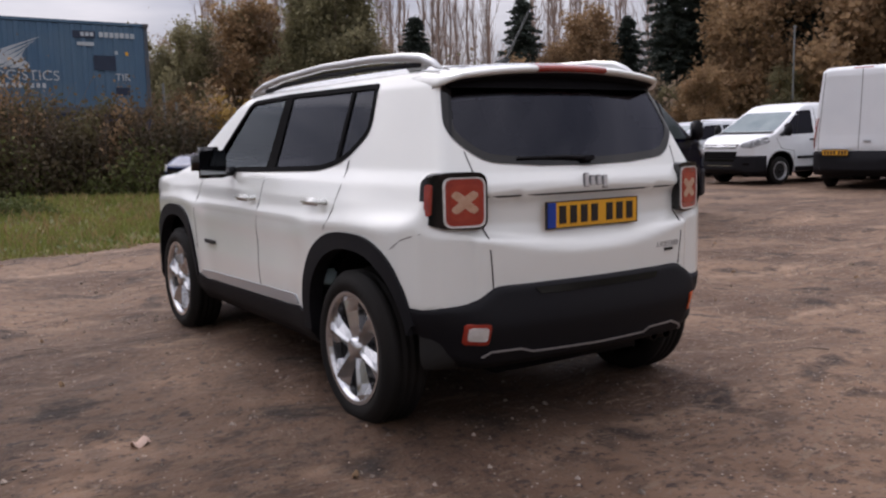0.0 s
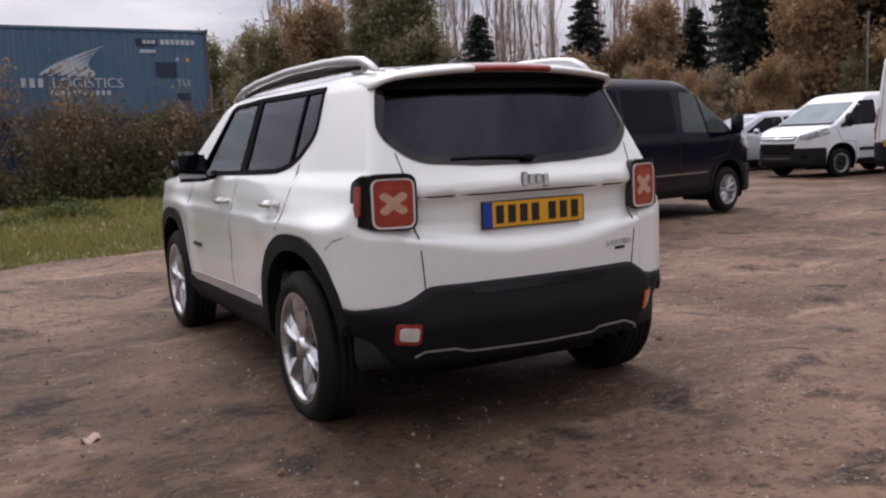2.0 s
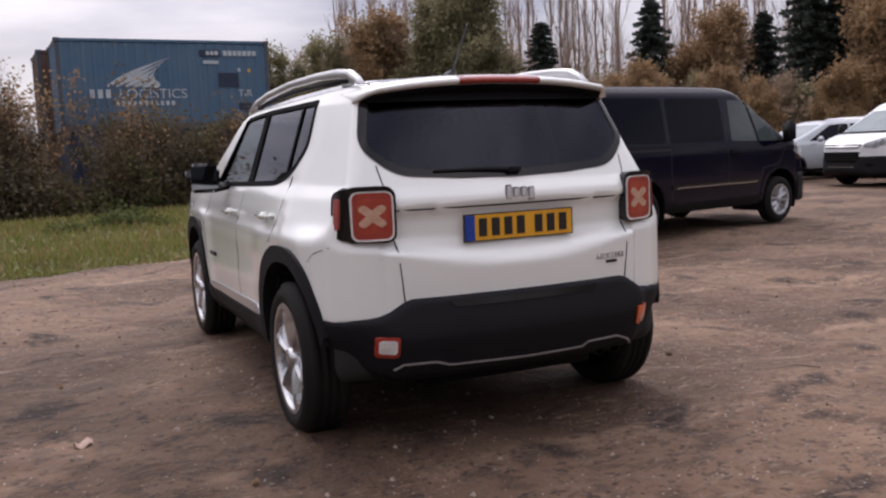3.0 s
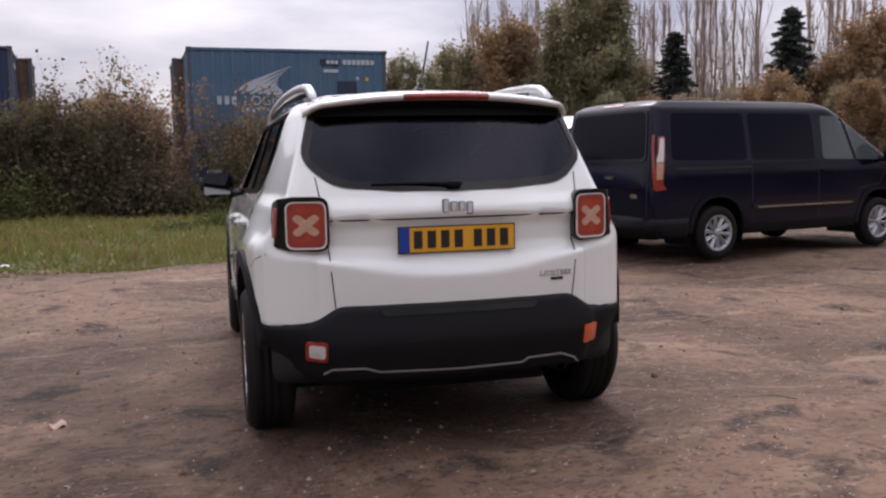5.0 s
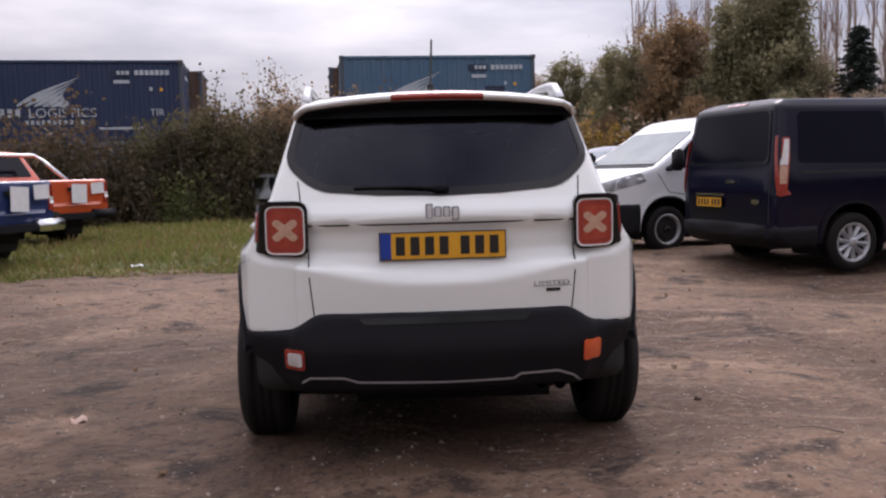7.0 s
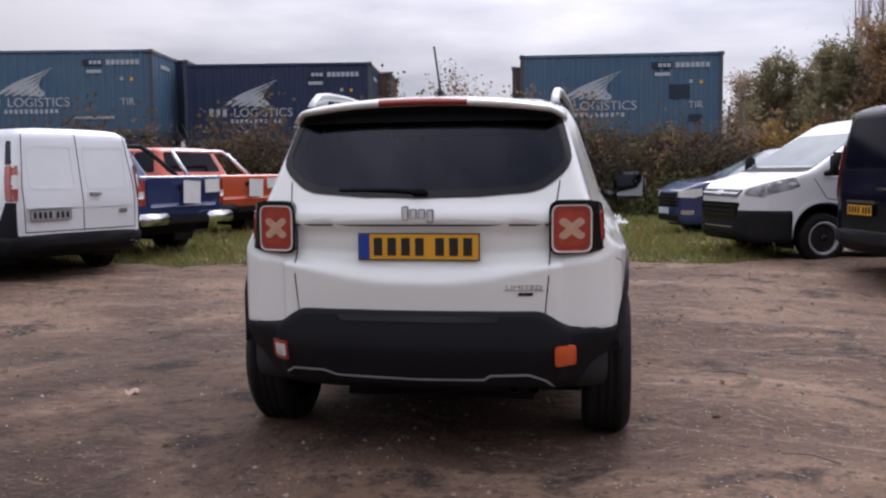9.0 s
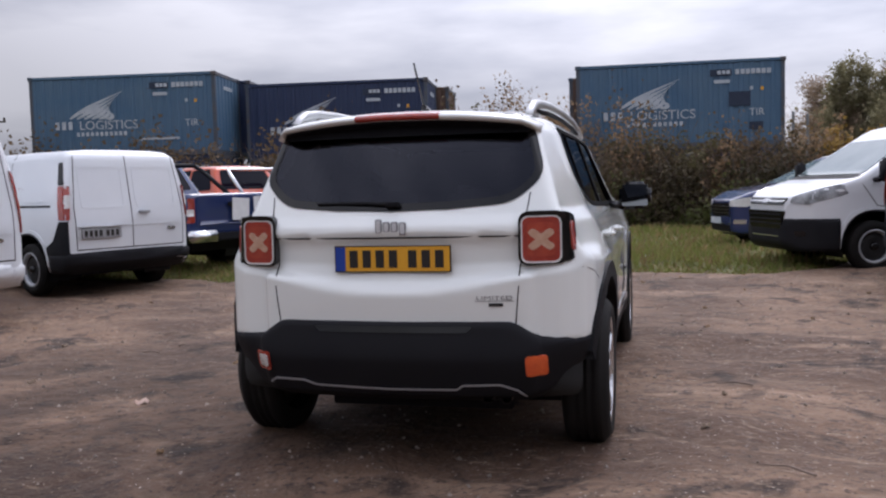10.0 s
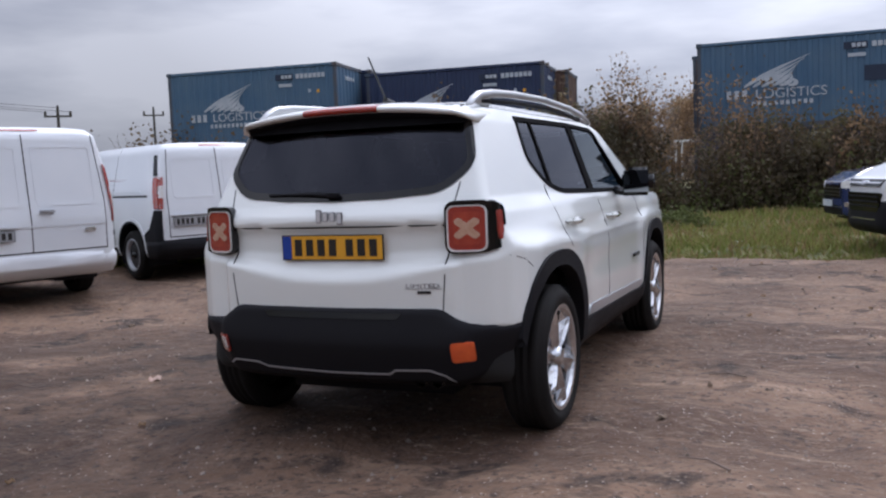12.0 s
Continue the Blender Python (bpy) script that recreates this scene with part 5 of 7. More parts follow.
SUV_SECTION = [(-3, 0.24), (0.80, 0.24), (0.865, 0.36), (0.88, 0.47), (0.893, 0.60), (0.890, 0.80), (0.862, 0.90), (0.845, 0.985), (0.815, 1.065), (0.775, 1.125), (0.655, 1.475), (0.615, 1.535), (0.52, 1.578), (0.25, 1.606), (0, 1.614), (-3, 1.614)]
SUV_PLAN = [(-3, -0.2), (0.56, -0.2), (0.62, 0.045), (0.735, 0.072), (0.815, 0.125), (0.855, 0.21), (0.885, 0.36), (0.905, 0.60), (0.905, 3.2), (0.88, 3.55), (0.80, 3.85), (0.62, 4.05), (0.3, 4.14), (-3, 4.15)]
SUV_ARCHES = [(0.585, 0.36), (3.145, 0.36)]


def suv_flare(y, z):
    out = 0
    for yc, zc in SUV_ARCHES:
        d = np.hypot(y - yc, (z - zc) * 0.98)
        out = out + 0.018 * np.exp(-((d - 0.50) / 0.12) ** 2) * (z > 0.2)
    waist = -0.012 * np.exp(-((z - 0.72) / 0.13) ** 2) * smooth_step(1.0, 1.35, y) * (1 - smooth_step(2.5, 2.8, y))
    taper = -0.062 * smooth_step(0.84, 1.0, z) * (1 - smooth_step(0.05, 0.75, y))
    return out + waist + taper


def build_suv():
    car = thing("car", "white compact SUV with black lower cladding parked on dirt", "car")
    f = body_f(SUV_SIDE, SUV_SECTION, SUV_PLAN, 0.045, 0.13, suv_flare, 0.24)
    outer = [[(a if a > y else y + (a - y) * 0.90, b) for a, b in arch(y, z, 0.487, 0.497, lo=0, hi=168 if y < 1 else 180)] for y, z in SUV_ARCHES]
    inner = [arch(y, z, 0.418, 0.425, 2.3, lo=0, hi=168 if y < 1 else 180) for y, z in SUV_ARCHES]
    mid = [[(a if a > y else y + (a - y) * 0.94, b) for a, b in arch(y, z, 0.445, 0.455)] for y, z in SUV_ARCHES]
    dlo = round_poly([(0.705, 1.508), (0.665, 1.285), (0.83, 1.165), (1.05, 1.113), (1.6, 1.098), (2.66, 1.078), (2.24, 1.497), (1.7, 1.512)], [0.03, 0.06, 0.08, 0.1, 0, 0.03, 0.06, 0], 4)
    rear = round_poly([(-0.595, 1.492), (-0.652, 1.275), (-0.525, 1.155), (-0.25, 1.134), (0, 1.128), (0.25, 1.134), (0.525, 1.155), (0.652, 1.275), (0.595, 1.492)], [0.05, 0.06, 0.10, 0, 0, 0, 0.10, 0.06, 0.05], 4)
    front = round_poly([(-0.62, 1.49), (-0.76, 1.13), (0.76, 1.13), (0.62, 1.49)], 0.05, 4)
    holes = [(0, inset_poly(dlo, 0.018), 0.3, 3), (1, inset_poly(rear, 0.004), -1, 0.5), (1, inset_poly(front, 0.02), 2.0, 3.2)]
    lo, hi = (-1.0, -0.2, 0.15), (1.0, 4.25, 1.75)
    shell("body", lambda x, y, z: smax(f(x, y, z), 0.40 + 0.165 * (1 - smooth_step(0.35, 0.70, y)) - z, 0.01), lo, hi, 0.021, 0.75, M["white_paint"], car, mid, holes)
    shell("cabin_lining", lambda x, y, z: f(x, y, z) + 0.03, lo, hi, 0.05, 0.9, M["interior"], car, mid, [(a, inset_poly(p, -0.01), u, w) for a, p, u, w in holes])
    # black lower cladding: rear bumper, sills, front bumper
    def bumper_f(x, y, z):
        ax = np.abs(x)
        top = 0.585 + 0.072 * (1 - smooth_step(0.50, 0.66, ax)) + 0.02 * smooth_step(0.1, 0.3, y)
        base = f(x, y, z) - 0.016 + 0.012 * smooth_step(0.62, 0.82, ax) - 0.028 * np.exp(-((z - 0.50) / 0.12) ** 2) * (1 - smooth_step(0.55, 0.8, ax))
        base = base + 0.025 * (1 - smooth_step(0.25, 0.39, z)) + 0.10 * (1 - smooth_step(0.28, 0.58, z)) * smooth_step(0.55, 0.80, ax)
        low = 0.275 + 0.105 * smooth_step(0.50, 0.86, ax)
        return smax(smax(base, z - top, 0.02), smax(y - 0.42, low - z, 0.02), 0.045)
    shell("rear_bumper", bumper_f, (-1.0, -0.25, 0.18), (1.0, 0.5, 0.74), 0.026, 0.42, M["cladding"], car, mid[:1], label="black plastic rear bumper", inset=0.35)
    shell("front_bumper", lambda x, y, z: smax(smax(f(x, y, z) - 0.014, z - 0.56, 0.02), smax(3.3 - y, 0.235 - z, 0.02), 0.02), (-1.0, 3.2, 0.15), (1.0, 4.3, 0.7), 0.05, 0.4, M["cladding"], car, mid[1:], label="black plastic front bumper", inset=0.4)
    sill = [(1.02, 0.27), (1.02, 0.40), (1.12, 0.455), (1.3, 0.440), (2.55, 0.415), (2.66, 0.44), (2.72, 0.40), (2.72, 0.27)]
    pair("sill_cladding", patch(f, sill, 0, 1.3, 0.3, 0.012, 0.05), M["cladding"], car, "black sill cladding")
    strip_ = [(1.14, 0.463), (1.3, 0.448), (2.55, 0.423), (2.62, 0.448), (2.60, 0.470), (1.18, 0.505)]
    pair("sill_strip", patch(f, strip_, 0, 1.3, 0.3, 0.008, 0.02), M["silver_paint"], car, "grey lower door strip")
    for o, i in zip(outer, inner):
        pair("arch_cladding", band(f, o, i, 0, 1.3, 0.3, 0.014, 0.07, False, 4), M["cladding"], car, "black wheel arch cladding")
    for yc, _ in SUV_ARCHES:
        liner(car, yc, 0.43, 0.50, 0.78, 2)
    for x, o in ((-0.79, -1), (0.79, 1)):
        for yc, _ in SUV_ARCHES:
            wheel(car, x, yc, 0.345, 0.248, 0.215, "alloy", o)
    # underbody, silencer and axle added low to block light under the car
    part("underbody", boxed((1.42, 3.45, 0.18), (0, 2.2, 0.29), bevel=0.03), M["cladding"], car)
    part("silencer", boxed((0.95, 0.26, 0.15), (0.05, 0.30, 0.30), bevel=0.05), M["cladding"], car, smooth=True)
    part("rear_axle", tube(bmesh.new(), [(-0.66, 0.585, 0.27), (0.66, 0.585, 0.27)], 0.06, 0.06, 10), M["cladding"], car, smooth=True)
    # windows
    edge = inset_poly(dlo, 0.025)
    pair("window_surround", band(f, dlo, edge, 0, 1.3, 0.2, 0.005, 0.03), M["matt_trim"], car, "black window surround")
    pair("window_pillar", patch(f, [(1.635, 1.11), (1.755, 1.105), (1.742, 1.50), (1.648, 1.50)], 0, 1.3, 0.2, 0.003, 0.03), M["matt_trim"], car, "black door pillar")
    pair("window_pillar", patch(f, [(0.905, 1.16), (0.938, 1.148), (0.948, 1.49), (0.920, 1.49)], 0, 1.3, 0.2, 0.003, 0.03), M["matt_trim"], car, "black quarter window divider")
    pair("front_window", patch(f, [(1.75, 1.110), (2.62, 1.092), (2.235, 1.485), (1.738, 1.497)], 0, 1.3, 0.2, -0.004, 0.004), M["green_tint"], car, "clear front door glass")
    pair("rear_window", patch(f, [(0.93, 1.15), (1.06, 1.122), (1.64, 1.108), (1.652, 1.497), (0.942, 1.495)], 0, 1.3, 0.2, -0.004, 0.004), M["side_tint"], car, "dark tinted rear door glass")
    pair("quarter_window", patch(f, [(0.685, 1.29), (0.84, 1.182), (0.91, 1.160), (0.925, 1.495), (0.718, 1.493)], 0, 1.3, 0.2, -0.004, 0.004), M["side_tint"], car, "dark tinted quarter glass")
    part("tailgate_surround", band(f, rear, inset_poly(rear, 0.034), 1, -0.6, 0.8, 0.005, 0.03), M["frit"], car, "black glass border", True)
    part("tailgate_window", patch(f, inset_poly(rear, 0.028), 1, -0.6, 0.8, 0.002, 0.004), M["grey_tint"], car, "dark tinted tailgate glass", True)
    part("windscreen", patch(f, front, 1, 4.5, 2.0, 0.0, 0.01), M["green_tint"], car, "clear windscreen", True)
    # cabin
    for x in (-0.37, 0.37):
        bm = boxed((0.48, 0.50, 0.16), (x, 1.85, 0.62), bevel=0.05)
        box(bm, (0.48, 0.15, 0.62), (x, 1.55, 0.93), (-14, 0, 0), 0.05)
        box(bm, (0.26, 0.10, 0.19), (x, 1.46, 1.31), (-8, 0, 0), 0.04)
        part("front_seat", bm, M["interior"], car, smooth=True)
    bm = boxed((1.28, 0.48, 0.16), (0, 1.05, 0.62), bevel=0.05)
    box(bm, (1.28, 0.14, 0.56), (0, 0.80, 0.92), (-14, 0, 0), 0.05)
    for x in (-0.42, 0, 0.42):
        box(bm, (0.24, 0.09, 0.15), (x, 0.73, 1.23), (-8, 0, 0), 0.04)
    part("rear_seat", bm, M["interior"], car, smooth=True)
    part("dashboard", boxed((1.4, 0.5, 0.3), (0, 2.75, 0.92), bevel=0.08), M["interior"], car, smooth=True)
    wheel_ring = bmesh.new()
    tube(wheel_ring, [(0.37 + 0.18 * math.cos(a), 2.42 - 0.06 * math.sin(a), 0.98 + 0.17 * math.sin(a)) for a in (2 * math.pi * k / 20 for k in range(21))], 0.016, seg=6, cap=False)
    part("steering_wheel", wheel_ring, M["interior"], car, smooth=True)
    # roof spoiler with its brake lamp, rails, aerial
    bm = bmesh.new()
    prof = [(0.50, 1.590), (0.31, 1.582), (0.19, 1.569), (0.135, 1.557), (0.122, 1.548), (0.124, 1.537), (0.146, 1.529), (0.24, 1.520), (0.36, 1.522)]
    rings = []
    half = 0.610
    for i in range(41):
        x = -half + 2 * half * i / 40
        s = abs(x) / half
        q = max(0.0, (s - 0.90) / 0.10) ** 1.5
        drop, back, pull = 0.044 * s ** 2.2, 0.13 * x * x + 0.075 * q, 1 - 0.25 * s ** 6
        # the ends turn down as cheeks that run into the pillars
        rings.append([bm.verts.new((x * (1 + 0.012 * (j > 3) * q), y + back + 0.05 * q * (j > 4), 1.53 + (z - 1.53) * pull - drop - q * (0.012 if j < 4 else 0.030))) for j, (y, z) in enumerate(prof)])
    for a, b in zip(rings, rings[1:]):
        for j in range(len(prof)):
            k = (j + 1) % len(prof)
            bm.faces.new((a[j], a[k], b[k], b[j]))
    bm.faces.new(rings[0][::-1])
    bm.faces.new(rings[-1])
    bmesh.ops.recalc_face_normals(bm, faces=bm.faces)
    spoiler = part("roof_spoiler", bm, M["white_paint"], car, "white roof spoiler", True)
    # black sheet below the spoiler, in place of the shade there
    bm = bmesh.new()
    rings = []
    for i in range(33):
        x = -0.590 + 1.18 * i / 32
        s = abs(x) / half
        q = max(0.0, (s - 0.90) / 0.10) ** 1.5
        z = 1.53 - 0.006 * (1 - 0.25 * s ** 6) - 0.044 * s ** 2.2 - 0.030 * q
        rings.append([bm.verts.new((x, y + 0.13 * x * x + 0.125 * q, z + dz)) for y, dz in ((0.150, -0.003), (0.20, -0.014), (0.42, -0.030), (0.42, 0.004), (0.16, 0.004))])
    for a, b in zip(rings, rings[1:]):
        for j in range(5):
            bm.faces.new((a[j], a[(j + 1) % 5], b[(j + 1) % 5], b[j]))
    bmesh.ops.recalc_face_normals(bm, faces=bm.faces)
    part("spoiler_shade_sheet", bm, M["cladding"], spoiler, "black sheet for the shade under the spoiler")
    # shade between spoiler and glass, laid on the body as a black patch
    part("spoiler_underside", patch(f, round_poly([(-0.580, 1.462), (0.580, 1.462), (0.530, 1.556), (-0.530, 1.556)], 0.02, 3), 1, -0.6, 0.8, 0.020, 0.04, 0.03), M["cladding"], spoiler, "black patch for the shade below the spoiler", True)
    bm = bmesh.new()
    rows = []
    for i in range(17):
        x = -0.195 + 0.39 * i / 16
        rows.append([bm.verts.new((x, 0.122 + 0.13 * x * x + dy, z - 0.044 * (abs(x) / 0.61) ** 2.2)) for dy, z in ((0.06, 1.5695), (0.012, 1.559), (-0.002, 1.549), (-0.001, 1.536), (0.025, 1.529))])
    for a, b in zip(rows, rows[1:]):
        for j in range(4):
            bm.faces.new((a[j], b[j], b[j + 1], a[j + 1]))
    part("brake_lamp", bm, M["red_lens"], spoiler, "red high brake lamp", True)
    bm = bmesh.new()
    rail = [(0.33, 1.548, 0.004), (0.38, 1.574, 0.014), (0.46, 1.598, 0.021), (0.60, 1.614, 0.020), (0.9, 1.628, 0.017), (1.4, 1.631, 0.016), (1.9, 1.608, 0.016), (2.16, 1.578, 0.018), (2.28, 1.552, 0.012), (2.34, 1.528, 0.004)]
    rows = []
    for y, z, h in rail:
        x = 0.562 + 0.024 * (y - 0.33)
        rows.append([bm.verts.new((x + dx, y, z + dz)) for dx, dz in ((-0.017, -h), (-0.019, h * 0.3), (-0.011, h), (0.011, h), (0.019, h * 0.3), (0.017, -h))])
    for a, b in zip(rows, rows[1:]):
        for k in range(6):
            bm.faces.new((a[k], a[(k + 1) % 6], b[(k + 1) % 6], b[k]))
    bm.faces.new(rows[0][::-1])
    bm.faces.new(rows[-1])
    for y, z in ((0.50, 1.575), (2.20, 1.548)):
        box(bm, (0.026, 0.16, 0.05), (0.562 + 0.024 * (y - 0.33), y, z), bevel=0.008)
    bmesh.ops.recalc_face_normals(bm, faces=bm.faces)
    pair("roof_rail", bm, M["rail_silver"], car, "silver roof rail")
    bm = bmesh.new()
    tube(bm, [(0.574, 0.45, 1.570), (0.58, 0.9, 1.586), (0.59, 1.4, 1.588), (0.60, 1.9, 1.568), (0.606, 2.15, 1.545)], 0.012, 0.012, 6)
    pair("rail_gasket", bm, M["cladding"], car, "black strip below the roof rail")
    part("aerial", tube(tube(bmesh.new(), [(0, 0.66, 1.60), (0, 0.60, 1.625)], 0.03, 0.015, 8), [(0, 0.615, 1.62), (0, 0.44, 1.82)], 0.006, 0.0045, 6), M["gloss_black"], car, "short black roof aerial")
    # tail lamps
    def lamp_f(x, y, z):
        ax = np.abs(x)
        return smax(0.020 + 0.30 * (ax - 0.552) - y, (ax - 0.782 - 0.10 * (y - 0.1)) + 0.08 * np.maximum(0, z - 0.9), 0.05)

    for sx in (1, -1):
        flip = (lambda p: [(-a, b) for a, b in p][::-1]) if sx < 0 else (lambda p: p)
        lamp = round_poly([(0.550, 0.888), (0.762, 0.898), (0.752, 1.120), (0.550, 1.120)], 0.05, 5)
        body = part("tail_lamp", patch(lamp_f, flip(lamp), 1, -0.6, 0.9, 0.0, 0.09, 0.03), M["gloss_black"], car, "square tail lamp with black bezel", True)
        flank = round_poly([(0.085, 0.905), (0.140, 0.925), (0.166, 0.99), (0.166, 1.09), (0.085, 1.115)], [0.0, 0.03, 0.03, 0.03, 0.0], 3)
        part("lamp_flank", patch(lamp_f, flank, 0, sx * 1.3, sx * 0.3, 0.0, 0.06, 0.03), M["gloss_black"], body, "black flank of the tail lamp", True)
        part("side_indicator", patch(lamp_f, rounded_rect(0.100, 0.950, 0.132, 1.075, 0.012, 3), 0, sx * 1.3, sx * 0.3, 0.004, 0.01, 0.03), M["red_lens"], body, "slim red side marker", True)
        rim, lens = rounded_rect(0.562, 0.900, 0.728, 1.100, 0.036, 5), rounded_rect(0.568, 0.908, 0.722, 1.095, 0.032, 5)
        part("lamp_rim", band(lamp_f, flip(rim), flip(lens), 1, -0.6, 0.9, 0.008, 0.01, True, 1), M["clear_lens"], body, "bright rim round the red lens", True)
        part("lamp_lens", patch(lamp_f, flip(lens), 1, -0.6, 0.9, 0.005, 0.01, 0.03), M["red_lens"], body, "red lens", True)
        part("lens_core", patch(lamp_f, flip(rounded_rect(0.588, 0.930, 0.702, 1.072, 0.022, 5)), 1, -0.6, 0.9, 0.007, 0.004, 0.03), M["lens_core"], body, "brighter core of the red lens", True)
        cx, cz = 0.645, 1.001
        cross = []
        for k in range(4):
            a = radians(45 + 90 * k)
            u, w = (math.cos(a), math.sin(a)), (-math.sin(a), math.cos(a))
            for d, q in ((0.060, -0.021), (0.074, -0.015), (0.077, 0.0), (0.074, 0.015), (0.060, 0.021)):
                cross.append((cx + (u[0] * d + w[0] * q) * 0.86, cz + (u[1] * d + w[1] * q) * 0.72))
            a2 = radians(90 + 90 * k)
            cross.append((cx + 0.024 * math.cos(a2), cz + 0.023 * math.sin(a2)))
        part("lamp_cross", patch(lamp_f, flip(cross), 1, -0.6, 0.9, 0.009, 0.006, 0.05), M["lens_cross"], body, "pale cross moulded in the lens")
        refl = rounded_rect(0.578, 0.425, 0.665, 0.515, 0.016, 3)
        r = part("bumper_lamp", patch(bumper_f, flip(refl), 1, -0.6, 0.9, 0.008, 0.02, 0.03), M["red_lens"] if sx < 0 else M["orange_lens"], car, "reversing lamp in a red frame" if sx < 0 else "orange-red rear fog lamp", True)
        if sx < 0:
            part("clear_lens", patch(bumper_f, flip(rounded_rect(0.59, 0.442, 0.652, 0.500, 0.012, 3)), 1, -0.6, 0.9, 0.012, 0.006, 0.03), M["clear_lens"], r)
    # tailgate details
    part("tailgate_step", patch(f, [(-0.55, 1.012), (0.55, 1.012), (0.55, 1.019), (-0.55, 1.019)], 1, -0.6, 0.9, 0.002, 0.004), M["seal"], car)
    for sx in (1, -1):
        line = [(0.592, 1.20), (0.582, 1.125), (0.556, 1.0), (0.553, 0.90), (0.55, 0.80), (0.535, 0.645)]
        part("tailgate_seam", seam(f, [(sx * a, b) for a, b in line], 1, -0.6, 0.9, 0.005), M["seal"], car)
        part("door_seam", seam(f, [(0.80, 1.165), (0.775, 1.05), (0.79, 0.90), (0.83, 0.855)], 0, sx * 1.3, sx * 0.3, 0.0042), M["seal"], car)
        part("door_seam", seam(f, [(1.69, 1.10), (1.69, 0.8), (1.66, 0.47)], 0, sx * 1.3, sx * 0.3, 0.0042), M["seal"], car)
        part("door_seam", seam(f, [(2.70, 1.05), (2.72, 0.85), (2.68, 0.6)], 0, sx * 1.3, sx * 0.3, 0.0042), M["seal"], car)
        part("bumper_seam", seam(f, [(0.12, 0.880), (0.20, 0.855), (0.26, 0.815)], 0, sx * 1.3, sx * 0.3, 0.003), M["seal"], car)
    badge = part("maker_badge", boxed((0.030, 0.010, 0.062), (-0.053, -0.010, 1.066), bevel=0.003), M["trim_silver"], car, "chrome maker badge as plain blocks on dark backing")
    for x, h, dz in ((-0.018, 0.046, -0.003), (0.018, 0.046, -0.003), (0.054, 0.056, -0.010)):
        part("badge_backing", boxed((0.031, 0.010, h), (x, -0.010, 1.066 + dz), bevel=0.003), M["trim_silver"], badge)
    for x, h, dz in ((-0.053, 0.052, 0), (-0.018, 0.036, -0.003), (0.018, 0.036, -0.003), (0.054, 0.046, -0.010)):
        part("badge_block", boxed((0.020, 0.010, h), (x, -0.014, 1.066 + dz), bevel=0.003), M["badge_silver"], badge)
    trim_badge = part("trim_badge", patch(f, [(0.366, 0.7435), (0.530, 0.7435), (0.530, 0.746), (0.366, 0.746)], 1, -0.6, 0.8, 0.003, 0.006), M["trim_silver"], car, "small dark chrome trim badge with a word")
    letters = word("LIMITED", 0.03, M["trim_silver"], trim_badge, Matrix())
    wide, tail_y = max(v.co.x for v in letters.data.vertices), float(onto(f, [(0.45, 0, 0.757)], 1, -0.6, 0.8)[0][1])
    letters.matrix_local = pose(0.370, tail_y - 0.006, 0.749, 90, 0, 6) @ Matrix.Diagonal((0.155 / wide, 0.85, 1, 1))
    part("badge_bar", patch(f, [(0.425, 0.722), (0.485, 0.722), (0.485, 0.735), (0.425, 0.735)], 1, -0.6, 0.8, 0.004, 0.006), M["alloy_dark"], trim_badge)
    part("bumper_recess", patch(bumper_f, round_poly([(-0.33, 0.612), (0.33, 0.612), (0.36, 0.640), (-0.36, 0.640)], 0.01, 2), 1, -0.6, 0.9, 0.003, 0.006), M["gloss_black"], car, "gloss black loading strip", True)
    for sx in (1, -1):
        part("door_badge", boxed((0.012, 0.17, 0.022), (sx * 0.893, 2.44, 0.66)), M["alloy_dark"], car, "small dark badge bar on the door")
    plate(car, (0, 0.004, 0.925))
    wiper = part("rear_wiper", tube(bmesh.new(), [(0.01, 0.036, 1.160), (-0.12, 0.044, 1.168), (-0.36, 0.062, 1.168)], 0.011, 0.006, 6), M["cladding"], car, "black rear wiper")
    part("wiper_hub", boxed((0.07, 0.03, 0.022), (0.0, 0.034, 1.158), bevel=0.008), M["cladding"], wiper)
    for y, z in ((0.955, 0.975), (1.845, 0.955)):
        bm = boxed((0.030, 0.185, 0.034), (0.893, y, z), bevel=0.012)
        box(bm, (0.05, 0.05, 0.026), (0.865, y + 0.07, z), bevel=0.01)
        box(bm, (0.05, 0.04, 0.026), (0.865, y - 0.075, z), bevel=0.01)
        pair("door_handle", bm, M["white_paint"], car, "white door handle")
    bm = boxed((0.20, 0.13, 0.178), (0.970, 2.15, 1.145), (0, 0, -8), 0.045)
    box(bm, (0.14, 0.07, 0.05), (0.85, 2.20, 1.085), (0, 10, 0), 0.02)
    for ob in pair("door_mirror", bm, M["gloss_black"], car, "black door mirror"):
        sx = 1 if ob.data.vertices[0].co.x > 0 else -1
        part("mirror_glass", boxed((0.160, 0.006, 0.135), (sx * 0.970, 2.082, 1.147), (0, 0, -8 * sx), 0.002), M["mirror"], ob)
    trim_line = [(-0.595, 0.370), (-0.56, 0.392), (-0.42, 0.390), (-0.36, 0.370), (0.0, 0.361), (0.28, 0.364), (0.31, 0.384), (0.47, 0.388), (0.54, 0.362), (0.575, 0.330)]
    part("bumper_trim", seam(bumper_f, trim_line, 1, -0.6, 0.9, 0.009, 0.008), M["steel_grey"], car, "thin dull silver bumper trim")
    for x in (0.405, 0.485):
        bm = lathe(bmesh.new(), [(0.024, -0.045), (0.027, -0.045), (0.027, 0.1), (0.022, 0.1), (0.022, -0.03)], 18)
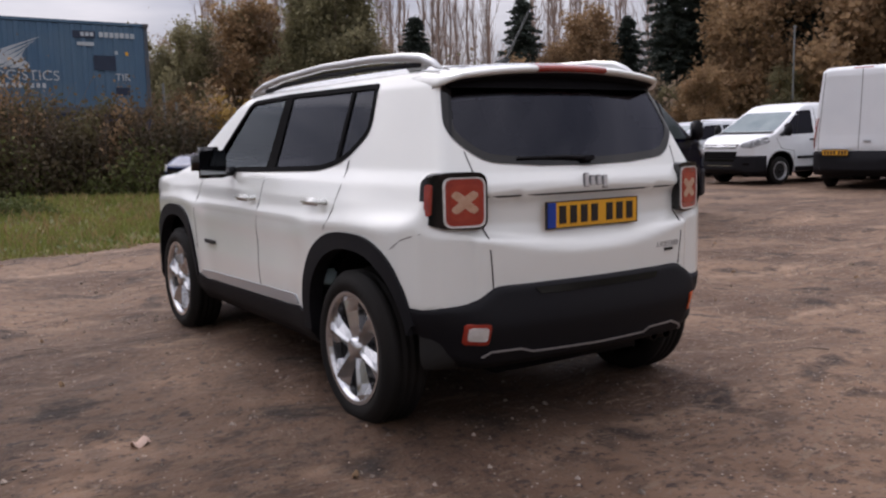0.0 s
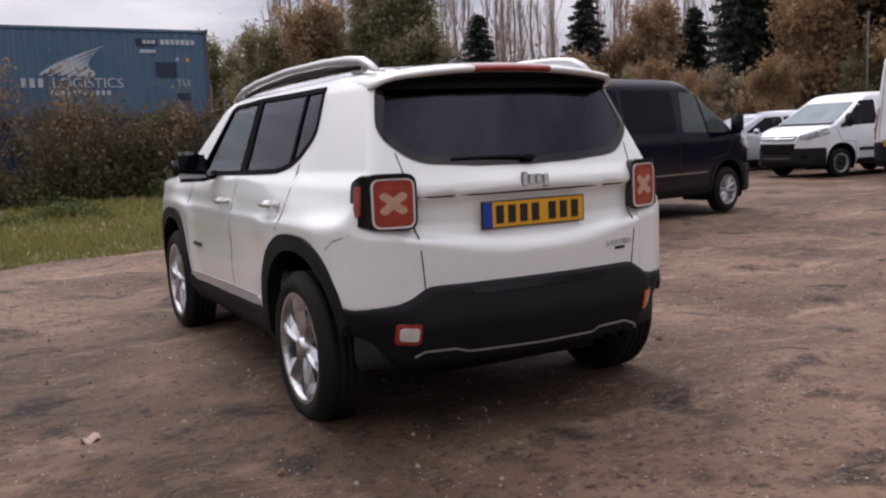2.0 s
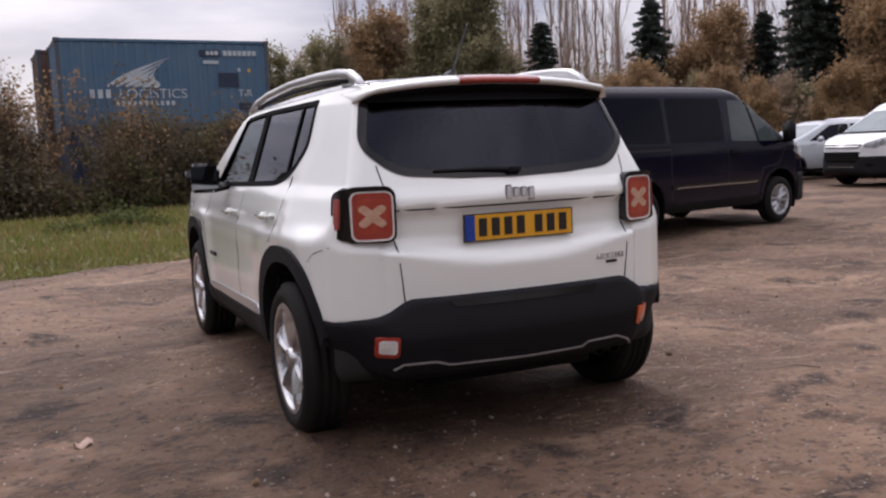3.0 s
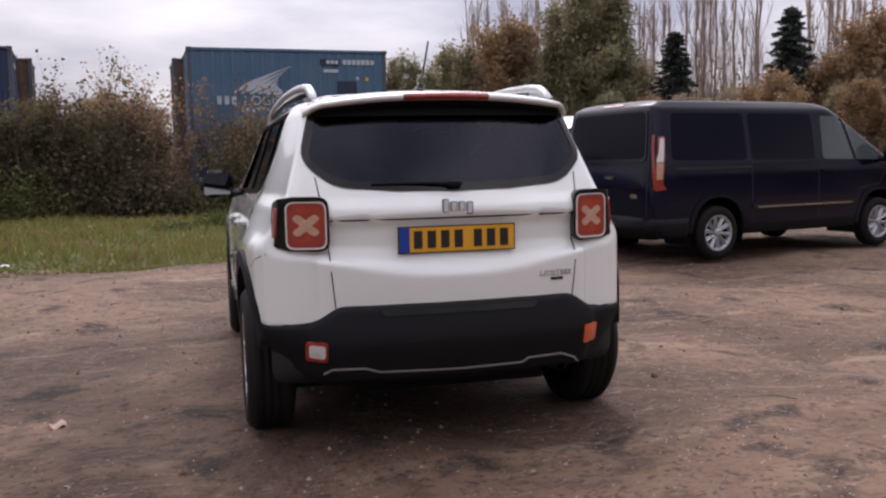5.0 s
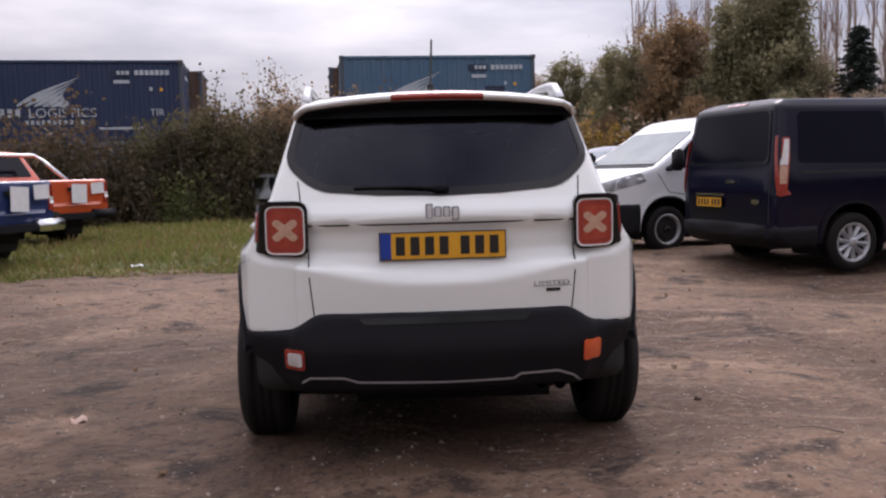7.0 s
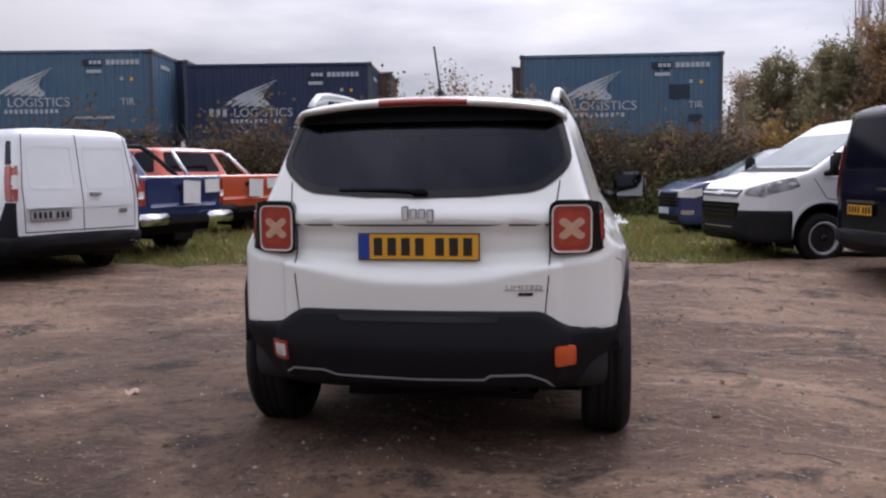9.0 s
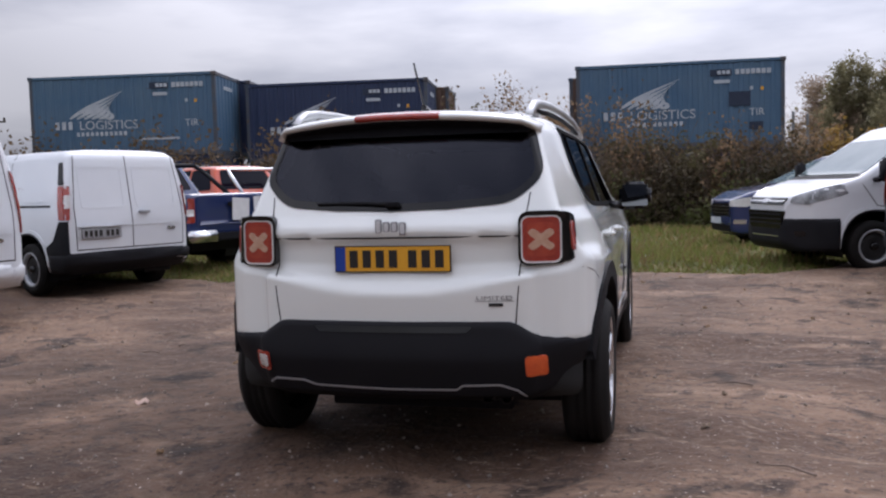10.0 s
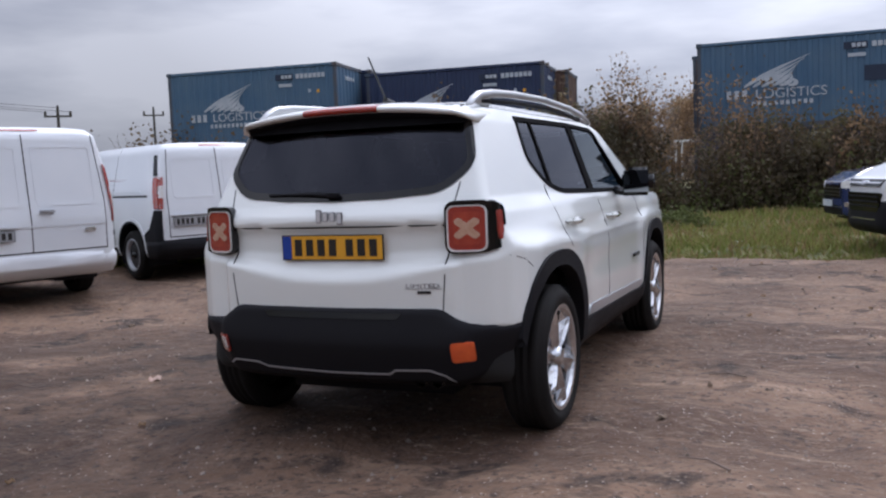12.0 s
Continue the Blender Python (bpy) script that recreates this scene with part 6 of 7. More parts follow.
        bmesh.ops.transform(bm, matrix=pose(x, 0.07, 0.325, 0, 0, 90), verts=bm.verts)
        part("exhaust_pipe", bm, M["gloss_black"], car, "round dark exhaust tip", True)
    return car


def build_van(name, label, group, colour, H=1.97, rear_glass=False, side_glass=False, front=True, style="steel", plate_white=False, wb=2.93, tail=1.02, nose=1.05, half=0.985, dark_bumper=True, barn=True, small=False):
    """A panel van, rear axle at the origin and nose along +y."""
    van = thing(name, label, "van", group)
    L = wb + nose
    k = H - 1.97
    side = [(-tail + 0.15, 0.30), (-tail, 0.42), (-tail - 0.01, 0.92), (-tail + 0.03, 1.15), (-tail + 0.13 + 0.03 * k, 1.86 + k), (-tail + 0.25, 1.945 + k), (0.4, H), (wb - 1.45, H), (wb - 1.12, H - 0.03), (wb - 0.90 - 0.3 * k, H - 0.09),
            (wb + 0.14, 1.23), (wb + 0.50, 1.13), (L - 0.13, 0.99), (L - 0.01, 0.85), (L, 0.40), (L - 0.2, 0.28)]
    section = [(-3, 0.26), (half - 0.06, 0.26), (half - 0.01, 0.42), (half, 0.7), (half - 0.005, 1.02), (half - 0.035, 1.18), (half - 0.16, 1.84 + k), (half - 0.23, 1.93 + k), (half - 0.5, H + 0.0), (0, H + 0.015), (-3, H + 0.015)]
    plan = [(-3, -tail - 0.03), (half - 0.2, -tail - 0.03), (half - 0.06, -tail + 0.06), (half - 0.01, -tail + 0.3), (half, 0.0), (half, wb - 0.1), (half - 0.03, wb + 0.4), (half - 0.15, wb + 0.75), (half - 0.45, L - 0.06), (-3, L)]
    f = body_f(side, section, plan, 0.06, 0.02)
    arches = [arch(0, 0.36, 0.43, 0.43, 2.2), arch(wb, 0.36, 0.44, 0.44, 2.2)]
    inner = [arch(0, 0.36, 0.405, 0.405, 2.2), arch(wb, 0.36, 0.415, 0.415, 2.2)]
    body = shell("body", f, (-half - 0.15, -tail - 0.2, 0.2), (half + 0.15, L + 0.2, H + 0.2), 0.065 if small else 0.05, 0.9, M[colour], van, arches)
    for o, i in zip(arches, inner):
        pair("arch_lip", band(f, o, i, 0, 1.4, 0.3, 0.01, 0.05, False, 2), M["cladding"], van)
    ao = [arch(0, 0.36, 0.47, 0.47, 2.3), arch(wb, 0.36, 0.48, 0.48, 2.3)]
    for o, i in zip(ao, arches):
        pair("arch_flare", band(f, o, i, 0, 1.4, 0.3, 0.012, 0.03, False, 2), M[colour], van)
    for yc in (0, wb):
        liner(van, yc, 0.44, 0.45, half - 0.05)
        for x, o in ((-half + 0.12, -1), (half - 0.12, 1)):
            wheel(van, x, yc, 0.33, 0.215, 0.21, style, o)
    part("underbody", boxed((1.3, L + tail - 0.4, 0.16), (0, (L - tail) / 2, 0.34), bevel=0.03), M["cladding"], van)
    def low_f(y0, y1, top):
        return lambda x, y, z: smax(smax(f(x, y, z) - 0.02, z - top, 0.03), smax(smax(y0 - y, y - y1, 0.02), 0.25 - z, 0.02), 0.02)
    trim = M["cladding"] if dark_bumper else M[colour]
    # tail
    shell("rear_bumper", low_f(-9, -0.45, 0.56 + 0.26 * (H > 2.3)), (-half - 0.12, -tail - 0.2, 0.15), (half + 0.12, -0.3, 0.98), 0.065, 0.42, trim, van, arches[:1], label="rear bumper", inset=0.2)
    xo = half - 0.105
    if barn:
        part("door_seam", seam(f, [(-xo + 0.06, 0.585), (xo - 0.06, 0.585)], 1, -3, 0.3, 0.014), M["seal"], van)
        part("door_crease", seam(f, [(-xo + 0.08, 0.865), (xo - 0.08, 0.865)], 1, -3, 0.3, 0.020, 0.008), M[colour], van)
        part("door_seam", seam(f, [(0, 0.58), (0, 1.9 + k)], 1, -3, 0.3, 0.012), M["seal"], van)
    for sx in (1, -1):
        part("door_seam", seam(f, [(sx * (xo - 0.06), 0.58), (sx * (xo - 0.05), 1.1), (sx * (xo - 0.12), 1.85 + k)], 1, -3, 0.3, 0.010), M["seal"], van)
        z0, z1 = (0.86, 1.52) if not small else (0.95, 1.36)
        lamp = round_poly([(xo + 0.050, z0), (xo + 0.072, z0 + 0.02), (xo - 0.020, z1), (xo - 0.034, z1)], 0.004, 2) if not small else round_poly([(xo + 0.015, z0), (xo + 0.062, z0), (xo + 0.032, z1), (xo - 0.020, z1)], 0.012, 3)
        flip = (lambda p: [(-a, b) for a, b in p][::-1]) if sx < 0 else (lambda p: p)
        lob = part("tail_lamp", patch(f, flip(lamp), 1, -3, 1.2, 0.02, 0.06, 0.06), M["red_lens"], van, "tall red tail lamp", True)
        zc = z0 + (z1 - z0) * (0.42 if not small else 0.35)
        pale = inset_poly(lamp, 0.018)
        pale = [(a, max(b, zc)) for a, b in pale] if not small else [(a, min(max(b, zc), zc + 0.16)) for a, b in pale]
        cx = sum(a for a, b in pale) / len(pale)
        lo_, hi_ = min(b for a, b in pale), max(b for a, b in pale)
        sl = -0.10 * (hi_ - lo_)
        quad = round_poly([(cx - 0.026 - sl / 2, lo_), (cx + 0.026 - sl / 2, lo_), (cx + 0.022 + sl / 2, hi_), (cx - 0.022 + sl / 2, hi_)], 0.01, 2)
        if small:
            part("clear_lens", patch(f, flip(quad), 1, -3, 1.2, 0.025, 0.02, 0.06), M["clear_lens"], lob)
        if small:
            side_lamp = [(-tail + 0.07, 0.95), (-tail + 0.17, 0.95), (-tail + 0.215, 1.36), (-tail + 0.115, 1.36)]
            post = [(-tail + 0.115, 1.372), (-tail + 0.225, 1.372), (-tail + 0.295, 1.78 + k), (-tail + 0.205, 1.78 + k)]
            part("corner_trim", patch(f, round_poly(post, 0.02, 2), 0, sx * 1.4, sx * 0.2, 0.010, 0.04, 0.08), M["frit"], van, "black trim above the tail lamp", True)
            foot = [(-tail + 0.05, 0.50), (-0.46, 0.50), (-0.40, 0.60), (-tail + 0.30, 0.70), (-tail + 0.18, 0.935), (-tail + 0.05, 0.935)]
            part("corner_trim", patch(f, foot, 0, sx * 1.4, sx * 0.2, 0.010, 0.04, 0.08), M["cladding"], van, "black corner cladding", True)
        else:
            side_lamp = [(-tail + 0.05, 0.87), (-tail + 0.15, 0.90), (-tail + 0.22, 1.50), (-tail + 0.13, 1.50)]
        part("lamp_flank", patch(f, round_poly(side_lamp, 0.02, 2), 0, sx * 1.4, sx * 0.2, 0.014, 0.04, 0.06), M["red_lens"], lob, "", True)
        if not small:
            part("clear_lens", patch(f, [(-tail + 0.085, 1.20), (-tail + 0.165, 1.20), (-tail + 0.205, 1.48), (-tail + 0.148, 1.48)], 0, sx * 1.4, sx * 0.2, 0.018, 0.02, 0.06), M["clear_lens"], lob)
            part("lamp_grid", patch(f, [(-tail + 0.070, 1.00), (-tail + 0.145, 1.00), (-tail + 0.165, 1.19), (-tail + 0.085, 1.19)], 0, sx * 1.4, sx * 0.2, 0.018, 0.02, 0.06), M["lens_cross"], lob, "pale patterned middle lens")
        part("reflector", patch(low_f(-9, -0.45, 0.56), flip(rounded_rect(xo - 0.30, 0.47, xo - 0.18, 0.51, 0.01, 2)), 1, -3, 0.6, 0.006, 0.01), M["orange_lens"], van, "", True)
        if barn:
            part("door_panel", band(f, flip(rounded_rect(0.07, 1.08, xo - 0.14, 1.74 + k, 0.07, 5)), flip(rounded_rect(0.10, 1.11, xo - 0.17, 1.71 + k, 0.05, 5)), 1, -3, 0.6, 0.005, 0.010, True, 2), M[colour], van, "", True)
    part("rear_brake_lamp", patch(f, rounded_rect(-0.2, H - 0.075, 0.2, H - 0.055, 0.008, 2), 1, -3, 1.2, 0.012, 0.03), M["red_lens"], van, "", True)
    if rear_glass:
        g = round_poly([(-half + 0.22, 1.24), (half - 0.22, 1.24), (half - 0.28, 1.80), (-half + 0.28, 1.80)], 0.1, 5)
        part("rear_window", patch(f, g, 1, -3, 1.2, 0.006, 0.02), M["dark_glass"], van, "", True)
        part("tailgate_crease", band(f, round_poly([(-half + 0.20, 1.205), (half - 0.20, 1.205), (half - 0.27, 1.83), (-half + 0.27, 1.83)], 0.1, 5), g, 1, -3, 1.2, 0.012, 0.02), M["gloss_black"], van, "", True)
    part("door_handle", boxed((0.16, 0.05, 0.035), (0.17, -tail - 0.015, 1.02), bevel=0.012), M["steel_grey"] if not colour == "black_paint" else M["chrome"], van, "rear door handle")
    part("maker_badge", boxed((0.13, 0.02, 0.05), (half - 0.36, -tail - 0.012, 0.80), bevel=0.012), M["chrome"], van, "plain oval maker badge")
    plate(van, (-0.45 if barn else -0.25, -tail - 0.03 - 0.02 * (H > 2.3), 0.78), plate_white, blue=False)
    part("plate_recess", boxed((0.60, 0.03, 0.03), (-0.45 if barn else -0.25, -tail - 0.02, 0.87), bevel=0.01), M[colour] if colour != "black_paint" else M["chrome"], van)
    # flanks
    door_f, door_r = wb - 0.04, wb - 1.20
    for sx in (1, -1):
        s = (sx * 1.4, sx * 0.2)
        part("door_window", patch(f, round_poly([(door_r + 0.09, 1.20), (door_f + 0.06, 1.17), (wb - 0.66 - 0.2 * k, 1.74), (door_r + 0.12, 1.76)], 0.05, 3), 0, *s, 0.005, 0.02), M["dark_glass"] if colour != "black_paint" else M["cab_glass"], van, "cab door window", True)
        part("window_pillar", patch(f, [(wb - 0.52, 1.18), (wb - 0.47, 1.18), (wb - 0.66, 1.73), (wb - 0.70, 1.73)], 0, *s, 0.009, 0.02), M["cladding"], van, "", True)
        part("shoulder_crease", patch(f, [(-tail + 0.55, 1.172), (door_r, 1.165), (door_f + 0.1, 1.115), (door_f + 0.1, 1.128), (door_r, 1.185), (-tail + 0.55, 1.190)], 0, *s, 0.010, 0.02), M[colour], van, "", True)
        part("door_seam", seam(f, [(door_r, 1.78), (door_r, 0.45)], 0, *s, 0.010), M["seal"], van)
        part("door_seam", seam(f, [(door_f + 0.2, 1.12), (door_f + 0.02, 0.85), (door_f - 0.38, 0.80), (door_f - 0.44, 0.45)], 0, *s, 0.010), M["seal"], van)
        part("door_seam", seam(f, [(0.55, 1.78), (0.55, 0.45)], 0, *s, 0.010), M["seal"], van)
        part("slide_track", seam(f, [(-tail + 0.35, 1.12), (0.55, 1.12)], 0, *s, 0.028), M["seal"], van)
        part("side_strip", patch(f, rounded_rect(0.55, 0.60, door_f - 0.5, 0.665, 0.02, 2), 0, *s, 0.02, 0.03), trim if colour != "black_paint" else M["gloss_black"], van, "", True)
        part("sill", patch(f, [(0.48, 0.30), (wb - 0.48, 0.30), (wb - 0.48, 0.42), (0.48, 0.42)], 0, *s, 0.012, 0.03), M["cladding"], van, "", True)
        part("door_handle", boxed((0.04, 0.2, 0.04), (sx * (half - 0.005), door_r + 0.14, 1.05), bevel=0.012), trim, van)
        if colour == "black_paint":
            part("chrome_strip", patch(f, rounded_rect(0.62, 0.615, door_f - 0.55, 0.628, 0.004, 1), 0, *s, 0.03, 0.02), M["alloy"], van)
        if side_glass:
            part("side_window", patch(f, round_poly([(-tail + 0.30, 1.22), (0.48, 1.20), (0.48, 1.78), (-tail + 0.36, 1.78)], 0.07, 4), 0, *s, 0.002, 0.01), M["dark_glass"], van, "", True)
            part("side_window", patch(f, round_poly([(0.56, 1.20), (door_r - 0.05, 1.20), (door_r - 0.05, 1.78), (0.56, 1.78)], 0.07, 4), 0, *s, 0.002, 0.01), M["dark_glass"], van, "", True)
        bm = boxed((0.20, 0.12, 0.30), (sx * (half + 0.15), door_f + 0.0, 1.30), (0, 0, -8 * sx), 0.04)
        box(bm, (0.2, 0.06, 0.07), (sx * (half + 0.0), door_f + 0.04, 1.18), (0, 0, 0), 0.02)
        part("door_mirror", bm, M["cladding"], van, "black door mirror", True)
    if front:
        part("windscreen", patch(f, round_poly([(-half + 0.13, 1.26), (half - 0.13, 1.26), (half - 0.27, H - 0.25), (-half + 0.27, H - 0.25)], 0.06, 4), 1, L + 2, 1.2, 0.02, 0.035), M["screen_glass"], van, "windscreen with sky reflection painted into its colour", True)
        part("scuttle", patch(f, round_poly([(-half + 0.10, 1.20), (half - 0.10, 1.20), (half - 0.12, 1.25), (-half + 0.12, 1.25)], 0.02, 2), 1, L + 2, 1.2, 0.008, 0.02), M["cladding"], van, "", True)
        shell("front_bumper", low_f(wb + 0.42, 99, 0.70), (-half - 0.12, wb + 0.3, 0.12), (half + 0.12, L + 0.2, 0.75), 0.065, 0.42, trim, van, arches[1:], label="front bumper", inset=0.3)
        part("grille", patch(f, round_poly([(-0.50, 0.88), (0.50, 0.88), (0.56, 0.97), (-0.56, 0.97)], 0.03, 3), 1, L + 2, 1.2, 0.02, 0.04), M["gloss_black"], van, "black upper grille", True)
        part("grille_bar", patch(f, rounded_rect(-0.52, 0.915, 0.52, 0.935, 0.008, 2), 1, L + 2, 1.2, 0.03, 0.02), M["chrome"], van, "", True)
        part("front_badge", patch(f, rounded_rect(-0.09, 0.90, 0.09, 0.955, 0.025, 3), 1, L + 2, 1.2, 0.036, 0.02), M["alloy"], van, "plain oval maker badge", True)
        part("lower_grille", patch(f, round_poly([(-0.46, 0.56), (0.46, 0.56), (0.56, 0.80), (-0.56, 0.80)], 0.05, 3), 1, L + 2, 1.2, 0.022, 0.06), M["gloss_black"], van, "dark lower grille", True)
        for z in (0.62, 0.68, 0.74):
            part("grille_slat", patch(f, rounded_rect(-0.48, z, 0.48, z + 0.02, 0.006, 1), 1, L + 2, 1.2, 0.030, 0.02), M["cladding"], van)
        part("bumper_strip", patch(low_f(wb + 0.42, 99, 0.70), rounded_rect(-0.40, 0.455, 0.40, 0.472, 0.006, 1), 1, L + 2, 1.2, 0.006, 0.01), M["alloy"], van)
        for sx in (1, -1):
            flip = (lambda p: [(-a, b) for a, b in p][::-1]) if sx < 0 else (lambda p: p)
            hl = round_poly([(0.60, 0.90), (0.80, 0.875), (half - 0.03, 0.99), (half - 0.045, 1.135), (0.80, 1.075), (0.62, 0.985)], 0.03, 3)
            lob = part("headlamp", patch(f, flip(hl), 1, L + 2, 1.2, 0.014, 0.04, 0.05), M["grey_lens"], van, "long swept headlamp", True)
            part("fog_lamp", patch(low_f(wb + 0.42, 99, 0.70), flip(rounded_rect(0.66, 0.47, 0.78, 0.54, 0.02, 3)), 1, L + 2, 1.2, 0.005, 0.02), M["gloss_black"], van, "", True)
    return van


def build_pickup(name, label, colour, hoop, group, papers=True):
    """A double-cab pickup, rear axle at the origin and nose along +y."""
    car = thing(name, label, "pickup", group)
    half, wb, tail, L = 0.92, 3.22, 1.15, 4.12
    side = [(-tail + 0.1, 0.55), (-tail, 0.62), (-tail - 0.01, 1.20), (-tail + 0.03, 1.23), (0.52, 1.23), (0.75, 1.25), (wb + 0.1, 1.20), (L - 0.15, 1.10), (L, 0.95), (L, 0.45), (L - 0.2, 0.36), (0.3, 0.42)]
    section = [(-3, 0.36), (half - 0.06, 0.36), (half, 0.55), (half, 0.95), (half - 0.05, 1.2), (half - 0.09, 1.26), (-3, 1.26)]
    plan = [(-3, -tail), (half - 0.1, -tail), (half - 0.03, -tail + 0.06), (half, -tail + 0.3), (half, wb + 0.2), (half - 0.15, wb + 0.6), (half - 0.4, L - 0.05), (-3, L)]
    f = body_f(side, section, plan, 0.05, 0.01)
    arches = [arch(0, 0.42, 0.47, 0.45, 2.3), arch(wb, 0.42, 0.47, 0.45, 2.3)]
    shell("body", f, (-1.05, -tail - 0.1, 0.3), (1.05, L + 0.1, 1.35), 0.07, 0.8, M[colour], car, arches)
    cab_side = [(0.45, 1.1), (0.55, 1.30), (0.80, 1.74), (0.98, 1.80), (1.9, 1.82), (2.2, 1.76), (2.95, 1.20), (2.95, 1.1)]
    cab_sec = [(-3, 1.0), (0.86, 1.0), (0.84, 1.24), (0.66, 1.74), (0.58, 1.80), (0, 1.83), (-3, 1.83)]
    cab_plan = [(-3, 0.3), (0.95, 0.3), (0.95, 3.1), (-3, 3.1)]
    g = body_f(cab_side, cab_sec, cab_plan, 0.05)
    shell("cab", g, (-1.0, 0.35, 1.0), (1.0, 3.1, 1.95), 0.06, 1.3, M[colour], car)
    part("rear_screen", patch(g, round_poly([(-0.66, 1.30), (0.66, 1.30), (0.56, 1.70), (-0.56, 1.70)], 0.06, 4), 1, -1, 1.8, 0.006, 0.02), M["dark_glass"], car, "", True)
    for sx in (1, -1):
        part("door_window", patch(g, round_poly([(0.72, 1.30), (1.55, 1.27), (1.55, 1.70), (0.93, 1.72)], 0.04, 3), 0, sx * 1.3, sx * 0.2, 0.006, 0.02), M["dark_glass"], car, "", True)
        part("door_window", patch(g, round_poly([(1.62, 1.27), (2.65, 1.24), (2.12, 1.70), (1.62, 1.72)], 0.04, 3), 0, sx * 1.3, sx * 0.2, 0.006, 0.02), M["dark_glass"], car, "", True)
        flip = (lambda p: [(-a, b) for a, b in p][::-1]) if sx < 0 else (lambda p: p)
        lob = part("tail_lamp", patch(f, flip(rounded_rect(0.735, 0.80, 0.895, 1.16, 0.03, 3)), 1, -3, 0.5, 0.012, 0.04, 0.06), M["red_lens"], car, "upright red tail lamp", True)
        part("clear_lens", patch(f, flip(rounded_rect(0.755, 0.90, 0.865, 1.00, 0.02, 3)), 1, -3, 0.5, 0.018, 0.02, 0.06), M["clear_lens"], lob, "", True)
        part("rear_bumper", boxed((0.52, 0.16, 0.17), (sx * 0.66, -tail - 0.06, 0.60), bevel=0.03), M["chrome"] if colour == "blue_paint" else M["cladding"], car, "bright bumper end" if colour == "blue_paint" else "dark bumper end", True)
        bm = boxed((0.2, 0.10, 0.2), (sx * 1.02, 2.45, 1.28), bevel=0.04)
        part("door_mirror", bm, M[colour], car, "", True)
    part("bumper_step", boxed((0.82, 0.14, 0.12), (0, -tail - 0.05, 0.58), bevel=0.02), M["cladding"], car)
    part("tailgate", patch(f, rounded_rect(-0.70, 0.74, 0.70, 1.19, 0.03, 3), 1, -3, 0.5, 0.012, 0.02), M[colour], car, "", True)
    part("tailgate_recess", patch(f, rounded_rect(-0.66, 0.77, 0.66, 0.86, 0.02, 3), 1, -3, 0.5, 0.018, 0.01), M[colour], car, "", True)
    part("tailgate_handle", boxed((0.26, 0.03, 0.07), (0, -tail - 0.03, 1.06), bevel=0.015), M["cladding"], car)
    bm = bmesh.new()
    tube(bm, [(-0.74, -0.25, 1.22), (-0.66, 0.25, 1.60), (-0.60, 0.42, 1.70), (0.60, 0.42, 1.70), (0.66, 0.25, 1.60), (0.74, -0.25, 1.22)], 0.038, 0.038, 8)
    part("sports_bar", bm, M[hoop], car, "tubular sports bar over the bed", True)
    if papers:
        part("paper_sheet", boxed((0.34, 0.006, 0.34), (0.12, -tail - 0.052, 0.98), (0, 3, 0)), M["paper"], car, "white paper taped to the tailgate")
        part("paper_sheet", boxed((0.30, 0.006, 0.20), (0.55, -tail - 0.048, 1.07), (0, -2, 0)), M["paper"], car, "white paper taped to the tailgate")
    for yc in (0, wb):
        liner(car, yc, 0.47, 0.45, 0.86)
        for x, o in ((-0.79, -1), (0.79, 1)):
            wheel(car, x, yc, 0.37, 0.22, 0.25, "trim", o)
    part("underbody", boxed((1.1, 4.6, 0.2), (0, 1.5, 0.45), bevel=0.03), M["cladding"], car)
    return car


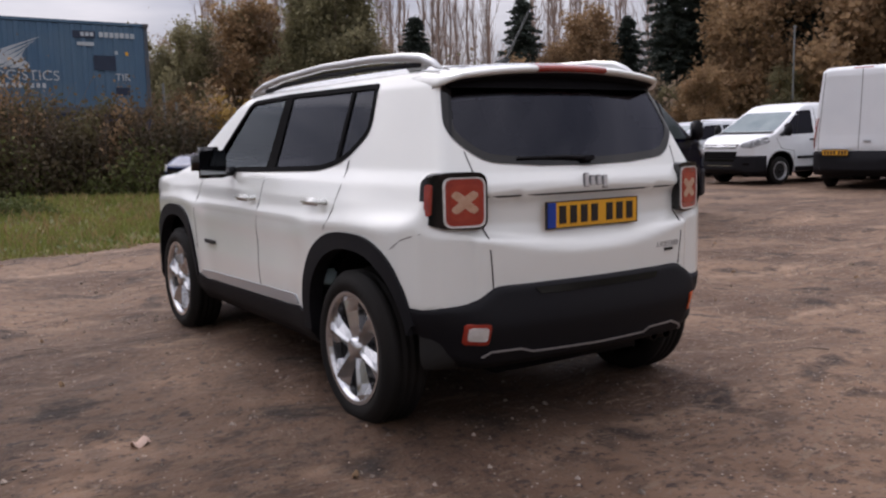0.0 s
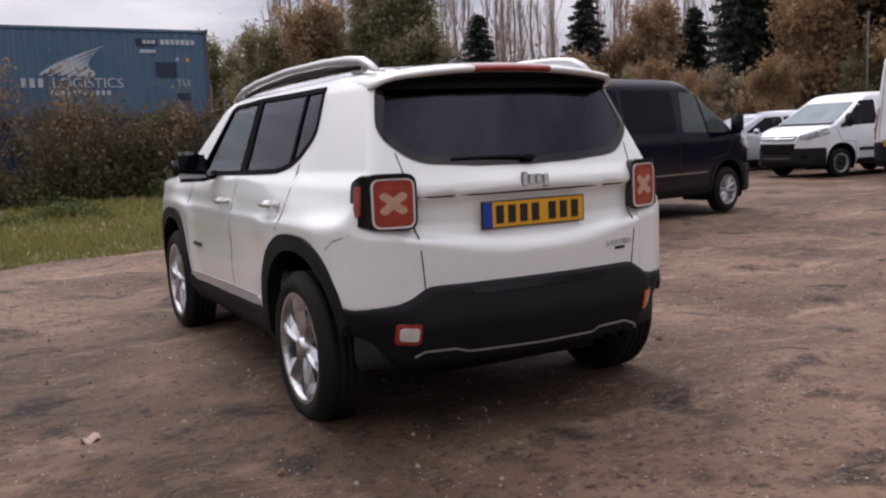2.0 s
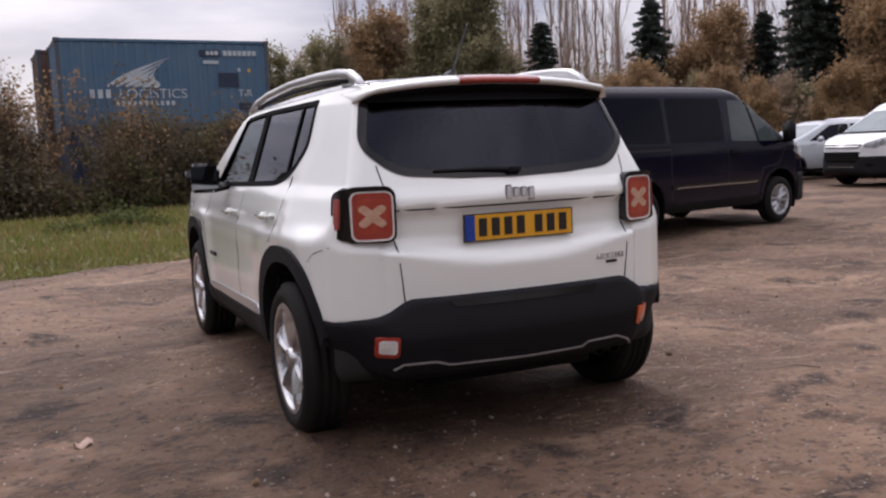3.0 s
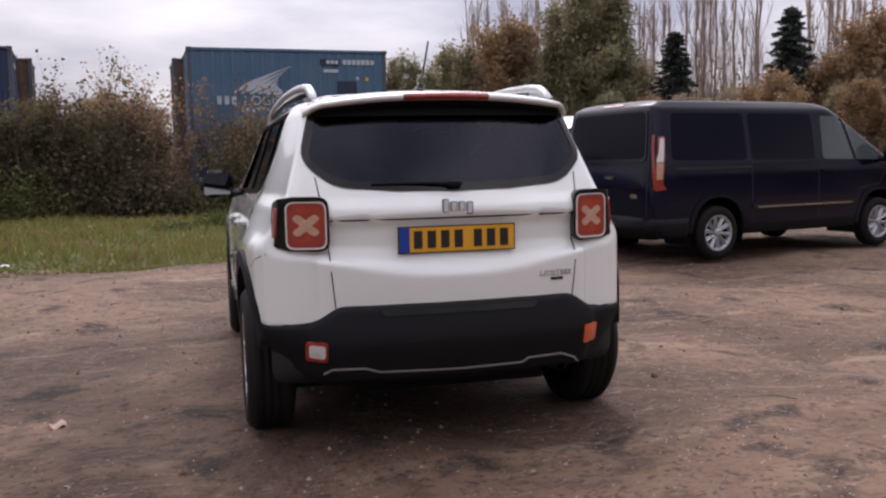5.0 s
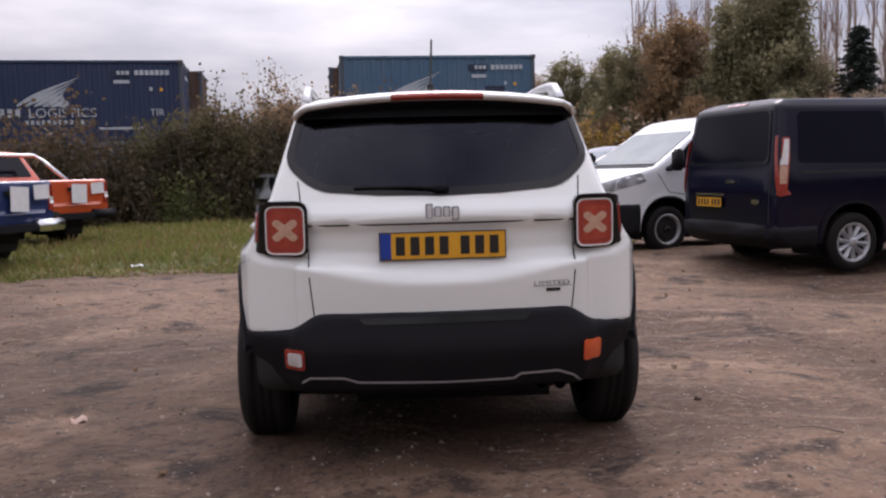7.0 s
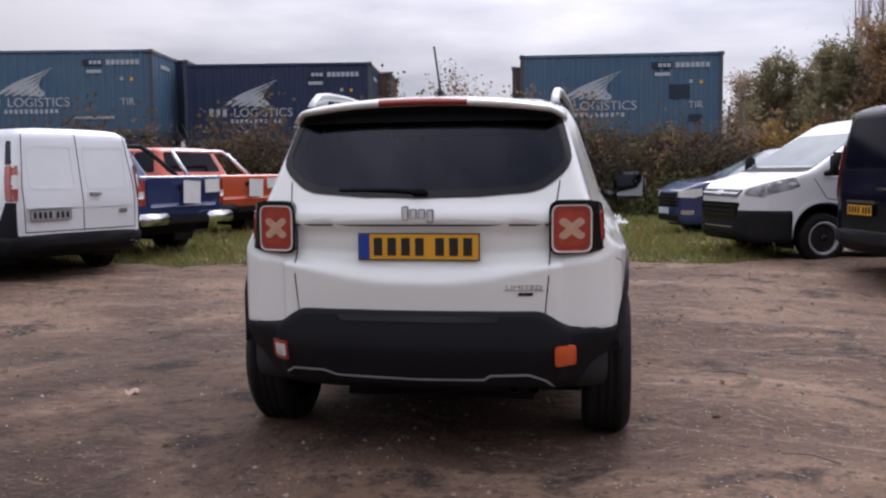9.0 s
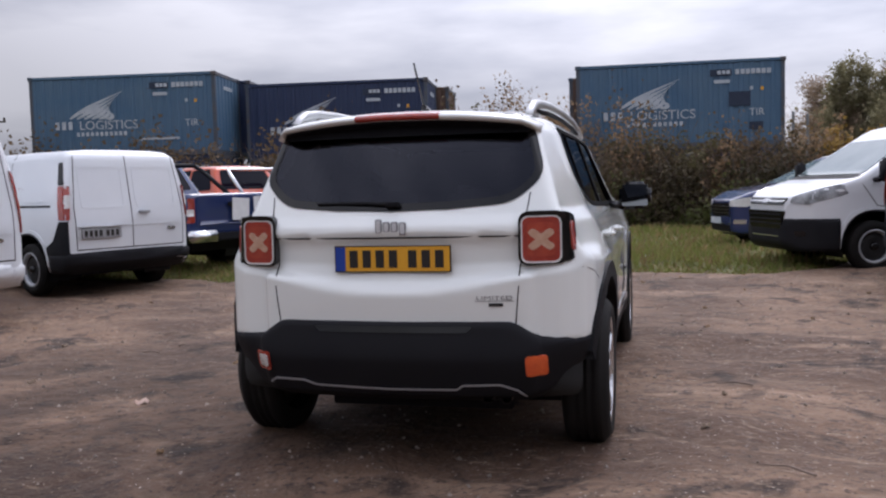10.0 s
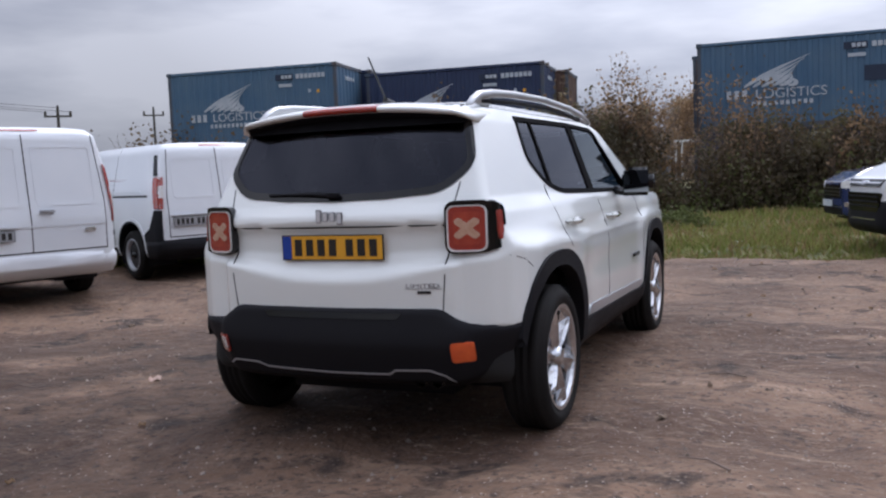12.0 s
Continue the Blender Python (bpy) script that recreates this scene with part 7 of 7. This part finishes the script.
def build_car(name, label, colour, group, H=1.65):
    """A plain five-door car, rear axle at the origin and nose along +y."""
    car = thing(name, label, "car", group)
    half, wb, tail, L = 0.91, 2.69, 0.85, 3.62
    k = H - 1.65
    side = [(-tail + 0.1, 0.30), (-tail, 0.45), (-tail, 0.9), (-tail + 0.12, 1.1), (-tail + 0.5, 1.55 + k), (-0.1, 1.62 + k), (0.9, H), (1.4, 1.62 + k), (2.45, 1.13), (3.2, 1.02), (L - 0.06, 0.86), (L, 0.65), (L - 0.02, 0.32), (L - 0.2, 0.25)]
    section = [(-3, 0.24), (half - 0.08, 0.24), (half - 0.02, 0.45), (half, 0.7), (half - 0.02, 0.95), (half - 0.09, 1.05), (half - 0.28, 1.55 + k), (half - 0.38, 1.62 + k), (0, H + 0.02), (-3, H + 0.02)]
    plan = [(-3, -tail), (half - 0.25, -tail), (half - 0.08, -tail + 0.12), (half, 0), (half, wb), (half - 0.08, wb + 0.5), (half - 0.35, L - 0.08), (-3, L)]
    f = body_f(side, section, plan, 0.05, -0.03)
    arches = [arch(0, 0.33, 0.40, 0.40, 2.2), arch(wb, 0.33, 0.40, 0.40, 2.2)]
    shell("body", f, (-1.05, -tail - 0.1, 0.2), (1.05, L + 0.1, H + 0.1), 0.07, 0.7, M[colour], car, arches)
    for yc in (0, wb):
        pair("arch_lip", band(f, arch(yc, 0.33, 0.43, 0.43, 2.2), arch(yc, 0.33, 0.38, 0.38, 2.2), 0, 1.3, 0.2, 0.008, 0.04, False, 2), M["cladding"], car)
        liner(car, yc, 0.41, 0.42, half - 0.05)
        for x, o in ((-half + 0.12, -1), (half - 0.12, 1)):
            wheel(car, x, yc, 0.325, 0.22, 0.2, "trim", o)
    part("underbody", boxed((1.2, 4.0, 0.14), (0, 1.35, 0.28), bevel=0.03), M["cladding"], car)
    part("windscreen", patch(f, round_poly([(-0.70, 1.14), (0.70, 1.14), (0.56, 1.52 + k), (-0.56, 1.52 + k)], 0.05, 4), 1, 6, 0.6, 0.006, 0.02), M["screen_glass"], car, "windscreen with sky reflection painted into its colour", True)
    part("rear_screen", patch(f, round_poly([(-0.58, 1.12), (0.58, 1.12), (0.50, 1.48 + k), (-0.50, 1.48 + k)], 0.05, 4), 1, -3, 0.6, 0.006, 0.02), M["dark_glass"], car, "", True)
    for sx in (1, -1):
        s = (sx * 1.3, sx * 0.2)
        part("door_window", patch(f, round_poly([(0.0, 1.08), (0.82, 1.07), (0.82, 1.52 + k), (0.1, 1.50 + k)], 0.05, 3), 0, *s, 0.005, 0.02), M["dark_glass"], car, "", True)
        part("door_window", patch(f, round_poly([(0.90, 1.07), (2.15, 1.06), (1.42, 1.50 + k), (0.90, 1.52 + k)], 0.05, 3), 0, *s, 0.005, 0.02), M["dark_glass"], car, "", True)
        part("door_window", patch(f, round_poly([(-0.42, 1.12), (-0.08, 1.09), (0.02, 1.49 + k), (-0.15, 1.46 + k)], 0.04, 3), 0, *s, 0.005, 0.02), M["dark_glass"], car, "", True)
        part("door_seam", seam(f, [(0.86, 1.06), (0.86, 0.40)], 0, *s, 0.008), M["seal"], car)
        part("sill", patch(f, [(0.42, 0.27), (wb - 0.42, 0.27), (wb - 0.42, 0.37), (0.42, 0.37)], 0, *s, 0.01, 0.03), M["cladding"], car, "", True)
        flip = (lambda p: [(-a, b) for a, b in p][::-1]) if sx < 0 else (lambda p: p)
        lob = part("headlamp", patch(f, flip(round_poly([(0.48, 0.76), (0.72, 0.74), (0.88, 0.82), (0.89, 0.93), (0.50, 0.86)], 0.02, 3)), 1, 6, 0.8, 0.012, 0.03, 0.05), M["clear_lens"], car, "bright headlamp", True)
        part("fog_lamp", patch(f, flip(rounded_rect(0.58, 0.44, 0.72, 0.52, 0.02, 3)), 1, 6, 0.8, 0.01, 0.02), M["alloy"], car, "", True)
        part("tail_lamp", patch(f, flip(rounded_rect(0.62, 0.82, 0.80, 0.98, 0.02, 3)), 1, -3, 0.6, 0.012, 0.03), M["red_lens"], car, "", True)
        part("door_mirror", boxed((0.2, 0.1, 0.15), (sx * 1.0, 1.95, 1.10), bevel=0.04), M[colour], car, "", True)
    part("grille", patch(f, round_poly([(-0.44, 0.58), (0.44, 0.58), (0.48, 0.80), (-0.48, 0.80)], 0.03, 3), 1, 6, 0.8, 0.01, 0.04), M["gloss_black"], car, "", True)
    for z in (0.62, 0.68, 0.74):
        part("grille_bar", patch(f, rounded_rect(-0.44, z, 0.44, z + 0.022, 0.006, 1), 1, 6, 0.8, 0.02, 0.02), M["chrome"], car)
    part("front_plate", boxed((0.52, 0.012, 0.11), (0, L + 0.012, 0.50)), M["faded_white"], car)
    part("lower_grille", patch(f, rounded_rect(-0.5, 0.30, 0.5, 0.42, 0.03, 3), 1, 6, 0.8, 0.012, 0.04), M["cladding"], car, "", True)
    return car


def parked(ob, x, y, turn):
    """Puts a vehicle with its rear axle at x, y; turn: degrees that it is turned to the left from +y."""
    ob.matrix_world = pose(x, y, 0, 0, 0, turn)
    return ob


build_suv()
GROUP = "vehicles parked in the yard"
parked(build_van("van", "black panel van with dark tinted windows on dirt", GROUP, "black_paint", 1.97, True, True, True, "trim", False, barn=False), 4.76, 6.73, -78.0)
parked(build_van("van", "white panel van with black bumper beside the grass", GROUP, "white_van", 1.97, False, False, True, "steel"), 6.25, 10.34, 108)
parked(build_van("van", "white panel van with plain rear doors on dirt", GROUP, "white_van", 1.97, False, False, True, "steel", True, dark_bumper=False), -6.69, 3.83, 68.5)
parked(build_van("van", "small white van with black rear corner trim on dirt", GROUP, "white_van", 1.84, False, False, True, "steel", True, 2.66, 0.90, 0.92, 0.915, small=True), -6.21, 6.63, 66)
parked(build_van("van", "white panel van facing the yard beside a taller van", GROUP, "white_van", 1.97, False, False, True, "steel"), 18.58, 11.03, 84)
parked(build_van("van", "tall white high-roof van with dark rear bumper", GROUP, "white_van", 2.62, False, False, True, "steel", wb=3.3), 15.86, 8.27, -75)
parked(build_pickup("pickup", "dark blue pickup with papers on its tailgate", "blue_paint", "cladding", GROUP), -6.34, 9.11, 70)
parked(build_pickup("pickup", "orange pickup with silver sports bar and tailgate papers", "orange_paint", "alloy", GROUP), -6.73, 13.0, 62)
parked(build_car("car", "dark blue car with chrome grille on the grass", "blue_paint", GROUP, 1.66), 5.6, 14.16, 105)
parked(build_car("car", "silver hatchback among the parked vans", "silver_paint", GROUP, 1.60), 18.2, 14.0, 80)
parked(build_car("car", "white car at the back of the yard", "white_van", GROUP, 1.70), 21.0, 15.8, 85)


# ---- poles, wires, litter ----
def bearing(az, d, eye=(1.0, -3.5)):
    return eye[0] + d * math.sin(radians(az)), eye[1] + d * math.cos(radians(az))


heads = []
for az, d, h in ((-46.6, 75, 7.6), (-41.2, 92, 8.9)):
    x, y = bearing(az, d, (2.05, -3.44))
    p = thing("power_pole", "wooden power pole with a crossarm", "pole", "power poles", pose(x, y, 0, 0, 0, 46))
    part("mast", tube(bmesh.new(), [(0, 0, -0.3), (0, 0, h)], 0.14, 0.11, 10), M["wood_pole"], p)
    part("crossarm", boxed((2.0, 0.14, 0.14), (0, 0, h - 0.55)), M["wood_pole"], p)
    for q in (-0.9, 0.9):
        part("insulator", tube(bmesh.new(), [(q, 0, h - 0.5), (q, 0, h - 0.15)], 0.11, 0.09, 8), M["wood_pole"], p)
    part("insulator", tube(bmesh.new(), [(0, 0, h), (0, 0, h + 0.3)], 0.10, 0.08, 8), M["wood_pole"], p)
    heads.append((x, y, h))
for q in (-0.9, 0.0, 0.9):
    (x0, y0, h0), (x1, y1, h1) = heads
    pts = []
    end = (-58, -8, 10.5)
    for k in range(13):
        t = k / 12
        pts.append((x0 + (end[0] - x0) * t + q * 0.7, y0 + (end[1] - y0) * t + q * 0.7, h0 - 0.2 + (end[2] - h0) * t - 2.0 * t * (1 - t) + (0.3 if q == 0 else 0)))
    w = part("power_line", tube(bmesh.new(), pts, 0.017, 0.017, 4), M["wood_pole"], None)
    tagged(w, "thin overhead power line hung from the poles", "cable", "power lines")

x, y = bearing(54.6, 46, (-2.6, -2.8))
lamp = thing("street_lamp", "slim grey lamp post behind the parked vans", "lamp post", at=pose(x, y, 0, 0, 0, 30))
part("mast", tube(bmesh.new(), [(0, 0, -0.2), (0, 0, 6.2)], 0.07, 0.04, 8), M["galvanised"], lamp)
part("head", boxed((0.5, 0.16, 0.08), (0.22, 0, 6.2), bevel=0.02), M["galvanised"], lamp)
for az, d, h in ((8.1, 30, 3.3), (8.9, 30, 3.2), (9.6, 30, 2.6)):
    x, y = bearing(az, d, (0.92, -3.65))
    p = tagged(part("fence_post", tube(bmesh.new(), [(x, y, -0.6), (x, y, h)], 0.045, 0.04, 8), M["galvanised"], None), "grey steel fence post beside the container", "post", "fence posts")

# a grey cabin and a white frame far behind the gap between the containers
cabin = thing("site_cabin", "grey-blue site cabin seen between the containers", "cabin", at=pose(-8.3, 38, -0.45, 0, 0, 5))
part("wall", boxed((7.5, 2.6, 2.5), (0, 0, 0.85), bevel=0.03), M["container_frame"], cabin)
part("roof", boxed((7.7, 2.8, 0.12), (0, 0, 2.14)), M["galvanised"], cabin)
for q in (-2.4, -0.4, 1.6):
    win = part("window", boxed((0.9, 0.04, 0.8), (q, -1.31, 1.35)), M["dark_glass"], cabin)
    part("window_frame", boxed((1.0, 0.03, 0.06), (q, -1.33, 1.78)), M["white_frame"], win)
    part("window_frame", boxed((0.06, 0.03, 0.9), (q - 0.48, -1.33, 1.35)), M["white_frame"], win)
    part("window_frame", boxed((0.06, 0.03, 0.9), (q + 0.48, -1.33, 1.35)), M["white_frame"], win)
fr = thing("steel_frame", "white steel portal frame far behind the hedge", "frame", at=pose(-9.6, 81, 0, 0, 0, 6))
for q in (-1.05, -0.5, 1.05):
    part("upright", boxed((0.16, 0.16, 3.6), (q, 0, 1.75)), M["white_frame"], fr)
part("crossbar", boxed((2.35, 0.18, 0.22), (0, 0, 3.58)), M["white_frame"], fr)


def litter(name, label, category, x, y, size, material, turn, curl=0.01):
    bm = bmesh.new()
    bmesh.ops.create_grid(bm, x_segments=4, y_segments=4, size=0.5)
    for v in bm.verts:
        v.co = Vector((v.co.x * size[0], v.co.y * size[1] * (1 - 1.2 * v.co.x ** 2 if name == "leaf" else 1), curl * (math.sin(7 * v.co.x) + math.cos(5 * v.co.y))))
    got = bmesh.ops.extrude_face_region(bm, geom=bm.faces[:])
    for v in got["geom"]:
        if isinstance(v, bmesh.types.BMVert):
            v.co.z += 0.003
    bmesh.ops.recalc_face_normals(bm, faces=bm.faces)
    ob = part(name, bm, M[material], None)
    ob.matrix_world = pose(x, y, float(ground_z(np.array(x), np.array(y))) + 0.012, rng.uniform(-8, 8), rng.uniform(-8, 8), turn)
    return tagged(ob, label, category, "litter on the ground")


litter("leaf", "pale dry fallen leaf on the dirt", "leaf", -1.77, 0.78, (0.075, 0.055), "dry_leaf", 20)
litter("paper_scrap", "white paper scrap at the edge of the grass", "litter", -3.55, 8.45, (0.16, 0.09), "paper", 5)
litter("paper_scrap", "white paper scrap in the grass", "litter", 0.9, 10.2, (0.16, 0.10), "paper", 40)
for k in range(46):
    x, y = rng.uniform(-5, 6), rng.uniform(-1.5, 8)
    if abs(x) < 1.0 and -0.1 < y < 4.2:
        continue
    litter("leaf", "brown dry fallen leaf on the dirt", "leaf", x, y, (rng.uniform(0.03, 0.055), rng.uniform(0.02, 0.035)), str(rng.choice(["brown_leaf", "rust_leaf", "rust_leaf"])), rng.uniform(0, 360), 0.006)
for k in range(26):
    x, y = rng.uniform(-5, 6), rng.uniform(-1.5, 8)
    if abs(x) < 1.0 and -0.1 < y < 4.2:
        continue
    a, L = rng.uniform(0, math.pi), rng.uniform(0.08, 0.28)
    z = float(ground_z(np.array(x), np.array(y))) + 0.008
    tagged(part("twig", tube(bmesh.new(), [(x, y, z), (x + L / 2 * math.cos(a), y + L / 2 * math.sin(a), z + 0.01), (x + L * math.cos(a + 0.2), y + L * math.sin(a + 0.2), z)], 0.006, 0.003, 5), M["twig"], None), "short dark broken twig on the dirt", "twig", "litter on the ground")
